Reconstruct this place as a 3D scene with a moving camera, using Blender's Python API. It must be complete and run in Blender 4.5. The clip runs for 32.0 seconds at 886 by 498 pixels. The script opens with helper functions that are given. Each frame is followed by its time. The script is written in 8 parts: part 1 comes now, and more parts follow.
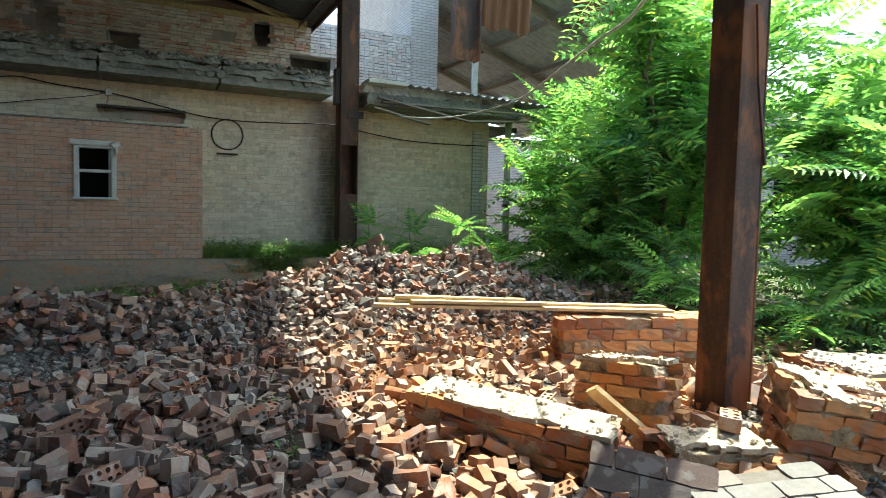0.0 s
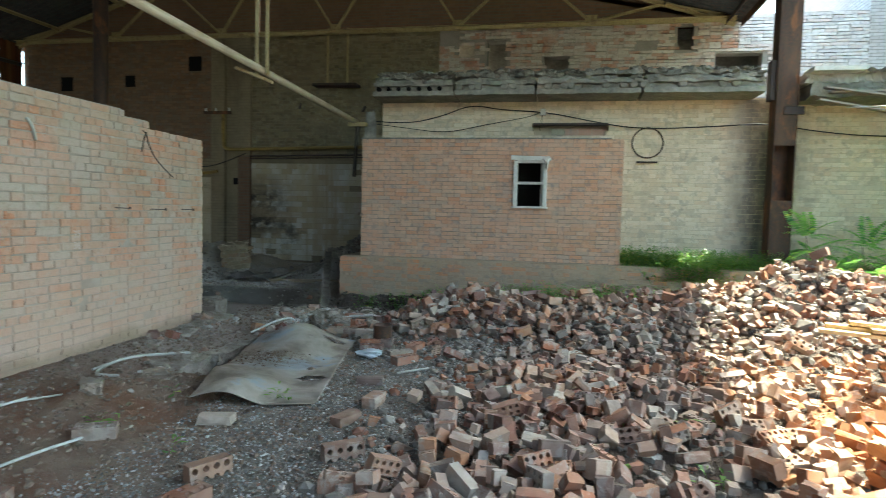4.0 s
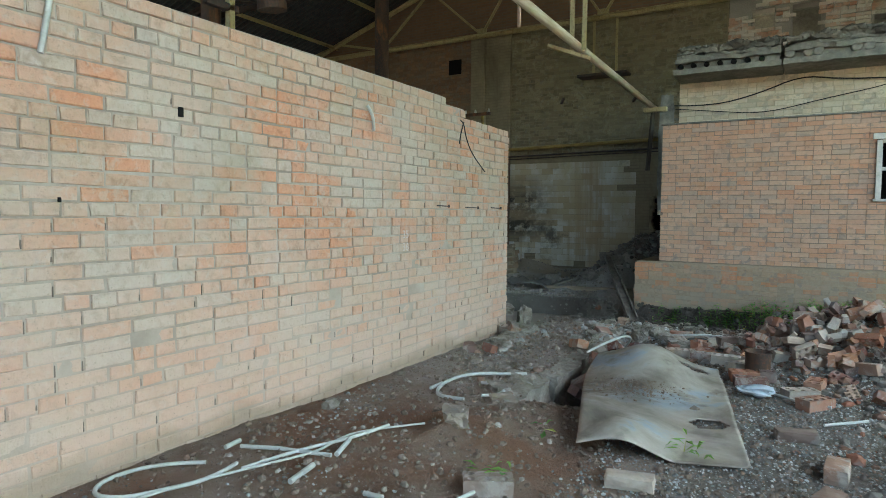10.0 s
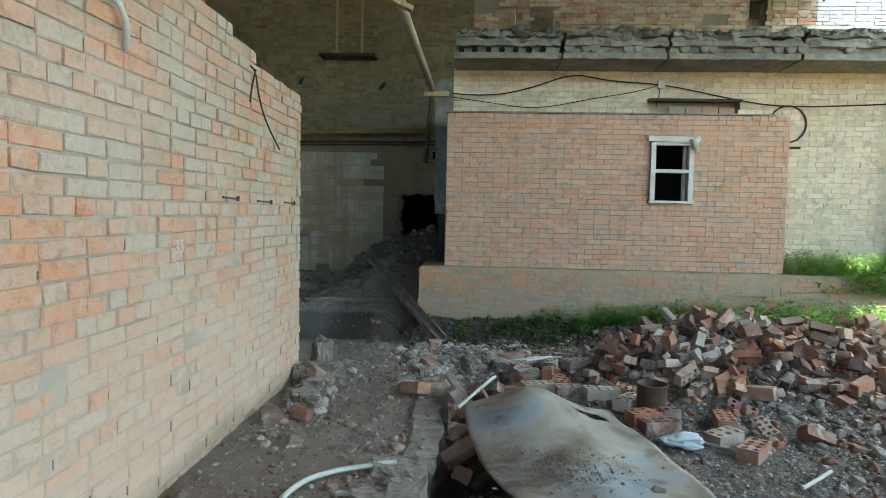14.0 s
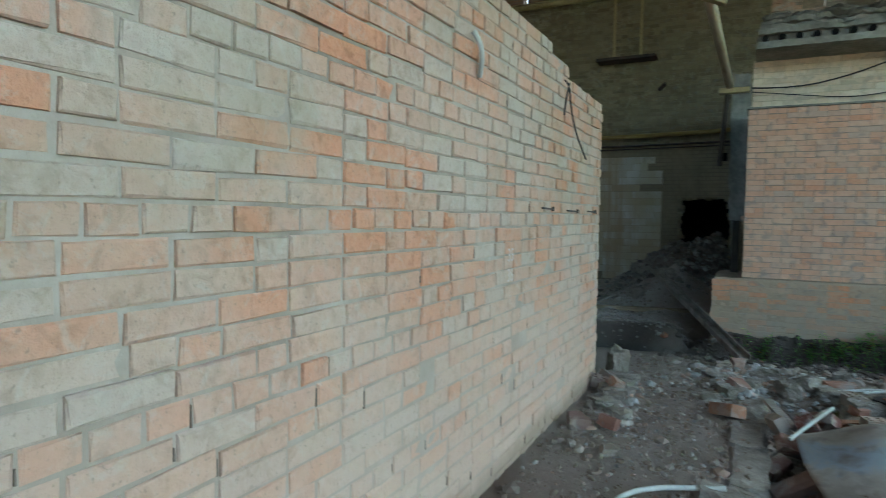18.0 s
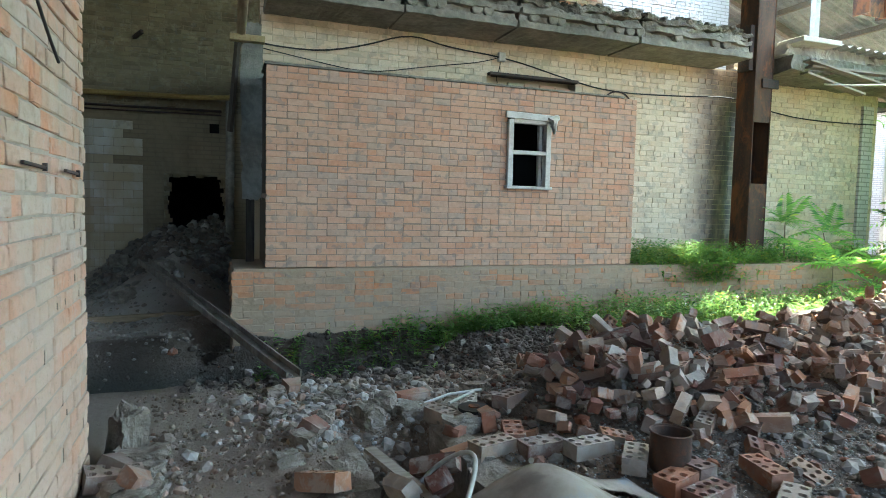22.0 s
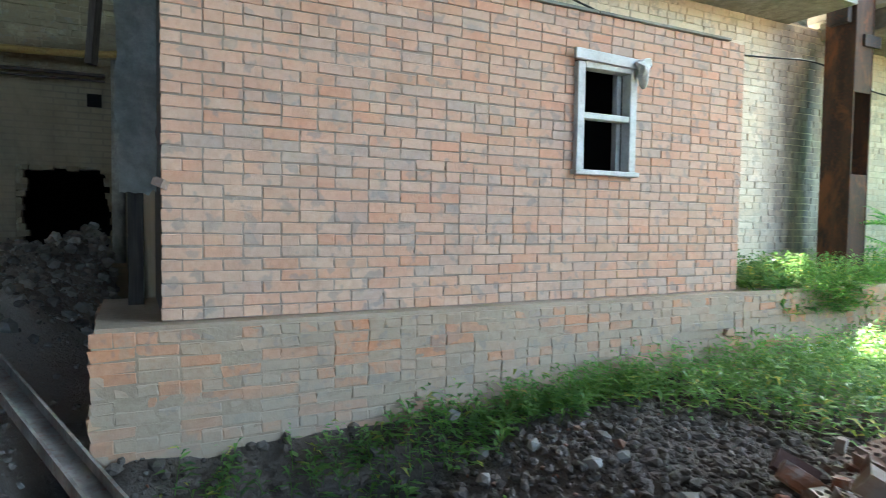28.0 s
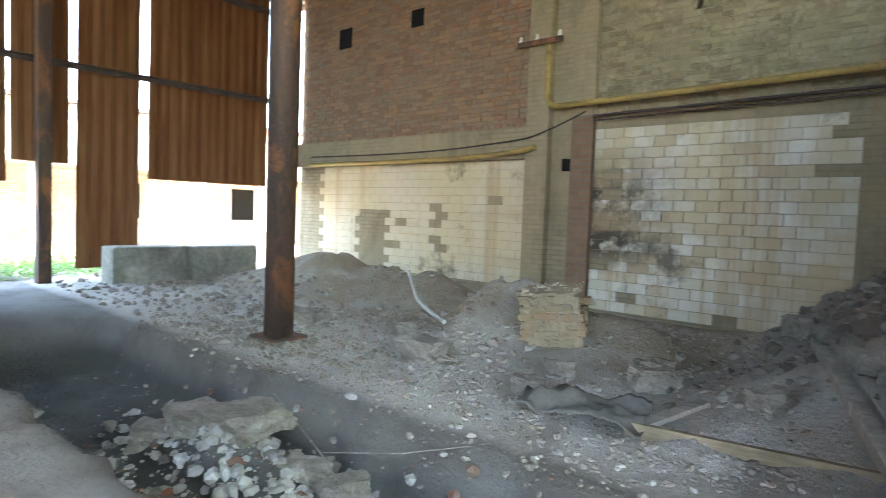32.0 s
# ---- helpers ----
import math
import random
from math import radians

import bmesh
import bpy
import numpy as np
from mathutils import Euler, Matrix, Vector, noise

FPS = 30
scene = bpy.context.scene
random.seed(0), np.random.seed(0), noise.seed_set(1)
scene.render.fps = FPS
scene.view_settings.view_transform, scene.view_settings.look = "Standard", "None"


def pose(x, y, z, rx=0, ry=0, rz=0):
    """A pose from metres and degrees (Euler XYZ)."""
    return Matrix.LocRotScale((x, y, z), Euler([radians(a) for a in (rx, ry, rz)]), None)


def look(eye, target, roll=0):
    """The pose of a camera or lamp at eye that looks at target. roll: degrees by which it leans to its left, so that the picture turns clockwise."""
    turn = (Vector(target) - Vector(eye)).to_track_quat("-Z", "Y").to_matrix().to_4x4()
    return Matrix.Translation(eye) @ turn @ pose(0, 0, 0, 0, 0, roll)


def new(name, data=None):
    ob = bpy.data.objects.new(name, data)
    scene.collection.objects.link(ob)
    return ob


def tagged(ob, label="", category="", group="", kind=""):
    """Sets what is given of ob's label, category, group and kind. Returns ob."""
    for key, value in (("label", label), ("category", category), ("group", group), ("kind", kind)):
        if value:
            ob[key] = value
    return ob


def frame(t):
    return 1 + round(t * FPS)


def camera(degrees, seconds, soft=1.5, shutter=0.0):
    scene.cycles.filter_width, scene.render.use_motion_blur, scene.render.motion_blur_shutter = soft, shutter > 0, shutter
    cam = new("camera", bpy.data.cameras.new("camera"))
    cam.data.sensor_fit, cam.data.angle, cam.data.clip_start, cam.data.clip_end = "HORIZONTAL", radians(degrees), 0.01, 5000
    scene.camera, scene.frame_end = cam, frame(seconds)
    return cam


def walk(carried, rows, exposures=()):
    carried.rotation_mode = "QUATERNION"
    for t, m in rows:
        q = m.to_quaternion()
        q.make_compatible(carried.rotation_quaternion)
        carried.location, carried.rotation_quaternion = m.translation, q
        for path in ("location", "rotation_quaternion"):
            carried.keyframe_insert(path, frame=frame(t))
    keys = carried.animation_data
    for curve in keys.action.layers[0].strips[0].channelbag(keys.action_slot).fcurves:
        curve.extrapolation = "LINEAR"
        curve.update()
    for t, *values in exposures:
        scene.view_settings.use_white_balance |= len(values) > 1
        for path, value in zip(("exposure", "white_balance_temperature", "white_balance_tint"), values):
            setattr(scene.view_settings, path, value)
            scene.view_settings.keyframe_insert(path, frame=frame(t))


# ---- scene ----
cam = camera(71.0, 32.0, soft=0.55, shutter=0.5)
# seconds, place, yaw to the left of +y, pitch, lean
ROWS = [
    (0.0, -0.384, 1.446, 1.545, -25.37, -3.35, 1.30),
    (0.5, -0.316, 1.433, 1.509, -22.08, -3.26, 1.24),
    (1.0, -0.308, 1.444, 1.495, -18.66, -3.27, 1.28),
    (1.5, -0.352, 1.477, 1.503, -14.10, -3.46, 1.35),
    (2.0, -0.404, 1.585, 1.523, -5.46, -3.63, 1.69),
    (2.5, -0.500, 1.526, 1.521, 2.51, -3.63, 1.59),
    (4.5, -0.484, 1.569, 1.543, 19.44, -3.15, 1.13),
    (5.0, -0.514, 1.621, 1.490, 33.72, -2.69, 0.78),
    (5.5, -0.496, 1.630, 1.474, 45.16, -2.25, 0.76),
    (6.0, -0.540, 1.605, 1.447, 51.07, -2.03, 0.99),
    (6.5, -0.661, 1.617, 1.407, 53.59, -2.15, 0.91),
    (7.0, -0.894, 1.619, 1.428, 50.83, -2.42, 0.81),
    (7.5, -1.124, 1.676, 1.406, 47.68, -2.50, 0.78),
    (8.0, -1.379, 1.829, 1.406, 44.84, -3.05, 0.69),
    (8.5, -1.536, 1.944, 1.391, 43.53, -2.95, 0.76),
    (9.0, -1.693, 2.004, 1.413, 38.16, -2.77, 0.64),
    (9.5, -1.867, 2.093, 1.401, 32.49, -3.03, 0.39),
    (10.0, -2.051, 2.239, 1.421, 30.87, -3.28, 0.50),
    (10.5, -2.256, 2.338, 1.424, 27.45, -3.14, 0.67),
    (11.0, -2.501, 2.455, 1.445, 17.16, -3.46, 0.84),
    (11.5, -2.718, 2.737, 1.423, 14.83, -3.65, 0.92),
    (12.0, -2.917, 2.967, 1.423, 11.26, -4.00, 0.90),
    (12.5, -3.181, 3.168, 1.445, 3.50, -3.49, 0.81),
    (13.0, -3.355, 3.364, 1.438, 1.49, -3.48, 0.72),
    (13.5, -3.500, 3.597, 1.436, 1.51, -3.85, 0.88),
    (14.0, -3.643, 3.731, 1.427, 3.27, -3.26, 1.21),
    (14.5, -3.779, 3.780, 1.443, 2.97, -3.09, 1.08),
    (15.0, -3.811, 3.815, 1.421, 9.39, -3.07, 1.02),
    (15.5, -3.805, 3.891, 1.385, 19.05, -2.11, 0.12),
    (17.5, -4.003, 3.711, 1.429, 29.36, -2.41, 0.31),
    (18.0, -3.964, 3.611, 1.444, 26.73, -3.14, 0.82),
    (18.5, -3.965, 3.581, 1.420, 18.33, -3.12, 0.77),
    (19.0, -4.016, 3.701, 1.419, 14.35, -3.78, 0.91),
    (19.5, -4.121, 3.956, 1.398, 10.51, -4.17, 1.54),
    (20.0, -4.310, 4.284, 1.392, 1.22, -4.14, 1.97),
    (20.5, -4.427, 4.645, 1.360, -3.56, -4.06, 1.83),
    (21.0, -4.476, 5.042, 1.367, -10.16, -4.01, 1.58),
    (21.5, -4.538, 5.340, 1.376, -15.88, -3.71, 1.62),
    (22.0, -4.565, 5.573, 1.370, -19.99, -3.70, 1.34),
    (22.5, -4.502, 5.833, 1.377, -20.21, -3.77, 1.21),
    (23.0, -4.520, 5.987, 1.388, -24.29, -3.79, 1.04),
    (23.5, -4.549, 6.161, 1.394, -31.30, -3.97, 0.88),
    (24.0, -4.520, 6.428, 1.379, -31.62, -3.70, 0.76),
    (24.5, -4.496, 6.697, 1.368, -31.49, -3.83, 0.84),
    (25.0, -4.520, 6.962, 1.398, -33.03, -3.93, 1.04),
    (25.5, -4.509, 7.269, 1.370, -32.97, -3.65, 0.86),
    (27.5, -4.306, 8.384, 1.280, -30.20, -2.81, 0.37),
    (28.0, -4.254, 8.596, 1.280, -26.86, -2.64, 0.81),
    (28.5, -4.296, 8.791, 1.274, -25.42, -2.21, 0.61),
    (29.0, -4.399, 8.947, 1.294, -24.45, -2.08, 1.39),
    (29.5, -4.519, 9.237, 1.290, -10.39, -1.75, 1.01),
    (30.0, -4.555, 9.256, 1.324, 7.16, -2.32, 1.37),
    (30.5, -4.567, 9.256, 1.311, 18.50, -1.80, 1.85),
    (31.0, -4.601, 9.125, 1.357, 27.45, -2.67, 1.85),
    (31.5, -4.541, 9.140, 1.404, 35.56, -3.00, 2.09),
    (32.0, -4.558, 9.163, 1.421, 41.93, -3.21, 2.07),
]
EXPOSURES = [(0.0, 2.26, 5950, -6), (2.0, 2.62, 6000, -5), (5.0, 3.6, 6300, -9), (7.0, 3.65, 6250, -9), (13.0, 3.95, 6350, -8), (15.5, 3.95, 6250, -8), (18.3, 3.6, 5750, -13), (20.0, 3.8, 5950, -10), (22.0, 4.0, 6050, -6), (24.0, 4.15, 6050, 0), (28.5, 4.55, 5750, -4), (29.5, 4.55, 5850, -6), (30.5, 5.15, 6400, -1), (32.0, 5.7, 6500, 3)]
walk(cam, [(t, pose(x, y, z, 0, 0, yaw) @ pose(0, 0, 0, 90 + pitch) @ pose(0, 0, 0, 0, 0, roll)) for t, x, y, z, yaw, pitch, roll in ROWS], EXPOSURES)
# ---- light ----
SUN_ELEV, SUN_AZ = 63.0, 62.0  # degrees; azimuth from +y towards +x
world = bpy.data.worlds.new("sky_world")
scene.world = world
world.use_nodes = True
sky = world.node_tree.nodes.new("ShaderNodeTexSky")
sky.sky_type, sky.sun_disc = "NISHITA", False
sky.sun_elevation, sky.sun_rotation = radians(SUN_ELEV), radians(SUN_AZ)
sky.dust_density, sky.ozone_density = 3.0, 1.0
backing = world.node_tree.nodes["Background"]
backing.inputs["Strength"].default_value = 0.15
world.node_tree.links.new(sky.outputs[0], backing.inputs["Color"])
sun = new("sun", bpy.data.lights.new("sun", "SUN"))
sun.data.energy, sun.data.angle, sun.data.color = 3.6, radians(0.5), (1.0, 0.93, 0.82)
toward = Vector((math.sin(radians(SUN_AZ)) * math.cos(radians(SUN_ELEV)), math.cos(radians(SUN_AZ)) * math.cos(radians(SUN_ELEV)), math.sin(radians(SUN_ELEV))))
sun.matrix_world = look(toward * 60, (0, 0, 0))

# ---- materials ----
class Shade:
    """A node material in the making."""

    def __init__(self, name, rough=0.9, metal=0.0):
        self.mat = bpy.data.materials.new(name)
        self.mat.use_nodes = True
        self.tree = self.mat.node_tree
        self.bsdf = self.tree.nodes["Principled BSDF"]
        self.bsdf.inputs["Roughness"].default_value, self.bsdf.inputs["Metallic"].default_value = rough, metal
        self.bsdf.inputs["Specular IOR Level"].default_value = 0.25
        self.place = self.tree.nodes.new("ShaderNodeNewGeometry")

    def link(self, a, b):
        self.tree.links.new(a, b)

    def noise(self, scale, detail=4.0, rough=0.55, stretch=(1, 1, 1), warp=0.0):
        m = self.tree.nodes.new("ShaderNodeMapping")
        m.inputs["Scale"].default_value = stretch
        self.link(self.place.outputs["Position"], m.inputs["Vector"])
        n = self.tree.nodes.new("ShaderNodeTexNoise")
        n.inputs["Scale"].default_value, n.inputs["Detail"].default_value, n.inputs["Roughness"].default_value = scale, detail, rough
        n.inputs["Distortion"].default_value = warp
        self.link(m.outputs[0], n.inputs["Vector"])
        return n.outputs["Fac"]

    def axis(self, k):
        s = self.tree.nodes.new("ShaderNodeSeparateXYZ")
        self.link(self.place.outputs["Position"], s.inputs[0])
        return s.outputs[k]

    def span(self, value, a, b, c=0.0, d=1.0):
        r = self.tree.nodes.new("ShaderNodeMapRange")
        self.link(value, r.inputs["Value"])
        for key, v in zip(("From Min", "From Max", "To Min", "To Max"), (a, b, c, d)):
            r.inputs[key].default_value = v
        return r.outputs[0]

    def calc(self, kind, a, b):
        n = self.tree.nodes.new("ShaderNodeMath")
        n.operation, n.use_clamp = kind, True
        for k, v in enumerate((a, b)):
            if isinstance(v, (int, float)):
                n.inputs[k].default_value = v
            else:
                self.link(v, n.inputs[k])
        return n.outputs[0]

    def ramp(self, value, stops, kind="LINEAR"):
        r = self.tree.nodes.new("ShaderNodeValToRGB")
        r.color_ramp.interpolation = kind
        for k, (at, colour) in enumerate(stops):
            e = r.color_ramp.elements[k] if k < 2 else r.color_ramp.elements.new(at)
            e.position, e.color = at, (*colour, 1)
        self.link(value, r.inputs[0])
        return r.outputs[0]

    def mix(self, fac, a, b, blend="MIX"):
        n = self.tree.nodes.new("ShaderNodeMix")
        n.data_type, n.blend_type = "RGBA", blend
        for k, v in ((0, fac), (6, a), (7, b)):
            if isinstance(v, tuple):
                n.inputs[k].default_value = (*v, 1)
            elif isinstance(v, (int, float)):
                n.inputs[k].default_value = v
            else:
                self.link(v, n.inputs[k])
        return n.outputs[2]

    def own(self, island):
        if island:
            return self.place.outputs["Random Per Island"]
        return self.tree.nodes.new("ShaderNodeObjectInfo").outputs["Random"]

    def done(self, colour, bumps=(), rough=None):
        if isinstance(colour, tuple):
            self.bsdf.inputs["Base Color"].default_value = (*colour, 1)
        else:
            self.link(colour, self.bsdf.inputs["Base Color"])
        last = None
        for height, strength, distance in bumps:
            b = self.tree.nodes.new("ShaderNodeBump")
            b.inputs["Strength"].default_value, b.inputs["Distance"].default_value = strength, distance
            self.link(height, b.inputs["Height"])
            if last is not None:
                self.link(last, b.inputs["Normal"])
            last = b.outputs[0]
        if last is not None:
            self.link(last, self.bsdf.inputs["Normal"])
        if rough is not None:
            self.link(rough, self.bsdf.inputs["Roughness"])
        return self.mat


def brick_mat(name, island, colours, dust=(0.5, 0.42, 0.36), dusty=0.35, low=None, sun_patch=None, grime=(0.12, 0.1, 0.085), grimy=0.25, damp=None, above=None, smear=None, scorch=0.4, run=None, zone=None):
    """Fired clay: a colour for each brick, mottled, with dust and grime in patches; low: height span in which wash-down dust thickens; damp: dark wet foot."""
    s = Shade(name, 0.92)
    base = s.ramp(s.own(island), [(k / len(colours), c) for k, c in enumerate(colours)], "CONSTANT")
    if above:
        upper = s.ramp(s.own(island), [(k / len(above[1]), c) for k, c in enumerate(above[1])], "CONSTANT")
        base = s.mix(s.span(s.calc("ADD", s.axis(2), s.span(s.noise(0.9, 3), 0.3, 0.7, -0.25, 0.25)), above[0] - 0.05, above[0] + 0.05), base, upper)
    # Warm orange of the sun patch, painted into bricks of one corner.
    if sun_patch:
        lot = s.calc("MULTIPLY", s.span(s.axis(0), sun_patch[0], sun_patch[0] + 1.2), s.span(s.axis(1), sun_patch[1] + 1.2, sun_patch[1]))
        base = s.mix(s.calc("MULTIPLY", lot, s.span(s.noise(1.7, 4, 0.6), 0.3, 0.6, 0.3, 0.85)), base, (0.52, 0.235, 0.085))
    if zone:
        base = s.mix(s.span(s.noise(0.55, 4, 0.6), 0.5, 0.66, 0.0, 0.45), base, zone)
    mottle = s.noise(26, 5, 0.65)
    base = s.mix(s.span(mottle, 0.35, 0.75, 0.0, 0.45), base, (0.62, 0.5, 0.4), "MULTIPLY")
    base = s.mix(s.span(s.noise(7, 3), 0.45, 0.7, 0.0, 0.5), base, (1.18, 1.08, 1.0), "MULTIPLY")
    base = s.mix(s.calc("MULTIPLY", s.span(s.noise(10, 2, 0.5), 0.57, 0.63), scorch), base, (0.17, 0.165, 0.155))
    if smear:
        base = s.mix(s.calc("MULTIPLY", s.span(s.noise(5, 7, 0.72, warp=0.5), 0.52, 0.6), smear[1]), base, smear[0])
    patch = s.span(s.noise(1.3, 6, 0.62, warp=0.6), 0.42, 0.68)
    base = s.mix(s.calc("MULTIPLY", patch, dusty), base, dust)
    if low:
        edge = s.span(s.axis(2), low[0], low[1], 1.0, 0.0)
        cover = s.calc("MULTIPLY", edge, s.span(s.noise(2.2, 5, 0.6), 0.25, 0.6, 0.35, 0.9))
        base = s.mix(cover, base, dust)
    base = s.mix(s.calc("MULTIPLY", s.span(s.noise(3.1, 6, 0.7), 0.55, 0.75), grimy), base, grime)
    if run:
        wide = s.calc("MULTIPLY", s.span(s.axis(0), run[0] - 0.45, run[0] + 0.1), s.span(s.axis(0), run[1] + 0.6, run[1] + 0.05))
        base = s.mix(s.calc("MULTIPLY", wide, s.span(s.noise(2.4, 6, 0.7, (1, 1, 0.3)), 0.28, 0.55, 0.15, 0.92)), base, (0.12, 0.115, 0.11))
    if damp:
        wet = s.calc("ADD", s.axis(2), s.span(s.noise(3.5, 4), 0.3, 0.7, -0.1, 0.12))
        base = s.mix(s.span(wet, damp[0], damp[1], 0.85, 0.0), base, (0.085, 0.066, 0.055))
    return s.done(base, [(s.noise(60, 5, 0.7), 0.5, 0.004), (mottle, 0.35, 0.006)])


def rough_mat(name, colours, big=1.0, small=18.0, bump=0.5, rough=0.95, speck=None, deep=0.01):
    """Soil, concrete, mortar, plaster: noise of two sizes through a ramp."""
    s = Shade(name, rough)
    blend = s.calc("ADD", s.calc("MULTIPLY", s.noise(big, 6, 0.62, warp=0.4), 0.65), s.calc("MULTIPLY", s.noise(small, 5, 0.65), 0.4))
    base = s.ramp(blend, [(0.3 + 0.45 * k / max(1, len(colours) - 1), c) for k, c in enumerate(colours)])
    if speck:
        base = s.mix(s.span(s.noise(90, 2), 0.64, 0.7, 0.0, 0.8), base, speck)
    return s.done(base, [(s.noise(small * 3, 6, 0.7), bump, deep * 0.5), (s.noise(small * 0.5, 5, 0.6), bump, deep)])


def rust_mat(name, colours, rough=0.75, metal=0.25, streak=(1, 1, 0.15), flake=0.0):
    s = Shade(name, rough, metal)
    a = s.noise(5, 6, 0.65, streak, 0.3)
    base = s.ramp(a, [(0.3 + 0.4 * k / max(1, len(colours) - 1), c) for k, c in enumerate(colours)])
    base = s.mix(s.span(s.noise(35, 4, 0.6), 0.5, 0.72, 0.0, 0.55), base, (0.16, 0.06, 0.03))
    if flake:
        base = s.mix(s.span(s.noise(2.6, 6, 0.68, (1, 1, 0.5), 0.4), 0.52, 0.62, 0.0, flake), base, (0.27, 0.105, 0.04))
    return s.done(base, [(s.noise(70, 5), 0.35, 0.003), (a, 0.2, 0.006)])


def wood_mat(name, dark, light, along=0):
    s = Shade(name, 0.8)
    stretch = [14, 14, 14]
    stretch[along] = 0.8
    g = s.noise(3, 5, 0.6, tuple(stretch), 0.4)
    base = s.ramp(g, [(0.3, dark), (0.7, light)])
    base = s.mix(s.span(s.noise(2.5, 5), 0.5, 0.75, 0.0, 0.5), base, tuple(c * 0.55 for c in dark))
    return s.done(base, [(g, 0.4, 0.004)])


def leaf_mat(name, dark, light, yellow):
    s = Shade(name, 0.42)
    s.bsdf.inputs["Specular IOR Level"].default_value = 0.5
    base = s.ramp(s.own(True), [(0.0, dark), (0.45, light), (0.9, tuple((a + b) / 2 for a, b in zip(light, dark))), (0.97, yellow)])
    base = s.mix(s.span(s.noise(0.8, 3), 0.4, 0.65, 0.0, 0.5), base, light)
    mat = s.done(base)
    trans = s.tree.nodes.new("ShaderNodeBsdfTranslucent")
    mixer = s.tree.nodes.new("ShaderNodeMixShader")
    mixer.inputs[0].default_value = 0.58
    s.link(s.mix(1.0, base, (1.25, 1.35, 0.85), "MULTIPLY"), trans.inputs["Color"])
    out = s.tree.nodes["Material Output"]
    s.link(s.bsdf.outputs[0], mixer.inputs[1])
    s.link(trans.outputs[0], mixer.inputs[2])
    s.link(mixer.outputs[0], out.inputs["Surface"])
    return mat


RED = [(0.50, 0.25, 0.15), (0.50, 0.46, 0.39), (0.42, 0.39, 0.27), (0.48, 0.37, 0.29), (0.46, 0.43, 0.38), (0.40, 0.36, 0.25), (0.46, 0.22, 0.13), (0.43, 0.25, 0.17), (0.41, 0.28, 0.20), (0.48, 0.25, 0.15), (0.40, 0.33, 0.21), (0.34, 0.31, 0.22), (0.36, 0.34, 0.28), (0.30, 0.29, 0.24), (0.42, 0.36, 0.22), (0.44, 0.28, 0.20), (0.42, 0.38, 0.31), (0.46, 0.42, 0.36), (0.45, 0.24, 0.15), (0.38, 0.32, 0.2)]
LOW = [(0.51, 0.28, 0.185), (0.49, 0.30, 0.21), (0.47, 0.33, 0.245), (0.53, 0.255, 0.15), (0.48, 0.285, 0.195), (0.50, 0.315, 0.22), (0.52, 0.24, 0.135), (0.45, 0.34, 0.265)]
PINK = [(0.52, 0.305, 0.20), (0.53, 0.32, 0.215), (0.49, 0.295, 0.2), (0.53, 0.34, 0.235), (0.52, 0.27, 0.165), (0.49, 0.32, 0.225), (0.52, 0.295, 0.19), (0.45, 0.30, 0.22), (0.53, 0.345, 0.24), (0.49, 0.28, 0.175), (0.53, 0.31, 0.205), (0.43, 0.31, 0.235)]
RAW = [(0.27, 0.11, 0.06), (0.14, 0.06, 0.044), (0.10, 0.06, 0.048), (0.31, 0.15, 0.08), (0.26, 0.12, 0.075), (0.17, 0.10, 0.08), (0.27, 0.17, 0.12), (0.33, 0.24, 0.175), (0.21, 0.145, 0.115), (0.18, 0.08, 0.055), (0.30, 0.145, 0.085), (0.27, 0.225, 0.185), (0.14, 0.085, 0.07), (0.40, 0.345, 0.285)]
BEIGE = [(0.68, 0.57, 0.42), (0.65, 0.54, 0.39), (0.70, 0.595, 0.45), (0.64, 0.52, 0.375), (0.67, 0.56, 0.42), (0.58, 0.46, 0.325), (0.62, 0.48, 0.34), (0.53, 0.44, 0.325)]


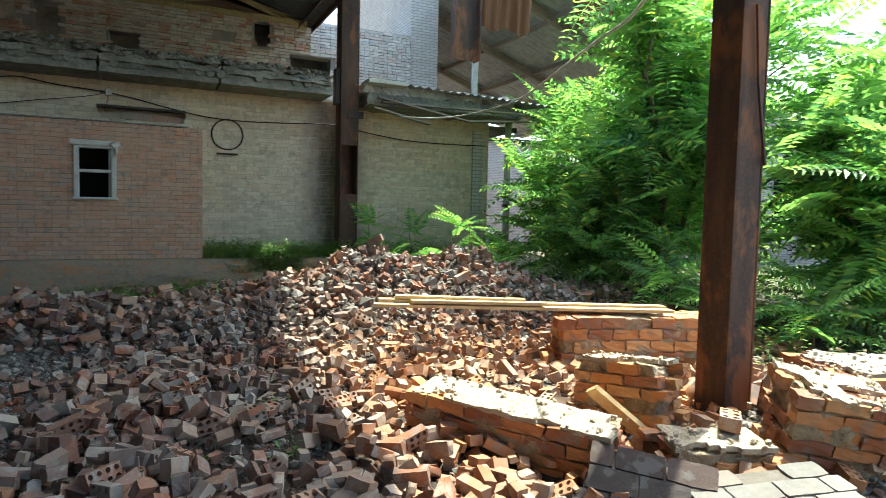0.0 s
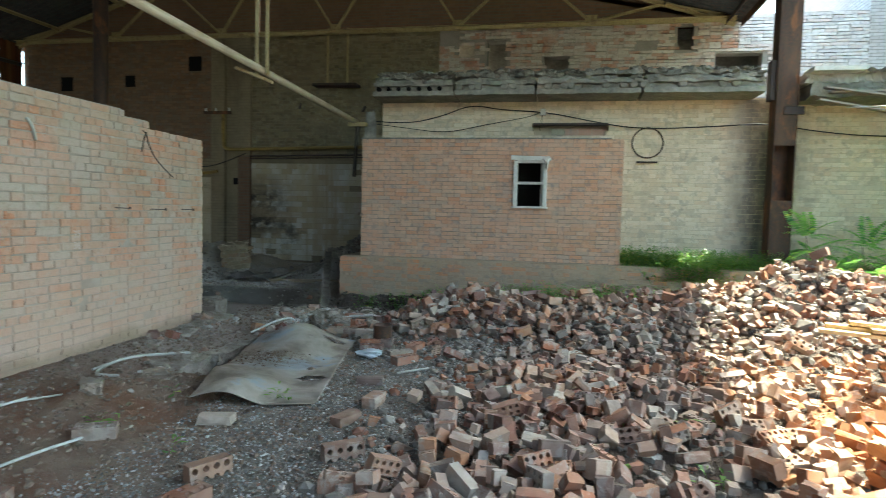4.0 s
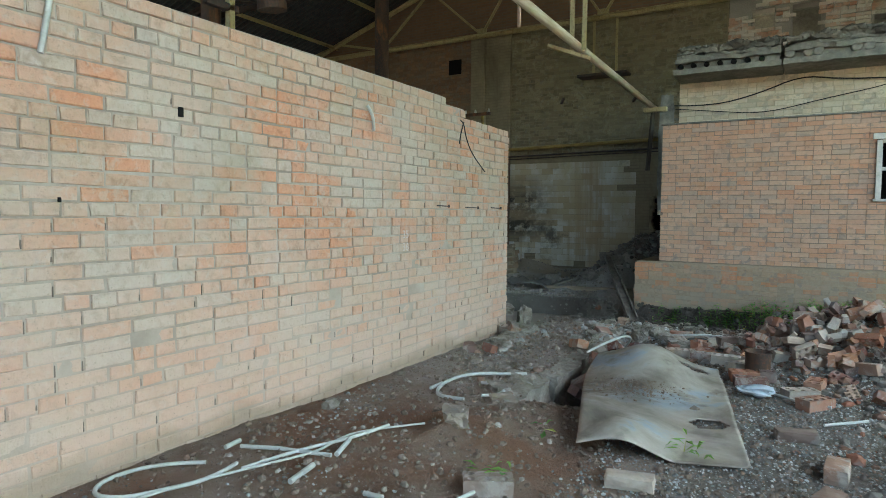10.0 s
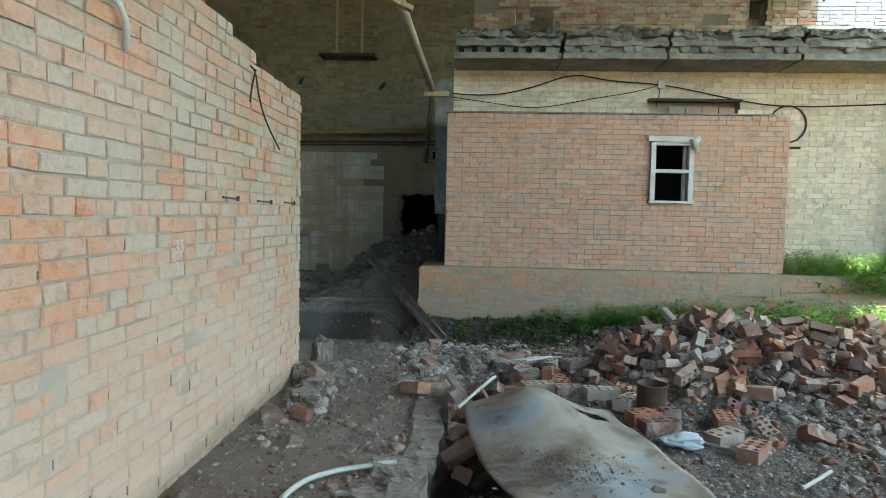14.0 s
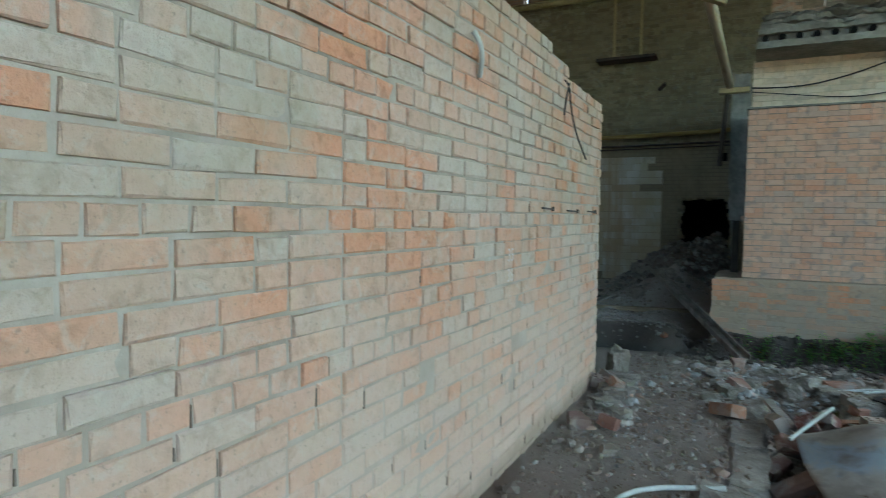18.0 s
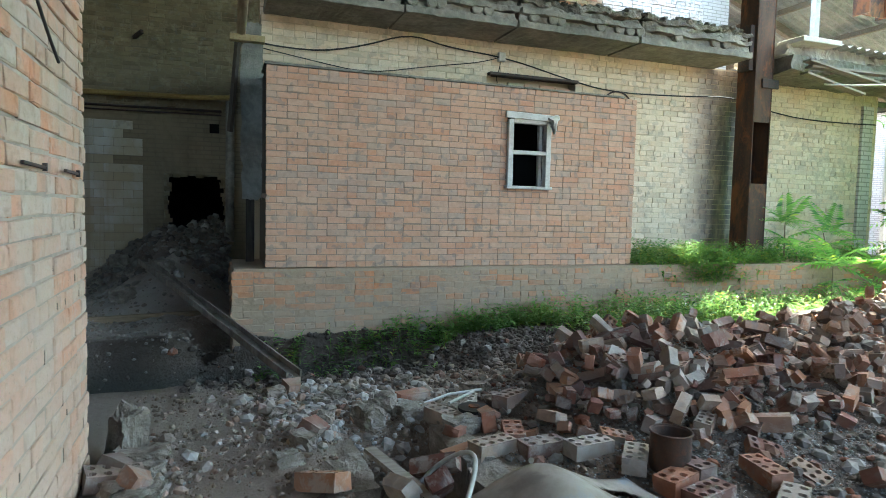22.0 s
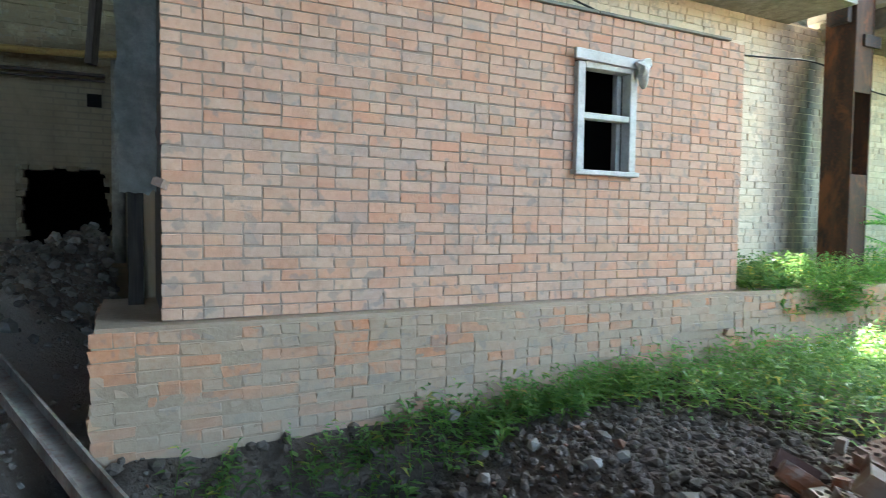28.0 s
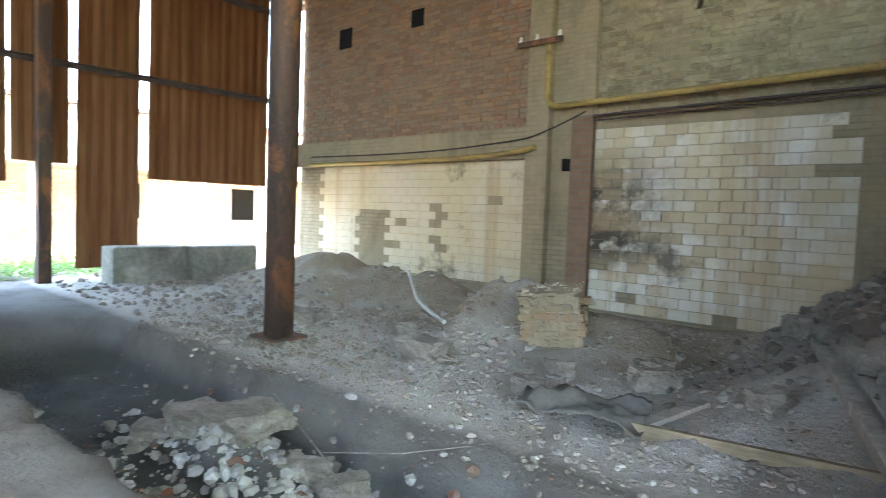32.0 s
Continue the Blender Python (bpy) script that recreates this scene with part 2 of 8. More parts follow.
def reused_mat(name, island):
    """Old bricks laid again: each of its own colour, with dark firing marks, lime crusts and dust that thickens towards the floor."""
    s = Shade(name, 0.93)
    low = s.ramp(s.own(island), [(k / len(LOW), c) for k, c in enumerate(LOW)], "CONSTANT")
    high = s.ramp(s.own(island), [(k / len(RED), c) for k, c in enumerate(RED)], "CONSTANT")
    sway = s.calc("ADD", s.axis(2), s.span(s.noise(0.8, 4), 0.3, 0.7, -0.3, 0.3))
    base = s.mix(s.span(sway, 1.1, 1.35), low, high)
    base = s.mix(s.span(s.calc("ADD", sway, s.span(s.axis(1), 3.5, 8.0, 0.0, 0.35)), 2.1, 2.4, 0.0, 0.65), base, s.ramp(s.own(island), [(k / len(LOW), c) for k, c in enumerate(LOW)], "CONSTANT"))
    blotch = s.noise(15, 4, 0.62, warp=0.6)
    base = s.mix(s.span(blotch, 0.53, 0.66, 0.0, 0.5), base, (0.5, 0.46, 0.4), "MULTIPLY")
    base = s.mix(s.span(s.noise(34, 5, 0.7), 0.45, 0.7, 0.0, 0.4), base, (0.66, 0.58, 0.5), "MULTIPLY")
    base = s.mix(s.span(s.noise(11, 6, 0.72, warp=1.0), 0.53, 0.63, 0.0, 0.4), base, (0.46, 0.41, 0.34))
    stain = s.calc("MULTIPLY", s.span(s.axis(2), 0.9, 1.7), s.span(s.noise(1.1, 6, 0.65, warp=0.5), 0.44, 0.66, 0.0, 0.5))
    base = s.mix(stain, base, (0.27, 0.245, 0.165))
    base = s.mix(s.span(s.noise(1.2, 5, 0.65, warp=0.5), 0.42, 0.62, 0.0, 0.5), base, (0.43, 0.375, 0.305))
    dust = s.calc("MULTIPLY", s.span(s.axis(2), 0.15, 1.3, 1.0, 0.0), s.span(s.noise(2.2, 5, 0.6), 0.25, 0.6, 0.4, 0.9))
    base = s.mix(dust, base, (0.51, 0.355, 0.265))
    base = s.mix(s.span(s.noise(70, 3), 0.62, 0.72, 0.0, 0.5), base, (0.2, 0.16, 0.12))
    foot = s.calc("ADD", s.axis(2), s.span(s.noise(2.5, 4), 0.3, 0.7, -0.06, 0.06))
    base = s.mix(s.span(foot, 0.08, 0.2, 0.7, 0.0), base, (0.25, 0.185, 0.125))
    return s.done(base, [(s.noise(75, 5, 0.75), 0.7, 0.006), (blotch, 0.5, 0.012), (s.noise(30, 4, 0.6), 0.5, 0.008)])


BRICK_LONG = reused_mat("brick_long_wall", False)
BRICK_LONG_REST = reused_mat("brick_long_wall_rest", True)
BRICK_ROOM = brick_mat("brick_room", False, PINK, (0.54, 0.37, 0.25), 0.25, smear=((0.48, 0.33, 0.225), 0.3), scorch=0.5)
BRICK_ROOM_REST = brick_mat("brick_room_rest", True, PINK, (0.54, 0.37, 0.25), 0.25, smear=((0.48, 0.33, 0.225), 0.3), scorch=0.5)
BRICK_PLINTH = brick_mat("brick_plinth", False, [(0.48, 0.25, 0.145), (0.41, 0.28, 0.19), (0.39, 0.275, 0.185), (0.37, 0.265, 0.18), (0.50, 0.235, 0.12), (0.36, 0.265, 0.185)], (0.35, 0.275, 0.2), 0.4, low=(-0.15, 0.5), damp=(-0.3, -0.05), smear=((0.38, 0.285, 0.195), 0.4))
BRICK_PLINTH_REST = brick_mat("brick_plinth_rest", True, [(0.48, 0.25, 0.145), (0.41, 0.28, 0.19), (0.39, 0.275, 0.185), (0.37, 0.265, 0.18), (0.50, 0.235, 0.12), (0.36, 0.265, 0.185)], (0.35, 0.275, 0.2), 0.4, low=(-0.15, 0.5), damp=(-0.3, -0.05), smear=((0.38, 0.285, 0.195), 0.4))
MORTAR_PLINTH = rough_mat("mortar_plinth", [(0.24, 0.17, 0.115), (0.34, 0.25, 0.17), (0.41, 0.31, 0.215)], 1.5, 30)
BRICK_BEIGE = brick_mat("brick_lime_washed", True, BEIGE, (0.63, 0.51, 0.35), 0.5, grimy=0.5, grime=(0.24, 0.19, 0.14), smear=((0.58, 0.47, 0.34), 0.5), run=(2.62, 3.05))
BRICK_BEIGE_PIECE = brick_mat("brick_lime_washed_piece", False, BEIGE, (0.63, 0.51, 0.35), 0.5, grimy=0.5, grime=(0.24, 0.19, 0.14), smear=((0.58, 0.47, 0.34), 0.5), run=(2.62, 3.05))
UPPER = [(0.46, 0.25, 0.17), (0.50, 0.30, 0.21), (0.52, 0.41, 0.33), (0.50, 0.43, 0.36), (0.56, 0.50, 0.42), (0.44, 0.22, 0.14), (0.58, 0.52, 0.44), (0.42, 0.32, 0.26)]
BRICK_UPPER = brick_mat("brick_upper_storey", True, UPPER, (0.52, 0.46, 0.38), 0.75, grimy=0.7, grime=(0.13, 0.09, 0.07), smear=((0.54, 0.48, 0.40), 0.6))
BRICK_ANNEX = brick_mat("brick_annex", True, [(0.60, 0.55, 0.50), (0.54, 0.49, 0.45), (0.64, 0.60, 0.56), (0.50, 0.45, 0.41), (0.56, 0.46, 0.40)], (0.6, 0.56, 0.52), 0.4, grimy=0.4)
BRICK_HALL = brick_mat("brick_hall", True, [(0.21, 0.175, 0.105), (0.17, 0.14, 0.085), (0.24, 0.2, 0.12), (0.145, 0.12, 0.072), (0.2, 0.155, 0.095)], (0.2, 0.165, 0.1), 0.6, grimy=0.7, grime=(0.085, 0.07, 0.045), smear=((0.3, 0.26, 0.17), 0.6))
BRICK_GABLE = brick_mat("brick_gable", True, [(0.21, 0.12, 0.07), (0.17, 0.105, 0.065), (0.24, 0.145, 0.085), (0.19, 0.135, 0.09)], (0.18, 0.135, 0.09), 0.5)
# Loose bricks carry the painted sun patch from x 0.4, below y 8.
BRICK_LOOSE = brick_mat("brick_loose", False, RAW, sun_patch=(0.4, 6.8), dust=(0.29, 0.25, 0.205), dusty=0.5, smear=((0.37, 0.325, 0.27), 0.6), grimy=0.5, grime=(0.07, 0.055, 0.045), zone=(0.36, 0.17, 0.075))
BRICK_RUBBLE = brick_mat("brick_rubble", True, RAW, sun_patch=(0.4, 6.8), dust=(0.29, 0.25, 0.205), dusty=0.5, smear=((0.37, 0.325, 0.27), 0.6), grimy=0.5, grime=(0.07, 0.055, 0.045), zone=(0.36, 0.17, 0.075))
# Grey brick darkened to put shade on a slab the sun reaches.
BRICK_GREY_SHADED = brick_mat("brick_grey_shaded", False, [(0.15, 0.14, 0.125), (0.19, 0.175, 0.155), (0.13, 0.115, 0.1), (0.18, 0.145, 0.12)], (0.2, 0.185, 0.165), 0.5)
BRICK_ORANGE = brick_mat("brick_orange", False, [(0.54, 0.25, 0.085), (0.48, 0.2, 0.065), (0.38, 0.14, 0.05), (0.55, 0.31, 0.13), (0.30, 0.11, 0.05)], (0.50, 0.36, 0.22), 0.3)
s = Shade("mortar_long_wall", 0.95)
bed = s.ramp(s.noise(3, 6, 0.65), [(0.3, (0.21, 0.17, 0.13)), (0.5, (0.32, 0.265, 0.21)), (0.7, (0.43, 0.365, 0.295))])
bed = s.mix(s.calc("MULTIPLY", s.span(s.axis(2), 0.15, 1.2, 1.0, 0.0), s.span(s.noise(2.2, 5, 0.6), 0.2, 0.55, 0.45, 0.9)), bed, (0.45, 0.335, 0.26))
bed = s.mix(s.span(s.calc("ADD", s.axis(2), s.span(s.noise(2.5, 4), 0.3, 0.7, -0.06, 0.06)), 0.08, 0.2, 0.7, 0.0), bed, (0.25, 0.185, 0.125))
MORTAR_LONG = s.done(bed, [(s.noise(120, 5, 0.7), 0.5, 0.005), (s.noise(20, 5, 0.6), 0.5, 0.01)])
MORTAR_ROOM = rough_mat("mortar_room", [(0.17, 0.12, 0.085), (0.26, 0.195, 0.145), (0.37, 0.29, 0.22)], 1.5, 40)
MORTAR = rough_mat("mortar", [(0.17, 0.15, 0.125), (0.27, 0.24, 0.205), (0.36, 0.32, 0.275)], 1.5, 40)
MORTAR_DARK = rough_mat("mortar_dark", [(0.09, 0.075, 0.06), (0.16, 0.135, 0.11)], 1.5, 40)
LIME = rough_mat("lime_mortar", [(0.40, 0.325, 0.225), (0.54, 0.45, 0.325)], 1.5, 40)
CONCRETE = rough_mat("concrete", [(0.085, 0.08, 0.066), (0.21, 0.195, 0.16), (0.38, 0.355, 0.295)], 1.6, 14, 0.8, deep=0.02)
CONCRETE_PALE = rough_mat("concrete_pale", [(0.30, 0.28, 0.25), (0.42, 0.40, 0.37), (0.55, 0.53, 0.49)], 1.6, 14, 0.8, deep=0.02)
STEEL = rust_mat("rusted_steel", [(0.04, 0.03, 0.025), (0.07, 0.047, 0.035), (0.115, 0.066, 0.042)], flake=0.6)
STEEL_DARK = rust_mat("dark_steel", [(0.03, 0.028, 0.028), (0.06, 0.05, 0.045), (0.085, 0.06, 0.05)])
STEEL_YELLOW = rust_mat("yellow_painted_steel", [(0.28, 0.21, 0.09), (0.36, 0.29, 0.14), (0.22, 0.16, 0.08)], 0.6, 0.0)
RUST_SHEET = rust_mat("rusty_corrugated_sheet", [(0.06, 0.022, 0.008), (0.125, 0.048, 0.015), (0.185, 0.092, 0.04)], 0.8, 0.1, (1, 1, 0.06))
ROOF_SHEET = rust_mat("grey_roof_sheet", [(0.02, 0.024, 0.026), (0.034, 0.04, 0.043), (0.055, 0.06, 0.06)], 0.7, 0.0)
ROOF_PALE = rust_mat("pale_roof_sheet", [(0.26, 0.28, 0.28), (0.36, 0.38, 0.38), (0.44, 0.45, 0.44)], 0.7, 0.0)
# Near-black colour that stands in for the shade inside openings.
BLACK = Shade("void_shade", 1.0).done((0.004, 0.004, 0.004))

# ---- building helpers ----
def finish(name, me, material, parent=None, label=""):
    me.materials.append(material)
    ob = new(name, me)
    if parent is not None:
        ob.parent = parent
    if label:
        tagged(ob, label)
    return ob


def part(name, bm, material, parent=None, label="", smooth=False):
    me = bpy.data.meshes.new(name)
    bm.to_mesh(me)
    bm.free()
    if smooth:
        me.polygons.foreach_set("use_smooth", [True] * len(me.polygons))
    return finish(name, me, material, parent, label)


def thing(name, at=(0, 0, 0), label="", category="", group=""):
    ob = new(name)
    ob.empty_display_size = 0.1
    ob.location = at
    return tagged(ob, label, category, group)


def cube(bm, x0, x1, y0, y1, z0, z1, m=None, bevel=0.0):
    geo = bmesh.ops.create_cube(bm, size=1.0, matrix=Matrix.LocRotScale(((x0 + x1) / 2, (y0 + y1) / 2, (z0 + z1) / 2), None, (abs(x1 - x0), abs(y1 - y0), abs(z1 - z0))))
    verts = geo["verts"]
    if bevel:
        edges = list({e for v in verts for e in v.link_edges})
        out = bmesh.ops.bevel(bm, geom=edges, offset=bevel, segments=1, affect="EDGES")
        verts = list(set(out["verts"]) | {v for v in verts if v.is_valid})
    if m is not None:
        bmesh.ops.transform(bm, matrix=m, verts=verts)
    return verts


def box_part(name, span, material, parent=None, label="", bevel=0.004, m=None):
    bm = bmesh.new()
    cube(bm, *span, m=m, bevel=bevel)
    return part(name, bm, material, parent, label)


def bar(bm, a, b, w, h, up=(0, 0, 1)):
    """A square bar from a to b."""
    a, b = Vector(a), Vector(b)
    z = (b - a).normalized()
    x = z.cross(Vector(up))
    x = x.normalized() if x.length > 1e-4 else Vector((1, 0, 0))
    y = z.cross(x)
    m = Matrix((x, y, z)).transposed().to_4x4()
    m.translation = (a + b) / 2
    return cube(bm, -w / 2, w / 2, -h / 2, h / 2, -(b - a).length / 2, (b - a).length / 2, m)


def angle_bar(bm, a, b, w=0.08, t=0.01, up=(0, 0, 1)):
    """An L-shaped rolled bar from a to b."""
    a, b = Vector(a), Vector(b)
    z = (b - a).normalized()
    x = z.cross(Vector(up))
    x = x.normalized() if x.length > 1e-4 else Vector((1, 0, 0))
    y = z.cross(x)
    m = Matrix((x, y, z)).transposed().to_4x4()
    m.translation = (a + b) / 2
    n = (b - a).length / 2
    cube(bm, 0, w, 0, t, -n, n, m)
    cube(bm, 0, t, t, w, -n, n, m)


def tube(name, points, radius, material, parent=None, label="", res=2, cyclic=False):
    """A round rod or cable along a smooth line, as a mesh."""
    cu = bpy.data.curves.new(name, "CURVE")
    cu.dimensions, cu.bevel_depth, cu.bevel_resolution, cu.resolution_u = "3D", radius, res, 4
    sp = cu.splines.new("NURBS" if len(points) > 3 else "POLY")
    sp.points.add(len(points) - 1)
    for p, c in zip(sp.points, points):
        p.co = (*c, 1)
    sp.use_endpoint_u, sp.order_u, sp.use_cyclic_u = True, 3, cyclic
    cu.use_fill_caps = True
    ob = bpy.data.objects.new(name, cu)
    me = bpy.data.meshes.new_from_object(ob)
    bpy.data.objects.remove(ob)
    bpy.data.curves.remove(cu)
    me.polygons.foreach_set("use_smooth", [True] * len(me.polygons))
    me.materials.clear()
    return finish(name, me, material, parent, label)


def cylinder(bm, a, b, r0, r1=None, n=16, caps=True):
    a, b = Vector(a), Vector(b)
    geo = bmesh.ops.create_cone(bm, cap_ends=caps, segments=n, radius1=r0, radius2=r0 if r1 is None else r1, depth=(b - a).length)
    m = (b - a).to_track_quat("Z", "Y").to_matrix().to_4x4()
    m.translation = (a + b) / 2
    bmesh.ops.transform(bm, matrix=m, verts=geo["verts"])
    return geo["verts"]


class Soup:
    """Many small pieces gathered into one mesh."""

    def __init__(self):
        self.verts, self.faces, self.count = [], [], 0

    def add(self, verts, faces):
        self.verts.append(np.asarray(verts, float))
        self.faces.extend([tuple(i + self.count for i in f) for f in faces])
        self.count += len(verts)

    def mesh(self, name):
        me = bpy.data.meshes.new(name)
        me.from_pydata(np.concatenate(self.verts).tolist(), [], self.faces)
        return me


def facing_brick(length, high, deep=0.06, chamfer=0.003, proud=0.0, rng=None, chip=0.004):
    """A brick laid in a wall: front at y = -proud, chamfered, open at the back."""
    a, h, c = length / 2, high / 2, chamfer
    v = [(-a, deep, -h), (a, deep, -h), (a, deep, h), (-a, deep, h), (-a, c, -h), (a, c, -h), (a, c, h), (-a, c, h), (-a + c, 0, -h + c), (a - c, 0, -h + c), (a - c, 0, h - c), (-a + c, 0, h - c)]
    v = np.array(v)
    v[4:, 1] -= proud
    if rng is not None:
        v[4:] += rng.normal(0, chip, (8, 3)) * (1, 0.4, 1)
    f = [(0, 1, 5, 4), (1, 2, 6, 5), (2, 3, 7, 6), (3, 0, 4, 7), (4, 5, 9, 8), (5, 6, 10, 9), (6, 7, 11, 10), (7, 4, 8, 11), (8, 9, 10, 11)]
    return v, f


def bond(length, courses, rng, header_every=6, mixed=0.0, stretch=0.25, head=0.12, joint=0.012, full=None, high=0.077):
    """Bricks of a wall face: (start, end, course)."""
    for c in range(courses):
        n = length if full is None else full(c)
        header = header_every and c % header_every == 0
        s = 0.0 if header else (0.0 if c % 2 else -head - joint)
        while s < n - 0.03:
            size = head if header or rng.random() < mixed else stretch
            a, b = max(s, 0.0), min(s + size, n)
            if b - a > 0.03:
                yield a, b, c
            s += size + joint


def lay(name, wall, origin, turn, pieces, high, material, rest_material, near=None, limit=300, gap=0.0, rng=None, shift=0.003, piece="brick", hole=None, chip=0.003, chamfer=0.003):
    """Lays the pieces of a wall face; those that near() picks are objects, the rest one joined part."""
    m = pose(*origin, 0, 0, turn)
    soup, shared, single = Soup(), {}, 0
    body = high - (gap or 0.012)
    for a, b, c in pieces:
        z = (c + 0.5) * high
        if hole is not None and hole(a, b, z):
            continue
        mid = (a + b) / 2
        tilt = rng.normal(0, 0.25)
        place = m @ pose(mid, rng.normal(0, shift), z + rng.normal(0, 0.002) + 0.006 * noise.noise((mid * 0.5, c * 0.35, 7.0)), tilt, rng.normal(0, 0.3), rng.normal(0, 0.3))
        if near is not None and single < limit and near(mid, z):
            size = round(b - a, 2)
            key = (size, rng.integers(0, 4))
            if key not in shared:
                v, f = facing_brick(size, body, chamfer=chamfer, rng=rng, chip=chip)
                me = bpy.data.meshes.new(piece)
                me.from_pydata(v.tolist(), [], f)
                me.materials.append(material)
                shared[key] = me
            ob = new(piece, shared[key])
            ob.parent = wall
            ob.matrix_basis = place
            single += 1
        else:
            v, f = facing_brick(b - a, body, chamfer=chamfer, rng=rng, chip=chip)
            r = np.array(place)
            soup.add(v @ r[:3, :3].T + r[:3, 3], f)
    if soup.count:
        tagged(finish(name, soup.mesh(name), rest_material, wall), kind="stuff")


def mortar_skin(wall, origin, turn, length, height, depth, material, step=0.032, keep=None, seed=0.0, uneven=1.0):
    """The uneven face of the bedding mortar: depth(s, z) behind the bricks' face, in places smeared over them."""
    m = pose(*origin, 0, 0, turn)
    ni, nj = int(length / step), int(height / step)
    n = noise.noise
    verts, faces = [], []
    for j in range(nj + 1):
        for i in range(ni + 1):
            s, z = length * i / ni, height * j / nj
            y = depth(s, z) - uneven * (0.0045 * n((s * 3.1, z * 3.1, seed)) + 0.004 * n((s * 11, z * 11, seed + 4)))
            verts.append(m @ Vector((s, y, z)))
    for j in range(nj):
        for i in range(ni):
            if keep is None or keep(length * (i + 0.5) / ni, height * (j + 0.5) / nj):
                q = j * (ni + 1) + i
                faces.append((q, q + 1, q + ni + 2, q + ni + 1))
    me = bpy.data.meshes.new("mortar")
    me.from_pydata(verts, [], faces)
    me.polygons.foreach_set("use_smooth", [True] * len(faces))
    return finish("mortar", me, material, wall)


def hashed(seed):
    return np.random.default_rng(seed)


def smooth(v, a, b):
    t = min(1.0, max(0.0, (v - a) / (b - a)))
    return t * t * (3 - 2 * t)


def bump_at(x, y, cx, cy, sx, sy, h):
    return h * math.exp(-((x - cx) / sx) ** 2 - ((y - cy) / sy) ** 2)


# ---- ground ----
RIDGE_AT = (-2.9, -2.2, -1.7, -1.1, -0.4, 0.6, 1.3, 1.8, 2.3, 2.8, 3.4, 3.9, 4.5, 5.2, 6.5)
RIDGE_UP = (0.0, 0.28, 0.42, 0.38, 0.36, 0.46, 0.62, 0.80, 0.88, 0.80, 0.86, 0.80, 0.55, 0.3, 0.1)


def ground_z(x, y):
    n = noise.noise
    z = 0.04 + 0.02 * n((x * 0.7, y * 0.7, 1.3)) + 0.018 * n((x * 2.6, y * 2.6, 4.0)) + 0.006 * n((x * 9, y * 9, 2.0))
    z += 0.05 * smooth(x, -2.2, 0.6) * smooth(y, 9.3, 11.4) * (1 - smooth(x, 9, 14))
    y += 0.12 * n((x * 1.7, 3.0, 5.0)) + 0.05 * n((x * 6, y * 6, 5.0))
    ditch = smooth(y, 10.38, 10.56) * (1 - smooth(y, 11.85, 12.05)) * (1 - smooth(x, -3.6, -1.6)) * smooth(x, -13.5, -12)
    ditch = max(ditch, smooth(y, 11.9, 12.2) * (1 - smooth(y, 12.5, 12.8)) * smooth(x, -4.9, -4.6) * (1 - smooth(x, -4.45, -4.3)))
    z -= ditch * (0.55 + 0.07 * n((x * 3, y * 3, 8)))
    z += ditch * bump_at(x, y, -8.6, 11.4, 0.8, 0.28, 0.4)
    trench = smooth(x, -3.95, -3.85) * (1 - smooth(x, -3.4, -3.25)) * smooth(y, 6.4, 6.9) * (1 - smooth(y, 8.9, 9.3))
    z -= trench * 0.42
    z += bump_at(x, y, -4.3, 5.0, 0.7, 0.5, 0.05) + bump_at(x, y, -3.9, 5.6, 0.35, 0.5, 0.09) * (1 + n((x * 6, y * 6, 0)))
    # rubble heaps
    lump = 1 + 0.25 * n((x * 1.6, y * 1.6, 6.0))
    ridge = float(np.interp(x, RIDGE_AT, RIDGE_UP))
    off = y - 9.2
    heap = ridge * math.exp(-((off / (0.75 if off > 0 else 0.95 + 0.25 * smooth(x, -1, 2))) ** 2)) + bump_at(x, y, 1.0, 6.6, 2.0, 1.5, 0.10)
    heap += bump_at(x, y, 7.0, 8.6, 1.5, 1.6, 0.3)
    z += heap * lump
    # the back of the hall
    inner = smooth(y, 12.2, 12.8) * (1 - smooth(x, -4.5, -4.3))
    if inner > 0:
        rough = 1 + 0.35 * n((x * 1.9, y * 1.9, 3.0)) + 0.15 * n((x * 6, y * 6, 3.0))
        mound = bump_at(x, y, -4.95, 16.3, 1.25, 1.35, 1.0) + bump_at(x, y, -5.15, 14.2, 0.65, 0.75, 0.48) + bump_at(x, y, -8.8, 15.3, 0.75, 0.7, 0.62) + bump_at(x, y, -7.4, 15.4, 0.7, 0.6, 0.3) + bump_at(x, y, -13.1, 15.7, 1.9, 0.85, 0.6) + bump_at(x, y, -10.8, 16.1, 1.0, 0.7, 0.28)
        mound -= bump_at(x, y, -6.6, 15.6, 0.6, 0.9, 0.2)
        z += inner * mound * rough
        z += inner * (1 - smooth(y, 13.6, 14.6)) * (0.12 * max(0.0, n((x * 1.5, y * 1.9, 21.0))) + 0.05 * n((x * 4.2, y * 4.2, 22.0)))
    return z


def steps(a, b, fine, lo, hi):
    """Grid lines: fine steps from a to b, growing steps out to lo and hi."""
    out = list(np.arange(a, b + 1e-6, fine))
    g, v = fine, a
    left = []
    while v > lo:
        g *= 1.5
        v -= g
        left.append(v)
    g, v = fine, out[-1]
    while v < hi:
        g *= 1.5
        v += g
        out.append(v)
    return left[::-1] + out


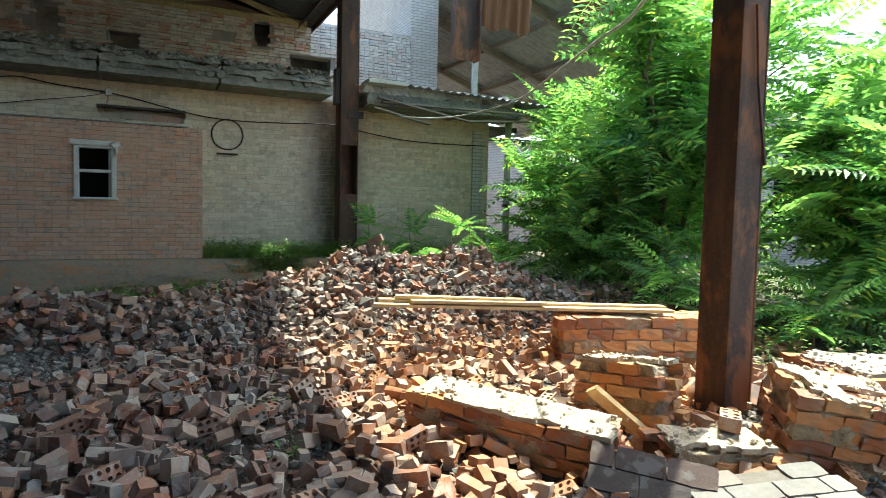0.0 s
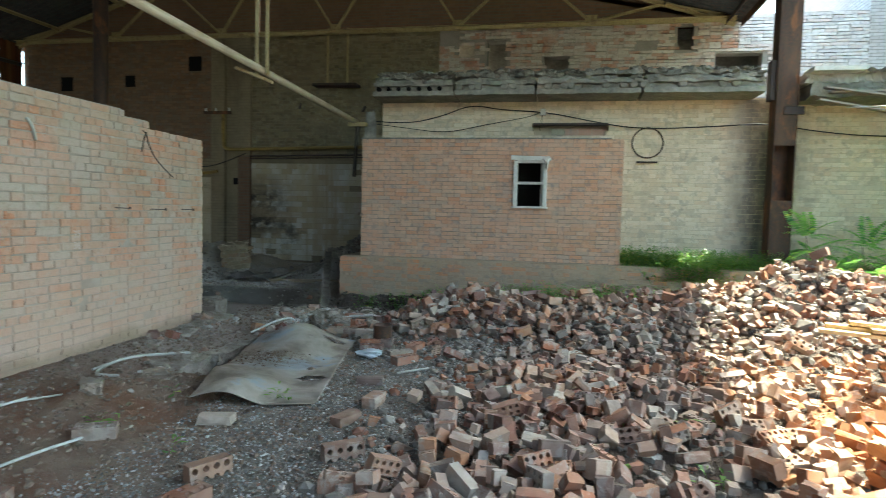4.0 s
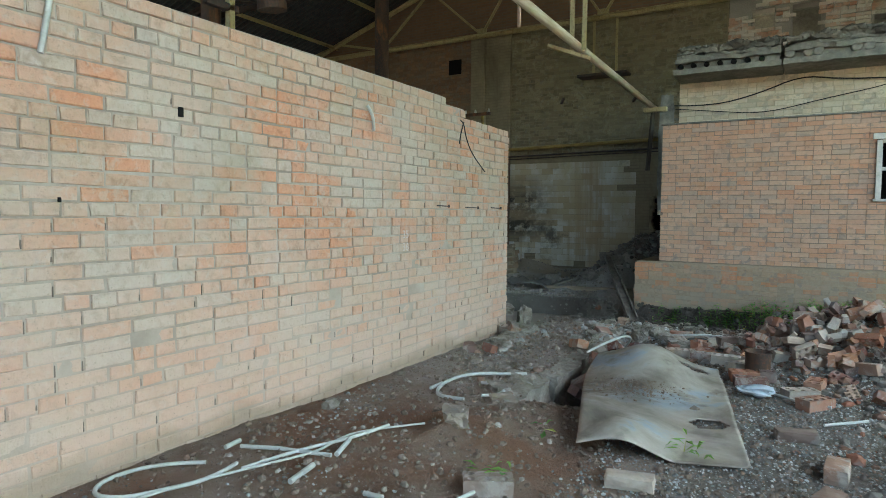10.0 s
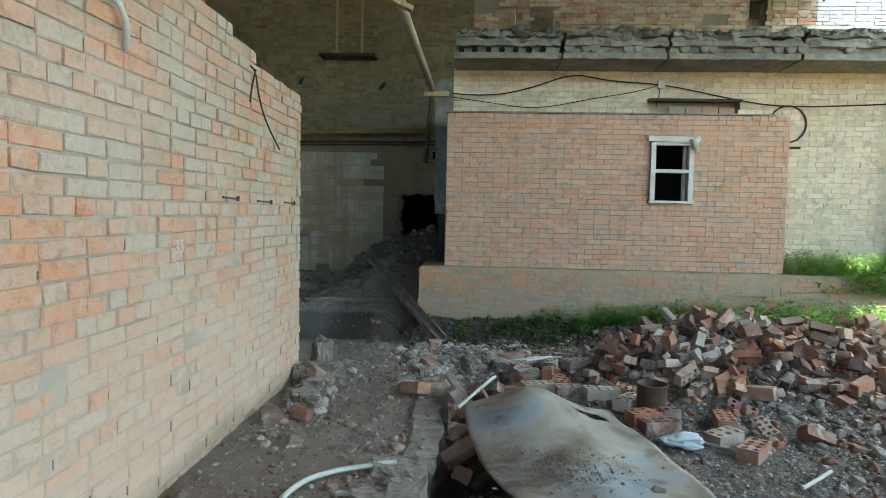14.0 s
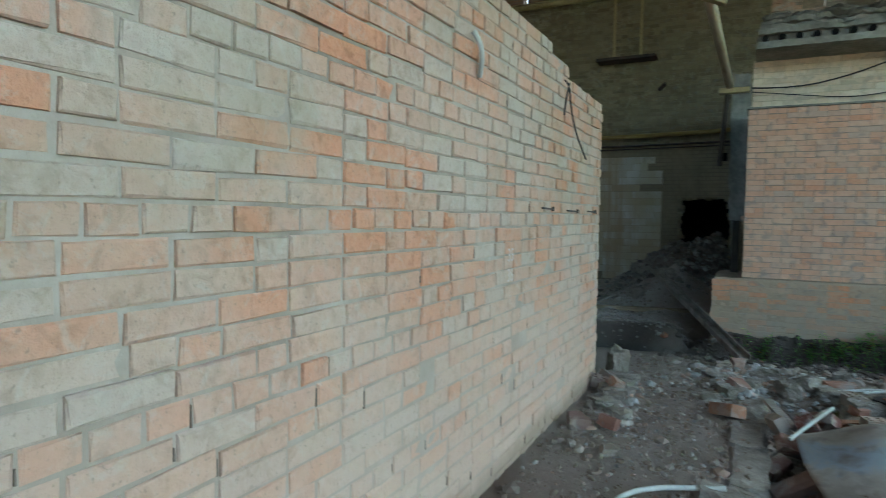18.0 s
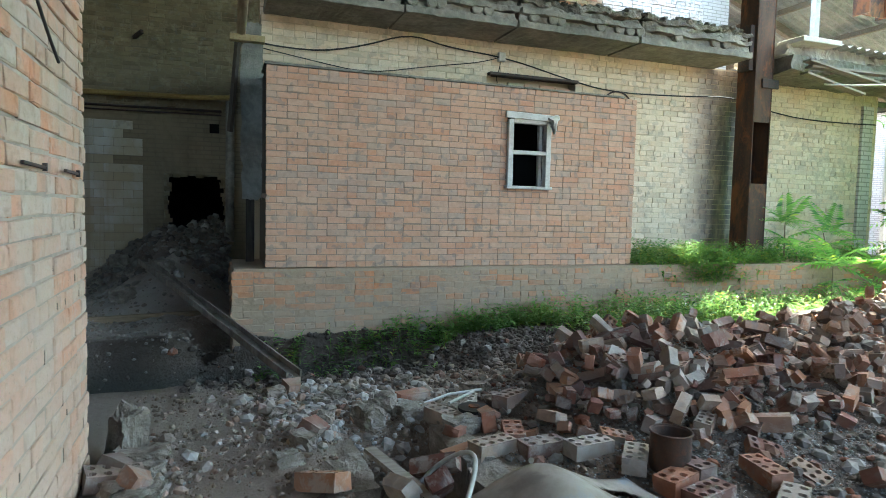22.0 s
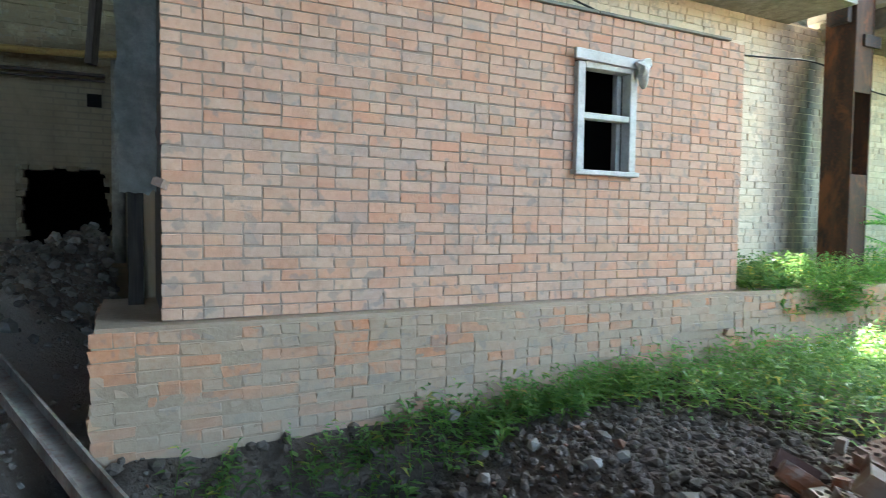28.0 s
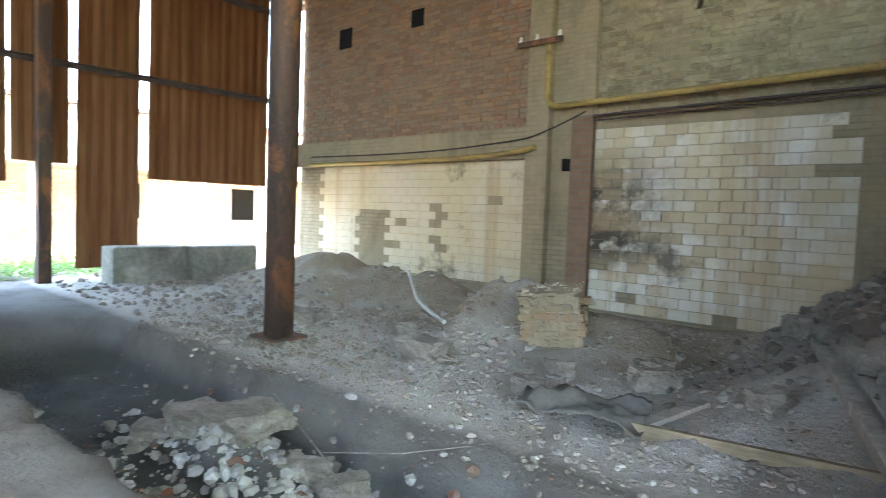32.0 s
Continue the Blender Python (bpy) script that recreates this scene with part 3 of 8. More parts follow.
GX, GY = steps(-13.0, 6.5, 0.085, -400, 400), steps(1.0, 17.4, 0.085, -400, 400)
verts = [(x, y, ground_z(x, y)) for y in GY for x in GX]
wide = len(GX)
faces = [(j * wide + i, j * wide + i + 1, (j + 1) * wide + i + 1, (j + 1) * wide + i) for j in range(len(GY) - 1) for i in range(wide - 1)]
me = bpy.data.meshes.new("ground")
me.from_pydata(verts, [], faces)
me.polygons.foreach_set("use_smooth", [True] * len(me.polygons))
s = Shade("soil", 0.95)
soil = s.ramp(s.noise(0.9, 7, 0.65, warp=0.5), [(0.3, (0.11, 0.076, 0.053)), (0.44, (0.185, 0.132, 0.096)), (0.54, (0.235, 0.178, 0.134)), (0.68, (0.27, 0.222, 0.176))])
soil = s.mix(s.span(s.noise(30, 4), 0.5, 0.7, 0.0, 0.45), soil, (0.22, 0.185, 0.15))
soil = s.mix(s.span(s.noise(110, 2), 0.66, 0.7, 0.0, 0.6), soil, (0.42, 0.40, 0.36))
soil = s.mix(s.span(s.noise(2.1, 5), 0.6, 0.7, 0.0, 0.35), soil, (0.16, 0.15, 0.06))
trod = s.calc("MULTIPLY", s.span(s.axis(0), -3.5, -4.1), s.calc("MULTIPLY", s.span(s.axis(1), 5.2, 6.2), s.span(s.axis(1), 10.5, 10.2)))
soil = s.mix(s.calc("MULTIPLY", trod, s.span(s.noise(3.0, 6, 0.65), 0.3, 0.6, 0.35, 0.8)), soil, (0.29, 0.24, 0.2))
rust = s.calc("MULTIPLY", s.span(s.axis(1), 7.0, 6.2), s.span(s.axis(0), -2.6, -3.2))
soil = s.mix(s.calc("MULTIPLY", rust, s.span(s.noise(1.2, 5, 0.6), 0.4, 0.6, 0.1, 0.85)), soil, (0.175, 0.085, 0.045))
stony = s.calc("MULTIPLY", s.span(s.axis(0), -2.9, -2.4), s.span(s.axis(1), 10.2, 9.8))
soil = s.mix(s.calc("MULTIPLY", stony, 0.6), soil, (0.10, 0.095, 0.085))
pale = s.calc("MULTIPLY", s.span(s.axis(1), 8.8, 9.6), s.span(s.axis(0), -5.6, -6.6))
soil = s.mix(s.calc("MULTIPLY", pale, s.span(s.noise(1.5, 6, 0.65), 0.36, 0.56, 0.35, 0.95)), soil, (0.50, 0.46, 0.41))
# Soil beneath the rubble, darkened to deepen the shade between bricks.
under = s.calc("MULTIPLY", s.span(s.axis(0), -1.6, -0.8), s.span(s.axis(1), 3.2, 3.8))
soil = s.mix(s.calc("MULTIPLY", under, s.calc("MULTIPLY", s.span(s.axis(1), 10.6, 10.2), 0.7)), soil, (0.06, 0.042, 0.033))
# Darker band of earth along the ditch.
ditch_dark = s.calc("MULTIPLY", s.span(s.axis(1), 10.2, 10.5), s.span(s.axis(0), -0.2, -1.2))
soil = s.mix(s.calc("MULTIPLY", s.calc("MULTIPLY", ditch_dark, s.span(s.axis(1), 12.4, 12.1)), 0.7), soil, (0.06, 0.05, 0.04))
# Darker earth in front of the back wall's doorway.
door_dark = s.calc("MULTIPLY", s.span(s.axis(1), 14.3, 15.3), s.calc("MULTIPLY", s.span(s.axis(0), -6.6, -5.8), s.span(s.axis(0), -4.2, -4.4)))
heaped = s.calc("MULTIPLY", s.span(s.axis(1), 13.6, 14.6), s.span(s.axis(0), -5.8, -6.6))
soil = s.mix(s.calc("MULTIPLY", heaped, s.span(s.noise(1.8, 6, 0.65), 0.34, 0.56, 0.45, 0.9)), soil, (0.27, 0.215, 0.145))
soil = s.mix(s.calc("MULTIPLY", door_dark, 0.5), soil, (0.105, 0.088, 0.07))
cement = s.calc("MULTIPLY", s.calc("MULTIPLY", s.span(s.axis(1), 12.1, 12.35), s.span(s.axis(1), 14.7, 13.7)), s.span(s.axis(0), -4.7, -5.4))
soil = s.mix(s.calc("MULTIPLY", cement, s.span(s.noise(1.7, 6, 0.65), 0.34, 0.56, 0.35, 0.9)), soil, (0.47, 0.42, 0.36))
# Earth turns darker with depth in ditch and trench.
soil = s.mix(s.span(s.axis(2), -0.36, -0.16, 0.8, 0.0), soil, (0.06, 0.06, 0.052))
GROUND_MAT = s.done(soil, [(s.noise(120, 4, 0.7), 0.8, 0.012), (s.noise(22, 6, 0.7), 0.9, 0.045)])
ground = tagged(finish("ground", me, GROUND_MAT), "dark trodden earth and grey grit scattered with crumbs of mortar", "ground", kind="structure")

# ---- the long brick partition ----
LX, LEND = -5.15, 8.9
C = 0.077
rng = hashed(11)


def long_top(c):
    z = c * C
    if z > 2.45:
        return LEND - 1.45 + 3.0
    if z > 2.36:
        return LEND - 1.05 + 3.0
    return LEND + 3.0


bm = bmesh.new()
cube(bm, LX - 0.25, LX - 0.03, -3.0, LEND - 0.012, -0.2, 2.375)
cube(bm, LX - 0.25, LX - 0.03, -3.0, LEND - 1.07, 2.376, 2.452)
cube(bm, LX - 0.25, LX - 0.03, -3.0, LEND - 1.47, 2.453, 2.55)
long_wall = tagged(part("wall_west", bm, MORTAR), "long free-standing partition of reused red and ochre bricks, dusty towards its foot", "wall", kind="structure")
mortar_skin(long_wall, (LX, -3.0, 0.0), 90, LEND + 2.99, 2.54, lambda s, z: 0.0085 - 0.003 * smooth(z, 1.3, 0.4), MORTAR_LONG, uneven=0.75, keep=lambda s, z: s < long_top(int(z / C)) - 0.02)
pieces = list(bond(0, 33, rng, 6, 0.27, full=long_top))
lay("wall_bricks", long_wall, (LX, -3.0, 0.0), 90, pieces, C, BRICK_LONG, BRICK_LONG_REST, lambda s, z: s - 3.0 > 6.35, 300, gap=0.0095, rng=rng, chip=0.0022, chamfer=0.005, shift=0.003)
lay("end_bricks", long_wall, (LX - 0.005, LEND, 0.0), 180, list(bond(0.245, 31, rng, 2, 0)), C, BRICK_LONG, BRICK_LONG_REST, rng=rng)


def open_joints(wall, origin, turn, pieces, high, chosen, r, gap=0.0085):
    """Upright joints that lost their mortar, their shade painted as dark slits."""
    m = np.array(pose(*origin, 0, 0, turn))
    soup = Soup()
    for a, b, c in pieces:
        z = (c + 0.5) * high
        if r.random() < chosen(b, z):
            w, h = gap * r.uniform(0.25, 0.6), high * r.uniform(0.14, 0.4)
            v = np.array([(x, y, q) for y in (0.001, 0.012) for x, q in ((-w, -h), (w, -h), (w * 0.6, h), (-w * 0.6, h))]) + (b + gap / 2, 0, z - 0.1 * high)
            soup.add(v @ m[:3, :3].T + m[:3, 3], [(0, 1, 2, 3), (0, 4, 5, 1), (1, 5, 6, 2), (2, 6, 7, 3), (3, 7, 4, 0)])
    tagged(finish("open_joints", soup.mesh("open_joints"), GAP, wall), "open joints between bricks, their shade painted as dark slits", kind="stuff")


# Dark brown that stands for the shade in emptied joints.
GAP = Shade("joint_shade", 1.0).done((0.17, 0.13, 0.1))
open_joints(long_wall, (LX, -3.0, 0.0), 90, [p for p in pieces if p[2] < 32], C, lambda s, z: 0.2 - 0.14 * smooth(z, 0.8, 1.4), hashed(16), 0.006)

# ---- the brick room on its plinth ----
RY, RX0, RX1, RZ0, RZ1 = 12.2, -4.1, 0.40, 0.72, 2.80
WX0, WX1, WZ0, WZ1 = -1.39, -0.83, 1.63, 2.46
rng = hashed(12)
bm = bmesh.new()
cube(bm, RX0 + 0.01, WX0 - 0.01, RY + 0.03, RY + 0.13, RZ0, RZ1 - 0.01)
cube(bm, WX1 + 0.01, RX1 - 0.01, RY + 0.03, RY + 0.13, RZ0, RZ1 - 0.01)
cube(bm, WX0 - 0.01, WX1 + 0.01, RY + 0.03, RY + 0.13, RZ0, WZ0 - 0.01)
cube(bm, WX0 - 0.01, WX1 + 0.01, RY + 0.03, RY + 0.13, WZ1 + 0.01, RZ1 - 0.01)
cube(bm, RX0 + 0.01, RX0 + 0.13, RY + 0.13, 13.34, RZ0, RZ1 - 0.01)
cube(bm, RX1 - 0.13, RX1 - 0.01, RY + 0.13, 13.34, RZ0, RZ1 - 0.01)
room_wall = tagged(part("wall_room", bm, MORTAR_DARK), "wall of a lean-to room in clean pink and orange bricks", "wall", kind="structure")


cut = []
RC = 0.067
for a, b, c in bond(RX1 - RX0, 31, rng, 6, 0.06, 0.203, 0.098, 0.0075):
    z = RZ0 + (c + 0.5) * RC
    if WZ0 < z < WZ1 and b > WX0 - RX0 and a < WX1 - RX0:
        if a < WX0 - RX0 - 0.03:
            cut.append((a, WX0 - RX0, c))
        if b > WX1 - RX0 + 0.03:
            cut.append((WX1 - RX0, b, c))
    else:
        cut.append((a, b, c))
mortar_skin(room_wall, (RX0 + 0.005, RY, RZ0), 0, RX1 - RX0 - 0.01, RZ1 - RZ0 - 0.01, lambda s, z: 0.0065, MORTAR_ROOM, uneven=0.3, keep=lambda s, z: not (WX0 - RX0 < s < WX1 - RX0 and WZ0 < z + RZ0 < WZ1), seed=3.0)
lay("room_bricks", room_wall, (RX0, RY, RZ0), 0, cut, RC, BRICK_ROOM, BRICK_ROOM_REST, lambda s, z: s < 2.05, 300, rng=rng, chip=0.0015, gap=0.0085, shift=0.0015, chamfer=0.002)
lay("side_bricks", room_wall, (RX1, RY, RZ0), 90, list(bond(1.14, 31, rng, 6, 0.03, 0.213, 0.102, 0.0085)), RC, BRICK_ROOM, BRICK_ROOM_REST, rng=rng)
bm = bmesh.new()
for k, (a, b) in enumerate(((RX0 - 0.02, -2.6), (-2.59, -1.2), (-1.19, RX1 - 0.2))):
    cube(bm, a, b, RY - 0.03, RY + 0.5, RZ1 - 0.008 + 0.002 * k, RZ1 + 0.014)
cube(bm, RX0 + 0.02, RX1 - 0.02, RY + 0.2, 13.34, RZ1 - 0.006, RZ1 + 0.006)
tagged(part("ceiling_room", bm, CONCRETE), "thin cement capping over the lean-to room", "ceiling", kind="structure")

open_joints(room_wall, (RX0, RY, RZ0), 0, cut, RC, lambda s, z: 0.05, hashed(17), 0.004)
PX0, PX1, PY, PZ0, PZ1 = -4.43, 5.6, 12.06, -0.45, 0.70
rng = hashed(13)
bm = bmesh.new()
cube(bm, PX0 + 0.02, PX1, PY + 0.03, 13.34, PZ0, PZ1 + 0.016)
plinth = tagged(part("wall_plinth", bm, MORTAR_PLINTH), "worn brick plinth smeared with cement and earth", "plinth", kind="structure")


def broken(a, b, z):
    x = PX0 + (a + b) / 2
    z += PZ0
    return (-0.35 < x < 0.15 and 0.35 < z < 0.43) or (-0.2 < x < 0.1 and 0.2 < z < 0.27) or (x > 3.4 and z > 0.6)


mortar_skin(plinth, (PX0 + 0.005, PY, PZ0), 0, PX1 - PX0, PZ1 - PZ0 - 0.005, lambda s, z: 0.0055 + 0.005 * noise.noise((s * 1.1, z * 1.1, 9.0)), MORTAR_PLINTH, uneven=0.7, keep=lambda s, z: not broken(s, s, z), seed=5.0)
lay("plinth_bricks", plinth, (PX0, PY, PZ0), 0, list(bond(PX1 - PX0, 17, rng, 4, 0.15, 0.2, 0.097, 0.0065)), RC + 0.0003, BRICK_PLINTH, BRICK_PLINTH_REST, lambda s, z: s < 4 and z > 0.38, 300, rng=rng, shift=0.0018, chip=0.005, hole=broken, gap=0.009)
lay("plinth_side_bricks", plinth, (PX0, 13.3, PZ0), -90, list(bond(1.24, 17, rng, 3, 0.2, 0.213, 0.102, 0.009)), RC + 0.0003, BRICK_PLINTH, BRICK_PLINTH_REST, rng=rng, shift=0.008, chip=0.008)

# ---- lime-washed wall behind the room ----
BY = 13.35
rng = hashed(14)
bm = bmesh.new()
for a, b, c, d in ((-4.08, -1.16, 0.0, 3.64), (0.21, 6.3, 0.0, 3.64), (-1.16, 0.21, 0.0, 2.97), (-1.16, 0.21, 3.21, 3.64)):
    cube(bm, a, b, BY + 0.0075, BY + 0.3, c, d)
cube(bm, -1.16, 0.21, BY + 0.2, BY + 0.3, 2.97, 3.21)
cube(bm, -4.08, -3.85, BY + 0.3, 17.4, 0.0, 3.64)
beige = tagged(part("wall_lime_washed", bm, LIME), "brick wall under old cream limewash with dark runs of damp", "wall", kind="structure")


def niche(a, b, z):
    x = -4.08 + (a + b) / 2
    return -1.15 < x < 0.2 and 2.98 < z + 0.69 < 3.2


lay("lime_washed_bricks", beige, (-4.08, BY, 0.69), 0, list(bond(10.38, 38, rng, 5, joint=0.009)), C, BRICK_BEIGE_PIECE, BRICK_BEIGE, lambda s, z: z + 0.69 > 2.82 and s < 8.5, 300, rng=rng, chip=0.003, hole=niche, gap=0.007)

# ---- tall back wall of the hall and the storey above ----
TY = 17.5
def laid_mat(name, colours, mortar, stain=(0.14, 0.12, 0.09), stained=0.6, wash=None):
    """Brickwork that stays far off, coursed along x or y and up z."""
    s = Shade(name, 0.93)
    split = s.tree.nodes.new("ShaderNodeSeparateXYZ")
    s.link(s.place.outputs["Position"], split.inputs[0])
    join = s.tree.nodes.new("ShaderNodeCombineXYZ")
    along = s.tree.nodes.new("ShaderNodeMath")
    along.operation = "ADD"
    s.link(split.outputs[0], along.inputs[0])
    s.link(split.outputs[1], along.inputs[1])
    s.link(along.outputs[0], join.inputs[0])
    s.link(split.outputs[2], join.inputs[1])
    b = s.tree.nodes.new("ShaderNodeTexBrick")
    s.link(join.outputs[0], b.inputs["Vector"])
    b.inputs["Scale"].default_value = 1.0
    for key, v in (("Brick Width", 0.262), ("Row Height", 0.077), ("Mortar Size", 0.011), ("Mortar Smooth", 0.3), ("Bias", 0.0)):
        b.inputs[key].default_value = v
    b.inputs["Color1"].default_value, b.inputs["Color2"].default_value, b.inputs["Mortar"].default_value = (*colours[0], 1), (*colours[1], 1), (*mortar, 1)
    base = b.outputs["Color"]
    if wash:
        base = s.mix(s.span(s.noise(0.45, 5, 0.6, warp=0.6), 0.42, 0.58, 0.0, 0.85), base, wash)
    base = s.mix(s.calc("MULTIPLY", s.span(s.noise(0.9, 7, 0.7, (1, 1, 0.45), 0.5), 0.48, 0.72), stained), base, stain)
    base = s.mix(s.span(s.noise(9, 5), 0.4, 0.7, 0.0, 0.4), base, (0.75, 0.7, 0.64), "MULTIPLY")
    return s.done(base, [(b.outputs["Fac"], -0.6, 0.012), (s.noise(40, 4), 0.3, 0.006)])


HALL_PLASTER = laid_mat("hall_plaster", [(0.25, 0.20, 0.128), (0.21, 0.168, 0.105)], (0.17, 0.14, 0.095), (0.075, 0.06, 0.038), 0.6, (0.25, 0.2, 0.125))
HALL_BROWN = laid_mat("hall_brown_brick", [(0.19, 0.115, 0.07), (0.16, 0.095, 0.06)], (0.15, 0.12, 0.09), (0.13, 0.1, 0.065), 0.45)
UPPER_RED = laid_mat("upper_brick", [(0.42, 0.23, 0.16), (0.46, 0.35, 0.27)], (0.42, 0.37, 0.32), (0.22, 0.14, 0.105), 0.5, (0.44, 0.38, 0.32))
UPPER_GREY = laid_mat("upper_grey_brick", [(0.56, 0.51, 0.47), (0.48, 0.43, 0.39)], (0.3, 0.275, 0.25), (0.25, 0.2, 0.17), 0.4)


def pierced(bm, along, x0, x1, z0, z1, d0, d1, holes):
    """A wall slab with rectangular holes (x0, x1, z0, z1), along "x" or "y"."""
    xs = sorted({x0, x1, *[min(max(h[k], x0), x1) for h in holes for k in (0, 1)]})
    zs = sorted({z0, z1, *[min(max(h[k], z0), z1) for h in holes for k in (2, 3)]})
    for a, b in zip(xs, xs[1:]):
        for c, d in zip(zs, zs[1:]):
            if any(h[0] < (a + b) / 2 < h[1] and h[2] < (c + d) / 2 < h[3] for h in holes):
                continue
            if along == "x":
                cube(bm, a, b, d0, d1, c, d)
            else:
                cube(bm, d0, d1, a, b, c, d)


RIDGE_X, RIDGE_Z, SLOPE = -6.6, 9.35, 0.322


def roof_z(x):
    return RIDGE_Z - SLOPE * abs(x - RIDGE_X)


DOOR = (-5.45, -4.42, 0.55, 1.88)
bm = bmesh.new()
pierced(bm, "x", -10.3, -3.85, -0.3, 6.25, TY, TY + 0.4, [DOOR])
cube(bm, -16.5, -10.301, TY + 0.03, TY + 0.4, -0.3, 2.599)
back = tagged(part("wall_north", bm, HALL_PLASTER), "tall back wall of limewashed brick, stained olive and brown", "wall", kind="structure")
bm = bmesh.new()
cube(bm, -16.5, -10.3, TY + 0.03, TY + 0.4, 2.6, 6.25)
for x0, x1 in ((-16.5, -8.98), (-8.88, 3.35)):  # gable above the tie level, up to the roof
    xs = [x0, *([RIDGE_X] if x0 < RIDGE_X < x1 else []), x1]
    front = [bm.verts.new((x, TY + 0.03, z)) for x, z in [(x0, 6.252), (x1, 6.252)] + [(x, roof_z(x) - 0.04) for x in xs[::-1]]]
    rear = [bm.verts.new((v.co.x, TY + 0.3, v.co.z)) for v in front]
    bm.faces.new(front)
    bm.faces.new(rear[::-1])
    for k in range(len(front)):
        n = (k + 1) % len(front)
        bm.faces.new((front[n], front[k], rear[k], rear[n]))
gable = tagged(part("wall_north_gable", bm, HALL_BROWN), "dark brown brick gable of the hall", "wall", kind="structure")
bm = bmesh.new()
cube(bm, -10.25, -9.85, TY - 0.14, TY - 0.002, -0.2, 6.2)
cube(bm, -9.45, -9.1, TY - 0.1, TY - 0.002, 2.95, 6.2)
tagged(part("trim_pilasters", bm, HALL_PLASTER), "two shallow plastered pilasters on the back wall", "pilaster", kind="structure")
bm = bmesh.new()
cube(bm, -9.45, -9.1, TY - 0.1, TY - 0.002, -0.2, 2.949)
tagged(part("trim_pilaster_foot", bm, HALL_BROWN), "lower part of a pilaster stripped to its red-brown brick", "pilaster", kind="structure")
bm = bmesh.new()
cube(bm, -16.4, -10.26, TY - 0.12, TY + 0.028, 2.35, 2.86)
tagged(part("trim_band", bm, HALL_PLASTER), "projecting cement band along the back wall", "band", kind="structure")
# room behind the doorway, its shade painted as black walls
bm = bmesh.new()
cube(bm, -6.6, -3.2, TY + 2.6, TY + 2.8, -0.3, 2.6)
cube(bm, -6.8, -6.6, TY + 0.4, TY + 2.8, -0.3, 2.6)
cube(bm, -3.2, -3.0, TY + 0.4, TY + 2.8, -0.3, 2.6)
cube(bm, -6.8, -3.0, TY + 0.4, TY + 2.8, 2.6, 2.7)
tagged(part("wall_dark_room", bm, BLACK), "room behind the broken doorway, walls painted black for its shade", "wall", kind="structure")

UPPER_HOLES = [(-3.41, -2.95, 5.5, 5.9), (-2.62, -2.1, 5.0, 5.9), (-1.18, -0.54, 4.95, 5.47), (1.98, 2.36, 5.55, 6.15), (2.86, 3.9, 4.6, 5.45)]
bm = bmesh.new()
pierced(bm, "x", -3.849, 3.35, 3.4, 6.25, TY + 0.055, TY + 0.4, UPPER_HOLES)
upper = tagged(part("wall_upper_storey", bm, MORTAR), "upper storey of patchy red and grey brick with broken openings", "wall", kind="structure")
bm = bmesh.new()
pierced(bm, "x", 3.351, 6.12, 3.4, 6.35, TY + 0.055, TY + 0.4, UPPER_HOLES)
annex = tagged(part("wall_upper_annex", bm, MORTAR), "pale grey brick annex beyond the hall roof", "wall", kind="structure")
bm = bmesh.new()
cube(bm, -3.8, 7.2, TY + 2.0, TY + 2.2, 3.4, 6.3)
cube(bm, -3.8, 7.2, TY + 0.4, TY + 2.0, 6.3, 6.4)
cube(bm, -3.8, 7.2, 13.66, TY + 2.0, 3.40, 3.5)
tagged(part("floor_upper_storey", bm, CONCRETE), "concrete deck and dim rooms of the upper storey", "floor", kind="structure")


def ragged(x0, z0, holes):
    """Leaves out the bricks of broken openings, with toothed edges."""
    def test(a, b, z):
        for h in holes:
            j = 0.11 * noise.noise((z * 9.0, h[0], 1.0))
            if h[0] - 0.05 + j < x0 + (a + b) / 2 < h[1] + 0.05 - j and h[2] - 0.04 < z + z0 < h[3] + 0.04 + j:
                return True
        return False
    return test


rng = hashed(15)
lay("upper_bricks", upper, (-3.849, TY, 3.4), 0, list(bond(7.19, 37, rng, 6, 0.1)), C, BRICK_UPPER, BRICK_UPPER, rng=rng, chip=0.005, shift=0.006, hole=ragged(-3.849, 3.4, UPPER_HOLES + [(-3.9, -3.3, 5.85, 6.3), (1.05, 1.5, 5.6, 5.75)]))
lay("annex_bricks", annex, (3.355, TY, 3.4), 0, list(bond(2.76, 38, rng, 6, 0.1)), C, BRICK_ANNEX, BRICK_ANNEX, rng=rng, chip=0.004, hole=ragged(3.355, 3.4, UPPER_HOLES))
lay("hall_bricks", back, (-9.08, TY - 0.01, 2.98), 0, list(bond(5.2, 42, rng, 6, 0.1)), C, BRICK_HALL, BRICK_HALL, rng=rng, chip=0.005, shift=0.004)
lay("gable_bricks", gable, (-16.4, TY + 0.02, 2.87), 0, list(bond(6.1, 44, rng, 6, 0.1)), C, BRICK_GABLE, BRICK_GABLE, rng=rng, chip=0.004)
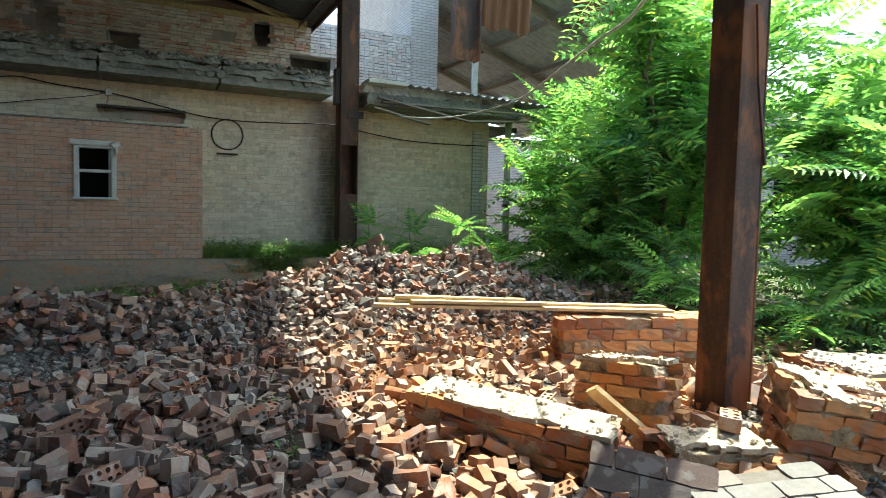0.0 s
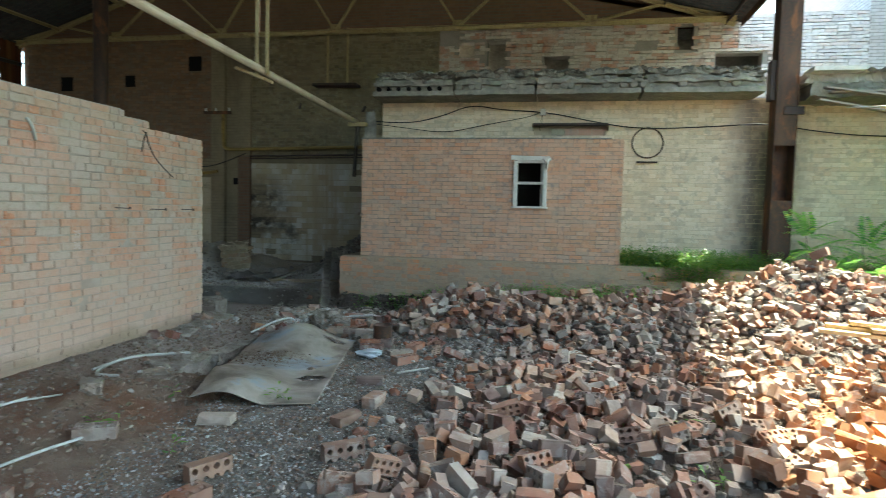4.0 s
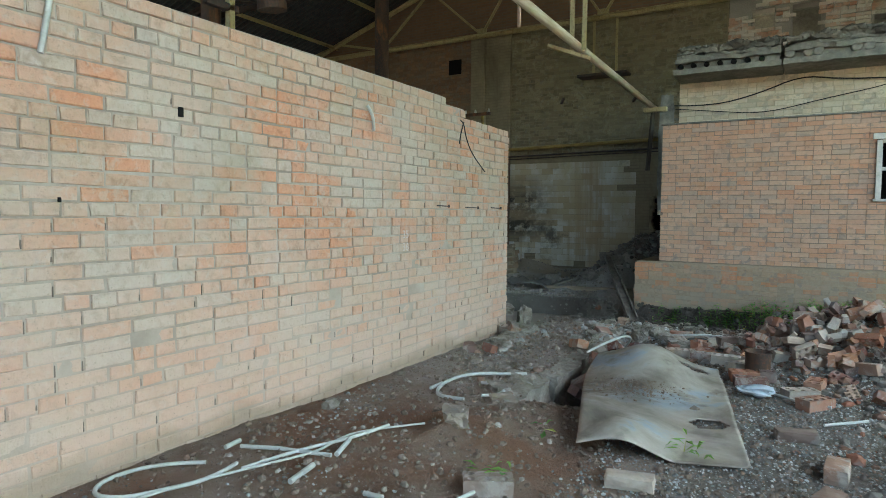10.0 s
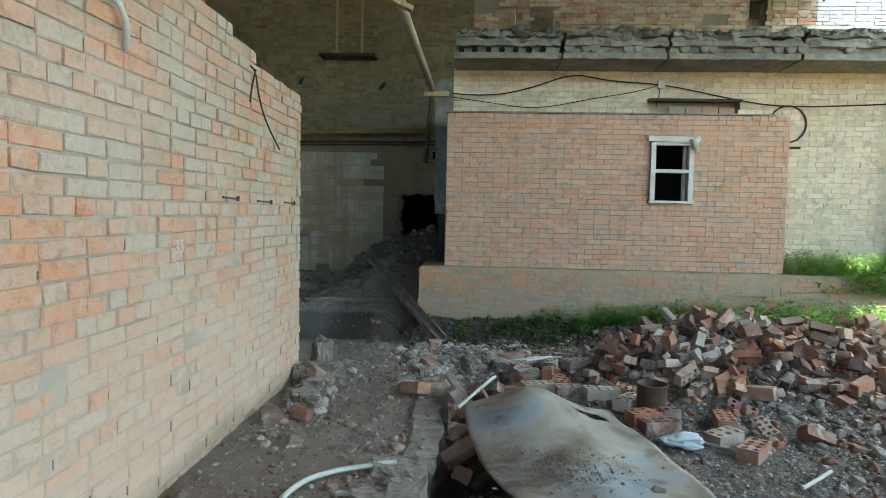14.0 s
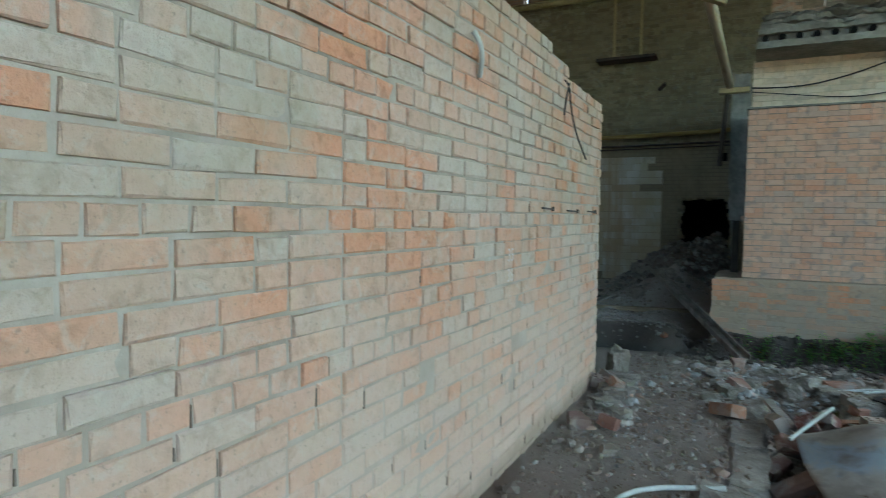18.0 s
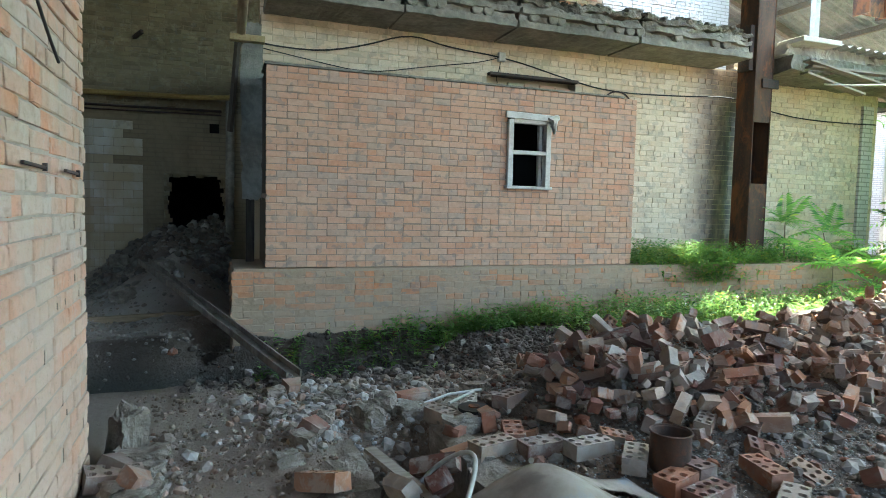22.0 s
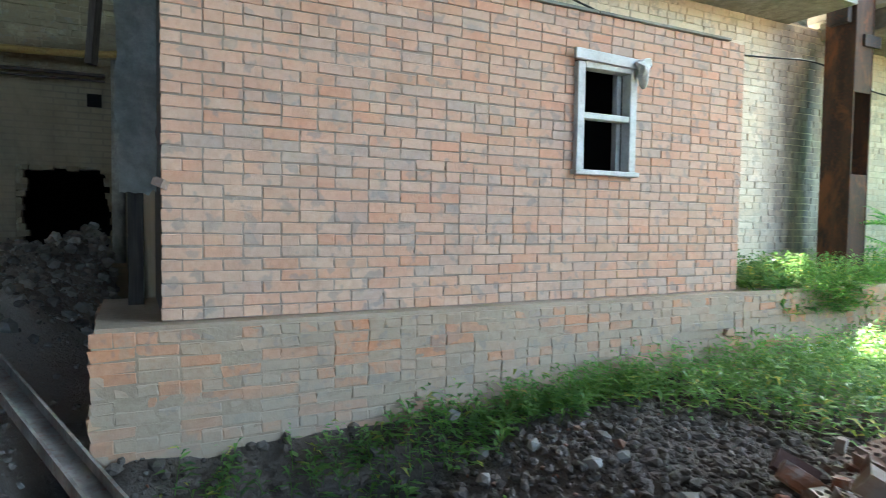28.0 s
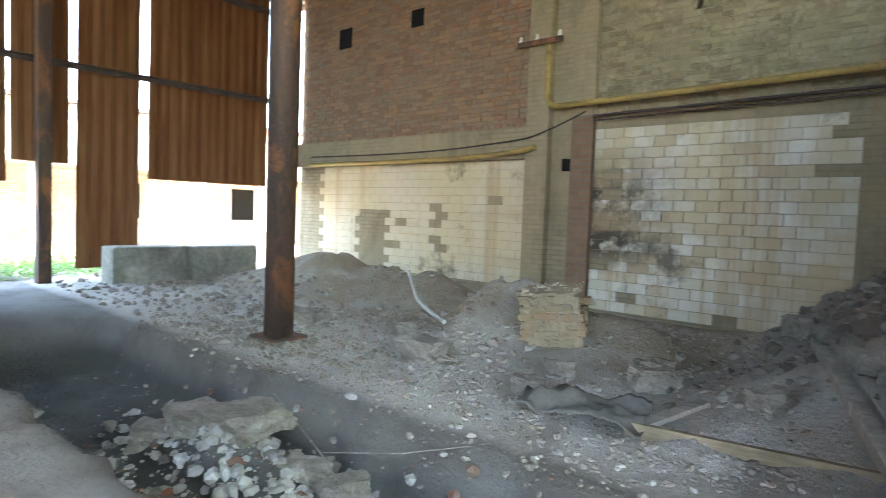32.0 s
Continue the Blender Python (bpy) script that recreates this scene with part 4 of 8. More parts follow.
# ---- roof ----
ROOF_HOLES = [(-2.33, -2.295, 3.83, 3.99), (-2.28, -2.245, 4.92, 5.01)]
soup = Soup()
for y0, xs in zip((-3.0, -3.0), (np.linspace(-17.0, RIDGE_X, 9), np.concatenate([np.linspace(RIDGE_X, -2.5, 5), np.linspace(-2.4, -2.2, 9), np.linspace(-1.8, 3.35, 6)]))):
    ys = np.arange(y0, 17.9, 0.045)
    v = np.array([(x, y, roof_z(x) + 0.028 * math.sin(y * 2 * math.pi / 0.18) + 0.01 * math.sin(y * 1.1)) for x in xs for y in ys])
    n = len(ys)
    f = []
    for i in range(len(xs) - 1):
        for j in range(n - 1):
            cx, cy = (xs[i] + xs[i + 1]) / 2, (ys[j] + ys[j + 1]) / 2
            if any(h[0] < cx < h[1] and h[2] < cy < h[3] for h in ROOF_HOLES):
                continue
            f.append((i * n + j, i * n + j + 1, (i + 1) * n + j + 1, (i + 1) * n + j))
    soup.add(v, f)
tagged(finish("ceiling_roof", soup.mesh("ceiling_roof"), ROOF_SHEET), "dark corrugated asbestos roof over the hall", "roof", kind="structure")


def truss(y, material, label):
    t = thing("roof_truss", (0, y, 6.2), label, "truss", "roof trusses")
    bm = bmesh.new()
    for k in (-0.05, 0.05):
        angle_bar(bm, (-16.4, k, 0), (3.2, k, 0), 0.09, 0.012)
    part("bottom_chord", bm, material, t)
    for a, b in ((-16.4, RIDGE_X), (RIDGE_X, 3.2)):
        bm = bmesh.new()
        angle_bar(bm, (a, 0, roof_z(a) - 6.32), (b, 0, roof_z(b) - 6.32), 0.1, 0.012)
        part("top_chord", bm, material, t)
    xs = np.linspace(-16.4, 3.2, 13)
    for k in range(12):
        bm = bmesh.new()
        a, b = xs[k], xs[k + 1]
        pa, pb = ((a, 0, 0.02), (b, 0, roof_z(b) - 6.34)) if k % 2 == 0 else ((a, 0, roof_z(a) - 6.34), (b, 0, 0.02))
        angle_bar(bm, pa, pb, 0.06, 0.01)
        part("web", bm, material, t)
    for k in range(2, 12, 2):
        box_part("gusset", (xs[k] - 0.14, xs[k] + 0.14, -0.02, 0.02, -0.06, 0.16), material, t)
    return t


truss(17.25, STEEL_YELLOW, "yellow-painted roof truss against the back wall")
for y in (0.2, 4.3, 8.4, 12.6):
    truss(y, STEEL_DARK, "dark steel roof truss of riveted angles")
for x in (-15, -13, -11, -9, -7.2, -5.4, -3.6, -1.8, 0, 1.6, 3.0):
    bm = bmesh.new()
    angle_bar(bm, (x, -2.9, roof_z(x) - 0.12), (x, 17.4, roof_z(x) - 0.12), 0.08, 0.012)
    tagged(part("purlin", bm, STEEL_YELLOW if x < -4 else STEEL_DARK), "steel purlin with flaking yellow paint under the roof sheets", "purlin", "roof purlins")

# ---- steel columns ----
def built_column(name, x, y, z0, z1, w, label, cut=None):
    """A column of two channels and plates, open on one side where cut away."""
    t = thing(name, (x, y, z0), label, "column")
    h = z1 - z0
    box_part("west_flange", (-w / 2, -w / 2 + 0.02, -w / 2, w / 2, 0, h), STEEL, t)
    box_part("east_flange", (w / 2 - 0.02, w / 2, -w / 2, w / 2, 0, h), STEEL, t)
    box_part("back_plate", (-w / 2 + 0.02, w / 2 - 0.02, w / 2 - 0.015, w / 2 - 0.002, 0, h), STEEL, t)
    spans = [(0, h)] if cut is None else [(0, cut[0]), (cut[1], h)]
    for a, b in spans:
        box_part("front_plate", (-w / 2 + 0.021, w / 2 - 0.021, -w / 2 + 0.004, -w / 2 + 0.018, a, b), STEEL, t)
    box_part("base_plate", (-w / 2 - 0.08, w / 2 + 0.08, -w / 2 - 0.08, w / 2 + 0.08, -0.02, 0.02), STEEL, t)
    return t


far_col = built_column("steel_column", 2.98, 12.86, 0.4, 6.2, 0.34, "rust-brown built-up steel column beside the lime-washed wall", (1.45, 2.35))
box_part("bracket", (-0.05, 0.26, -0.2, -0.172, 2.85, 2.98), STEEL_DARK, far_col, "dark bolted bracket plate")
box_part("splice_plate", (-0.25, -0.172, -0.12, 0.1, 3.1, 3.75), STEEL_DARK, far_col)
near_col = built_column("steel_column", 3.635, 4.80, 0.0, 6.2, 0.285, "broad rust-brown steel column standing in the rubble")
bm = bmesh.new()
bar(bm, (-0.03, -0.165, 3.1), (0.02, -0.165, 2.55), 0.02, 0.02)
bar(bm, (0.02, -0.165, 2.55), (0.13, -0.165, 1.95), 0.02, 0.02)
part("welded_rod", bm, STEEL, near_col)
bm = bmesh.new()
cube(bm, 0.16, 0.42, -0.2, -0.19, 0.12, 0.36, pose(0, 0, 0, 12, -18, 20))
cube(bm, 0.16, 0.42, -0.2, 0.12, 0.10, 0.12, pose(0, 0, 0, 12, -18, 20))
part("gusset_shoe", bm, STEEL, near_col, "bent rusty shoe plate")
for y in (4.3, 8.4, 12.55, 0.2):
    bm = bmesh.new()
    cylinder(bm, (0, 0, 0), (0, 0, 6.0), 0.14, n=20)
    t = thing("steel_post", (-9.7, y, 0.2 if y > 12 else 0.0), "round rust-streaked steel post holding up the roof", "post", "steel posts of the hall")
    part("shaft", bm, STEEL, t, smooth=True)
    box_part("cap_plate", (-0.22, 0.22, -0.22, 0.22, 6.0, 6.03), STEEL, t)
    box_part("foot_plate", (-0.2, 0.2, -0.2, 0.2, -0.03, 0.0), STEEL, t)

# ---- west side of rusty sheets ----
PAINT_PILLAR = rough_mat("pillar_plaster", [(0.36, 0.32, 0.27), (0.5, 0.46, 0.4)], 2, 30, 0.4)
def wavy_sheet(name, y0, y1, z0, z1, x, tilt=0.0, label="", material=None):
    soup = Soup()
    ys = np.arange(y0, y1 + 0.001, 0.05)
    v = [(x + 0.011 * math.sin(y * 2 * math.pi / 0.2) + d, y + tilt * (z - z0), z) for d in (0, 0.004) for z in (z0, (z0 + z1) / 2, z1) for y in ys]
    n = len(ys)
    f = [(o + i * n + j, o + i * n + j + 1, o + (i + 1) * n + j + 1, o + (i + 1) * n + j) for o in (0, 3 * n) for i in range(2) for j in range(n - 1)]
    soup.add(v, f)
    return tagged(finish(name, soup.mesh(name), material or RUST_SHEET), label or "rust-brown corrugated cladding sheet with holes and gaps", "cladding sheet", "cladding of the west side")


for y0, y1, z0, z1, tilt in ((9.0, 11.9, 1.7, 5.95, 0), (11.95, 12.82, 2.05, 6.3, 0), (12.9, 13.98, 0.25, 6.3, 0.005), (14.12, 16.66, 1.88, 6.3, 0.004), (16.7, 17.45, 1.9, 6.3, 0)):
    wavy_sheet("cladding_sheet", y0, y1, z0, z1, -16.5, tilt)
for y0, y1, z0, z1 in ((4.4, 9.1, 0.0, 5.85), (-3.0, 4.5, 0.0, 5.35)):
    wavy_sheet("cladding_sheet", y0, y1, z0, z1, -16.5)
for z in (3.75, 5.6):
    bm = bmesh.new()
    angle_bar(bm, (-16.42, -3, z), (-16.42, 17.4, z), 0.1, 0.012)
    tagged(part("girt", bm, STEEL_DARK), "dark steel girt behind the cladding sheets", "girt", "girts of the west side")
for y in (4.3, 8.4, 12.35):
    tagged(box_part("wall_post", (-16.35, -16.15, y - 0.1, y + 0.1, 0, 6.2), STEEL), "rusty steel wall post of the hall's west side", "post", "west wall posts")
porch = thing("porch_building", (-27.0, 14.0, 0.0), "low brick building with a pillared porch beyond the hall", "building", "buildings round the yard")
box_part("wall", (-0.3, 0.0, -14.0, 18.0, -0.2, 2.6), UPPER_RED, porch, bevel=0.0)
box_part("roof", (-0.4, 3.2, -14.2, 18.2, 2.42, 2.6), CONCRETE, porch, bevel=0.01)
for k in range(14):
    box_part("pillar", (2.6, 2.95, -13.6 + 2.3 * k, -13.25 + 2.3 * k, -0.2, 2.415), PAINT_PILLAR, porch, bevel=0.015)
    if k % 2:
        box_part("window", (0.002, 0.05, -13.0 + 2.3 * k, -11.9 + 2.3 * k, 0.9, 2.1), BLACK, porch, bevel=0.0)
# unseen wall closing the hall's south end, added to hold back light
bm = bmesh.new()
pierced(bm, "x", -16.5, 2.2, -0.2, 6.2, -3.3, -3.02, [(-15, -13.4, 1.0, 3.4)])
tagged(part("wall_light_block", bm, HALL_BROWN), "unseen brick end wall added to block light from the south, with one opening", "wall", kind="structure")
# unseen wall added to the south, behind the walk, to bounce daylight
bm = bmesh.new()
pierced(bm, "x", -30, 30, -0.2, 3.2, -14.3, -14.0, [])
tagged(part("wall_south_bounce", bm, UPPER_GREY), "unseen pale brick wall added behind the hall to bounce daylight", "wall", kind="structure")

# ---- cornice of precast slabs ----
rng = hashed(21)
CRUST = rough_mat("weathered_crust", [(0.06, 0.054, 0.045), (0.16, 0.145, 0.115), (0.36, 0.33, 0.27)], 3.0, 20, 0.9, deep=0.03)
cornice = thing("cornice", (0, 0, 3.62), "broken cornice of hollow-core concrete slabs with rubble on top", "cornice")


def slab(x0, x1, y0, y1, z0, z1, holes=0, rough=0.02, seed=0):
    """A rough, spalled concrete slab."""
    bm = bmesh.new()
    cube(bm, x0, x1, y0, y1, z0, z1)
    n = max(2, int((x1 - x0) / 0.045))
    bmesh.ops.subdivide_edges(bm, edges=[e for e in bm.edges if abs(e.verts[0].co.x - e.verts[1].co.x) > 0.01], cuts=n, use_grid_fill=True)
    bmesh.ops.subdivide_edges(bm, edges=[e for e in bm.edges if abs(e.verts[0].co.x - e.verts[1].co.x) < 0.001], cuts=2, use_grid_fill=True)
    o = Vector((seed * 7.0, 0, 0))
    for v in bm.verts:
        chew = max(0.0, noise.noise(v.co * 3.0 + o)) * rough * 4 if v.co.y < y0 + 0.05 else 0.0
        v.co += noise.noise_vector(v.co * 5.0 + o) * rough + noise.noise_vector(v.co * 17.0 + o) * rough * 0.6
        v.co.y += chew
    return bm


for k, (a, b) in enumerate(((-4.05, -2.55), (-2.53, -1.1), (-1.08, 0.7), (0.72, 2.62))):
    for j, (y0, z0, z1, rough) in enumerate(((12.60, 0.0, 0.08, 0.01), (12.66, 0.083, 0.17, 0.02), (12.58, 0.173, 0.235, 0.022), (12.64, 0.238, 0.30, 0.035), (12.60, 0.303, 0.37, 0.045))):
        part(("soffit_slab", "core_slab", "lip", "mortar_bed", "top_course")[j], slab(a + 0.012 * j, b - 0.012 * ((j * 7 + k) % 3), y0 - 0.02 * (k > 0), 13.6, z0, z1, rough=rough, seed=k + 9 * j), CONCRETE if j < 4 else CRUST, cornice)
for k in (0, 1, 2, 4, 5, 8, 9, 10, 13, 14, 15, 16, 19, 22, 23):
    bm = bmesh.new()
    x = -2.45 + 0.2 * k + 0.05 * math.sin(k * 2.3)
    cylinder(bm, (x, 12.60, 0.155), (x, 12.72, 0.155), 0.07, n=14)
    cylinder(bm, (x, 12.592, 0.155), (x, 12.60, 0.155), 0.05, 0.068, n=14)
    part("broken_core", bm, CONCRETE, cornice, "mortar plug of a broken slab core")
for k in range(7):
    bm = bmesh.new()
    cylinder(bm, (-3.95 + 0.19 * k, 12.62, 0.125), (-3.95 + 0.19 * k, 12.72, 0.125), 0.04, n=14)
    part("core", bm, BLACK, cornice, "dark round core of the slab")

r = hashed(22)
lumps = Soup()
for _ in range(420):
    bm = bmesh.new()
    bmesh.ops.create_icosphere(bm, subdivisions=1, radius=0.03 * 3.2 ** (r.random() ** 2))
    v = np.array([tuple(p.co) for p in bm.verts]) * (1.4, 1.0, 0.7)
    v = v + r.normal(0, 0.010, v.shape)
    v = v @ np.array(pose(0, 0, 0, 0, 0, r.uniform(0, 360)).to_3x3()).T + (r.uniform(-4.0, 2.6), 12.66 + abs(r.normal(0, 0.2)), r.uniform(0.375, 0.42))
    lumps.add(v, [tuple(q.index for q in f.verts) for f in bm.faces])
    bm.free()
tagged(finish("rubble_on_top", lumps.mesh("rubble_on_top"), CRUST, cornice), "crumbled mortar lying on the slabs", kind="stuff")
# ---- loose bricks ----
def perforated_brick(r, cols=4, rows=2, size=(0.25, 0.12, 0.085)):
    """A clay brick with round holes sunk into its bed face."""
    bm = bmesh.new()
    lx, ly, lz = size
    cw, ch, rad = lx / cols, ly / rows, min(lx / cols, ly / rows) * 0.33
    for i in range(cols):
        for j in range(rows):
            cx, cy = -lx / 2 + (i + 0.5) * cw, -ly / 2 + (j + 0.5) * ch
            ring, rim, low = [], [], []
            for k in range(8):
                a = k * math.pi / 4
                dx, dy = math.cos(a), math.sin(a)
                m = max(abs(dx), abs(dy))
                ring.append(bm.verts.new((cx + dx / m * cw / 2, cy + dy / m * ch / 2, lz / 2)))
                rim.append(bm.verts.new((cx + dx * rad, cy + dy * rad, lz / 2)))
                low.append(bm.verts.new((cx + dx * rad * 0.95, cy + dy * rad * 0.95, lz / 2 - 0.055)))
            for k in range(8):
                n = (k + 1) % 8
                bm.faces.new((ring[k], ring[n], rim[n], rim[k]))
                bm.faces.new((rim[k], rim[n], low[n], low[k]))
            bm.faces.new(low)
    bmesh.ops.remove_doubles(bm, verts=bm.verts[:], dist=1e-4)
    cube(bm, -lx / 2, lx / 2, -ly / 2, ly / 2, -lz / 2, lz / 2 - 0.0004)
    top = [f for f in bm.faces if len(f.verts) == 4 and f.normal.z > 0.9 and f.calc_area() > lx * ly * 0.9]
    bmesh.ops.delete(bm, geom=top, context="FACES_ONLY")
    return bm


def solid_brick(r, size=(0.25, 0.12, 0.072)):
    bm = bmesh.new()
    lx, ly, lz = size
    cube(bm, -lx / 2, lx / 2, -ly / 2, ly / 2, -lz / 2, lz / 2)
    bmesh.ops.subdivide_edges(bm, edges=bm.edges[:], cuts=2, use_grid_fill=True)
    for v in bm.verts:
        out = [abs(v.co[k]) / (size[k] / 2) > 0.98 for k in range(3)]
        if sum(out) > 1:
            for k in range(3):
                if out[k]:
                    v.co[k] -= math.copysign(0.006, v.co[k])
    return bm


def broken_brick(r, size=(0.25, 0.12, 0.075)):
    """A brick snapped across, with a ragged face."""
    bm = bmesh.new()
    lx, ly, lz = size
    cube(bm, -lx / 2, lx / 2, -ly / 2, ly / 2, -lz / 2, lz / 2)
    for _ in range(2):
        bmesh.ops.bisect_plane(bm, geom=bm.verts[:] + bm.edges[:] + bm.faces[:], plane_co=(r.uniform(-0.03, 0.08), r.uniform(-0.03, 0.05), 0), plane_no=(1, r.uniform(-0.5, 0.5), r.uniform(-0.5, 0.5)), clear_outer=True)
        bmesh.ops.holes_fill(bm, edges=[e for e in bm.edges if e.is_boundary], sides=0)
    bmesh.ops.triangulate(bm, faces=bm.faces[:])
    bmesh.ops.subdivide_edges(bm, edges=bm.edges[:], cuts=1)
    for v in bm.verts:
        v.co += noise.noise_vector(v.co * 30 + Vector((r.uniform(0, 50), 0, 0))) * 0.009
    return bm


def stone(r, size=0.1, flat=0.7):
    bm = bmesh.new()
    bmesh.ops.create_icosphere(bm, subdivisions=1, radius=size / 2)
    o = Vector((r.uniform(0, 90), r.uniform(0, 90), 0))
    for v in bm.verts:
        v.co *= 1 + 0.55 * noise.noise(v.co * (5 / size * 0.1) + o) + r.uniform(-0.22, 0.22)
        v.co.z *= flat
    bmesh.ops.scale(bm, vec=(1.25, r.uniform(0.65, 1.0), 1), verts=bm.verts[:])
    return bm


def chipped(bm, r, fine=0.004):
    """Wears the corners and edges of a brick."""
    far = max(v.co.length for v in bm.verts)
    o = Vector((r.uniform(0, 90), r.uniform(0, 90), 0))
    for v in bm.verts:
        worn = max(0.0, noise.noise(v.co * 14 + o)) * (v.co.length / far) ** 3
        v.co *= 1 - 0.16 * worn
        v.co += noise.noise_vector(v.co * 40 + o) * fine
    return bm


def stock(name, bm):
    me = bpy.data.meshes.new(name)
    bm.to_mesh(me)
    bm.free()
    return me


def arrays(me):
    v = np.empty(len(me.vertices) * 3)
    me.vertices.foreach_get("co", v)
    return v.reshape(-1, 3), [tuple(p.vertices) for p in me.polygons]


rng = hashed(31)
KINDS = [stock("brick", chipped(perforated_brick(rng), rng)), stock("brick", chipped(perforated_brick(rng, 3, 2), rng)), stock("brick", chipped(solid_brick(rng), rng)), stock("brick", chipped(solid_brick(rng, (0.25, 0.12, 0.09)), rng))] + [stock("brick", broken_brick(rng)) for _ in range(6)]
KIND_LABELS = ["perforated red clay brick, dusty", "perforated red clay brick, dusty", "whole red brick with mortar stains", "thick whole red brick", *["broken piece of red brick"] * 6]
for me in KINDS:
    me.materials.append(BRICK_LOOSE)
KIND_DATA = [arrays(me) for me in KINDS]
STONES = [stock("stone", stone(rng, 0.1, rng.uniform(0.55, 0.95))) for _ in range(6)]
STONE_DATA = [arrays(me) for me in STONES]


EDGE_Y = (3.4, 4.4, 5.3, 6.5, 7.3, 7.9, 8.4, 9.0, 9.7, 10.3, 10.9)
EDGE_X = (1.6, -1.6, -1.5, -1.3, -1.25, -1.7, -2.6, -2.7, -2.3, -1.6, 0.4)


def in_rubble(x, y):
    """How deep inside the brick rubble a place lies, in metres."""
    if y < 3.2 or y > 11.2:
        return -1.0
    d = x - float(np.interp(y, EDGE_Y, EDGE_X))
    d = min(d, 10.35 + 0.15 * smooth(x, -1, 1) - y, 6.3 - x)
    if x > 0.5:
        d = min(d, y - 3.5)
    return d


def scatter_bricks():
    r = hashed(32)
    soup, made = Soup(), 0
    step = 0.088
    for y in np.arange(3.6, 11.0, step):
        for x in np.arange(-3.2, 6.4, step):
            px, py = x + r.uniform(-0.07, 0.07), y + r.uniform(-0.07, 0.07)
            d = in_rubble(px, py)
            bare = bump_at(px, py, 0.3, 5.15, 0.35, 0.3, 1.0) + bump_at(px, py, -1.0, 7.7, 0.55, 0.35, 0.6) + bump_at(px, py, -1.6, 5.2, 0.6, 0.7, 0.45) + bump_at(px, py, 3.4, 4.45, 0.4, 0.32, 1.0) + bump_at(px, py, -1.5, 7.3, 0.5, 0.45, 0.95) + bump_at(px, py, -1.3, 8.0, 0.45, 0.28, 0.75)
            if d < -0.25 or r.random() < bare or r.random() > 0.12 + 0.86 * smooth(d, -0.3, 0.55):
                continue
            heap = ground_z(px, py)
            if px > 1.4 and py < 5.9 and r.random() < 0.45:
                continue
            steep = 1.0 if heap > 0.2 else 0.75
            k = int(r.choice(10, p=[0.14, 0.10, 0.08, 0.06, 0.11, 0.11, 0.11, 0.10, 0.10, 0.09]))
            fine = smooth(px, -1.2, 0.6) * smooth(py, 5.0, 7.5)
            if r.random() < 0.32 + 0.55 * fine:
                k = int(r.integers(4, 10))
            lift = r.uniform(-0.03, 0.13) if heap > 0.2 else r.uniform(-0.015, 0.10)
            flip = 90 if r.random() < 0.35 else 0
            m = pose(px, py, heap + lift + (0.03 if flip else 0.0), r.normal(0, 26 * steep) + flip, r.normal(0, 24 * steep), r.uniform(0, 360))
            scale = 0.76 if k < 4 else r.uniform(0.28, 0.92 - 0.25 * fine)
            m = m @ Matrix.Diagonal((scale, scale, scale, 1))
            if made < 300 and py < 6.6 and px < 0.9 and d > 0.05 and k < 8:
                ob = new("brick", KINDS[k])
                ob.matrix_basis = m
                tagged(ob, KIND_LABELS[k] + " lying on the rubble", "brick", "loose bricks")
                made += 1
            else:
                v, f = KIND_DATA[k]
                a = np.array(m)
                soup.add(v @ a[:3, :3].T + a[:3, 3], f)
    tagged(finish("brick_rubble", soup.mesh("brick_rubble"), BRICK_RUBBLE), "heap of tumbled perforated and broken red bricks", "rubble", kind="stuff")


scatter_bricks()
CRUMB_MAT = brick_mat("crumbs", True, [(0.20, 0.18, 0.155), (0.14, 0.125, 0.105), (0.30, 0.275, 0.24), (0.16, 0.09, 0.06), (0.22, 0.095, 0.055), (0.10, 0.085, 0.072)], (0.19, 0.165, 0.135), 0.4)

DUST_STONE = brick_mat("dusty_stones", True, [(0.27, 0.235, 0.195), (0.20, 0.165, 0.13), (0.33, 0.30, 0.26), (0.23, 0.15, 0.11), (0.16, 0.125, 0.10), (0.24, 0.2, 0.16)], (0.22, 0.18, 0.14), 0.5)


HEAP_STONE = brick_mat("heap_stones", True, [(0.18, 0.16, 0.135), (0.12, 0.105, 0.085), (0.24, 0.215, 0.185), (0.16, 0.125, 0.095), (0.09, 0.077, 0.062)], (0.17, 0.148, 0.12), 0.4)


def scatter_stones(name, seed, count, place, sizes, material, label):
    """place(r) gives x, y or None; sizes (least, most) in metres."""
    r = hashed(seed)
    soup = Soup()
    for _ in range(count):
        at = place(r)
        if at is None:
            continue
        x, y = at
        size = sizes[0] * (sizes[1] / sizes[0]) ** (r.random() ** 2.2)
        v, f = STONE_DATA[int(r.integers(0, 6))]
        m = np.array(pose(x, y, ground_z(x, y) + size * 0.12, r.uniform(-25, 25), r.uniform(-25, 25), r.uniform(0, 360)))
        soup.add((v * (size * 10)) @ m[:3, :3].T + m[:3, 3], f)
    return tagged(finish(name, soup.mesh(name), material), label, "rubble", kind="stuff")


def near_rubble(r):
    x, y = r.uniform(-3.6, 6.2), r.uniform(3.4, 10.6)
    return (x, y) if in_rubble(x, y) > r.uniform(-0.7, 0.1) else None


def east_heap(r):
    x, y = r.uniform(-0.6, 5.2), r.normal(9.1, 0.7)
    return (x, y) if in_rubble(x, y) > 0 else None


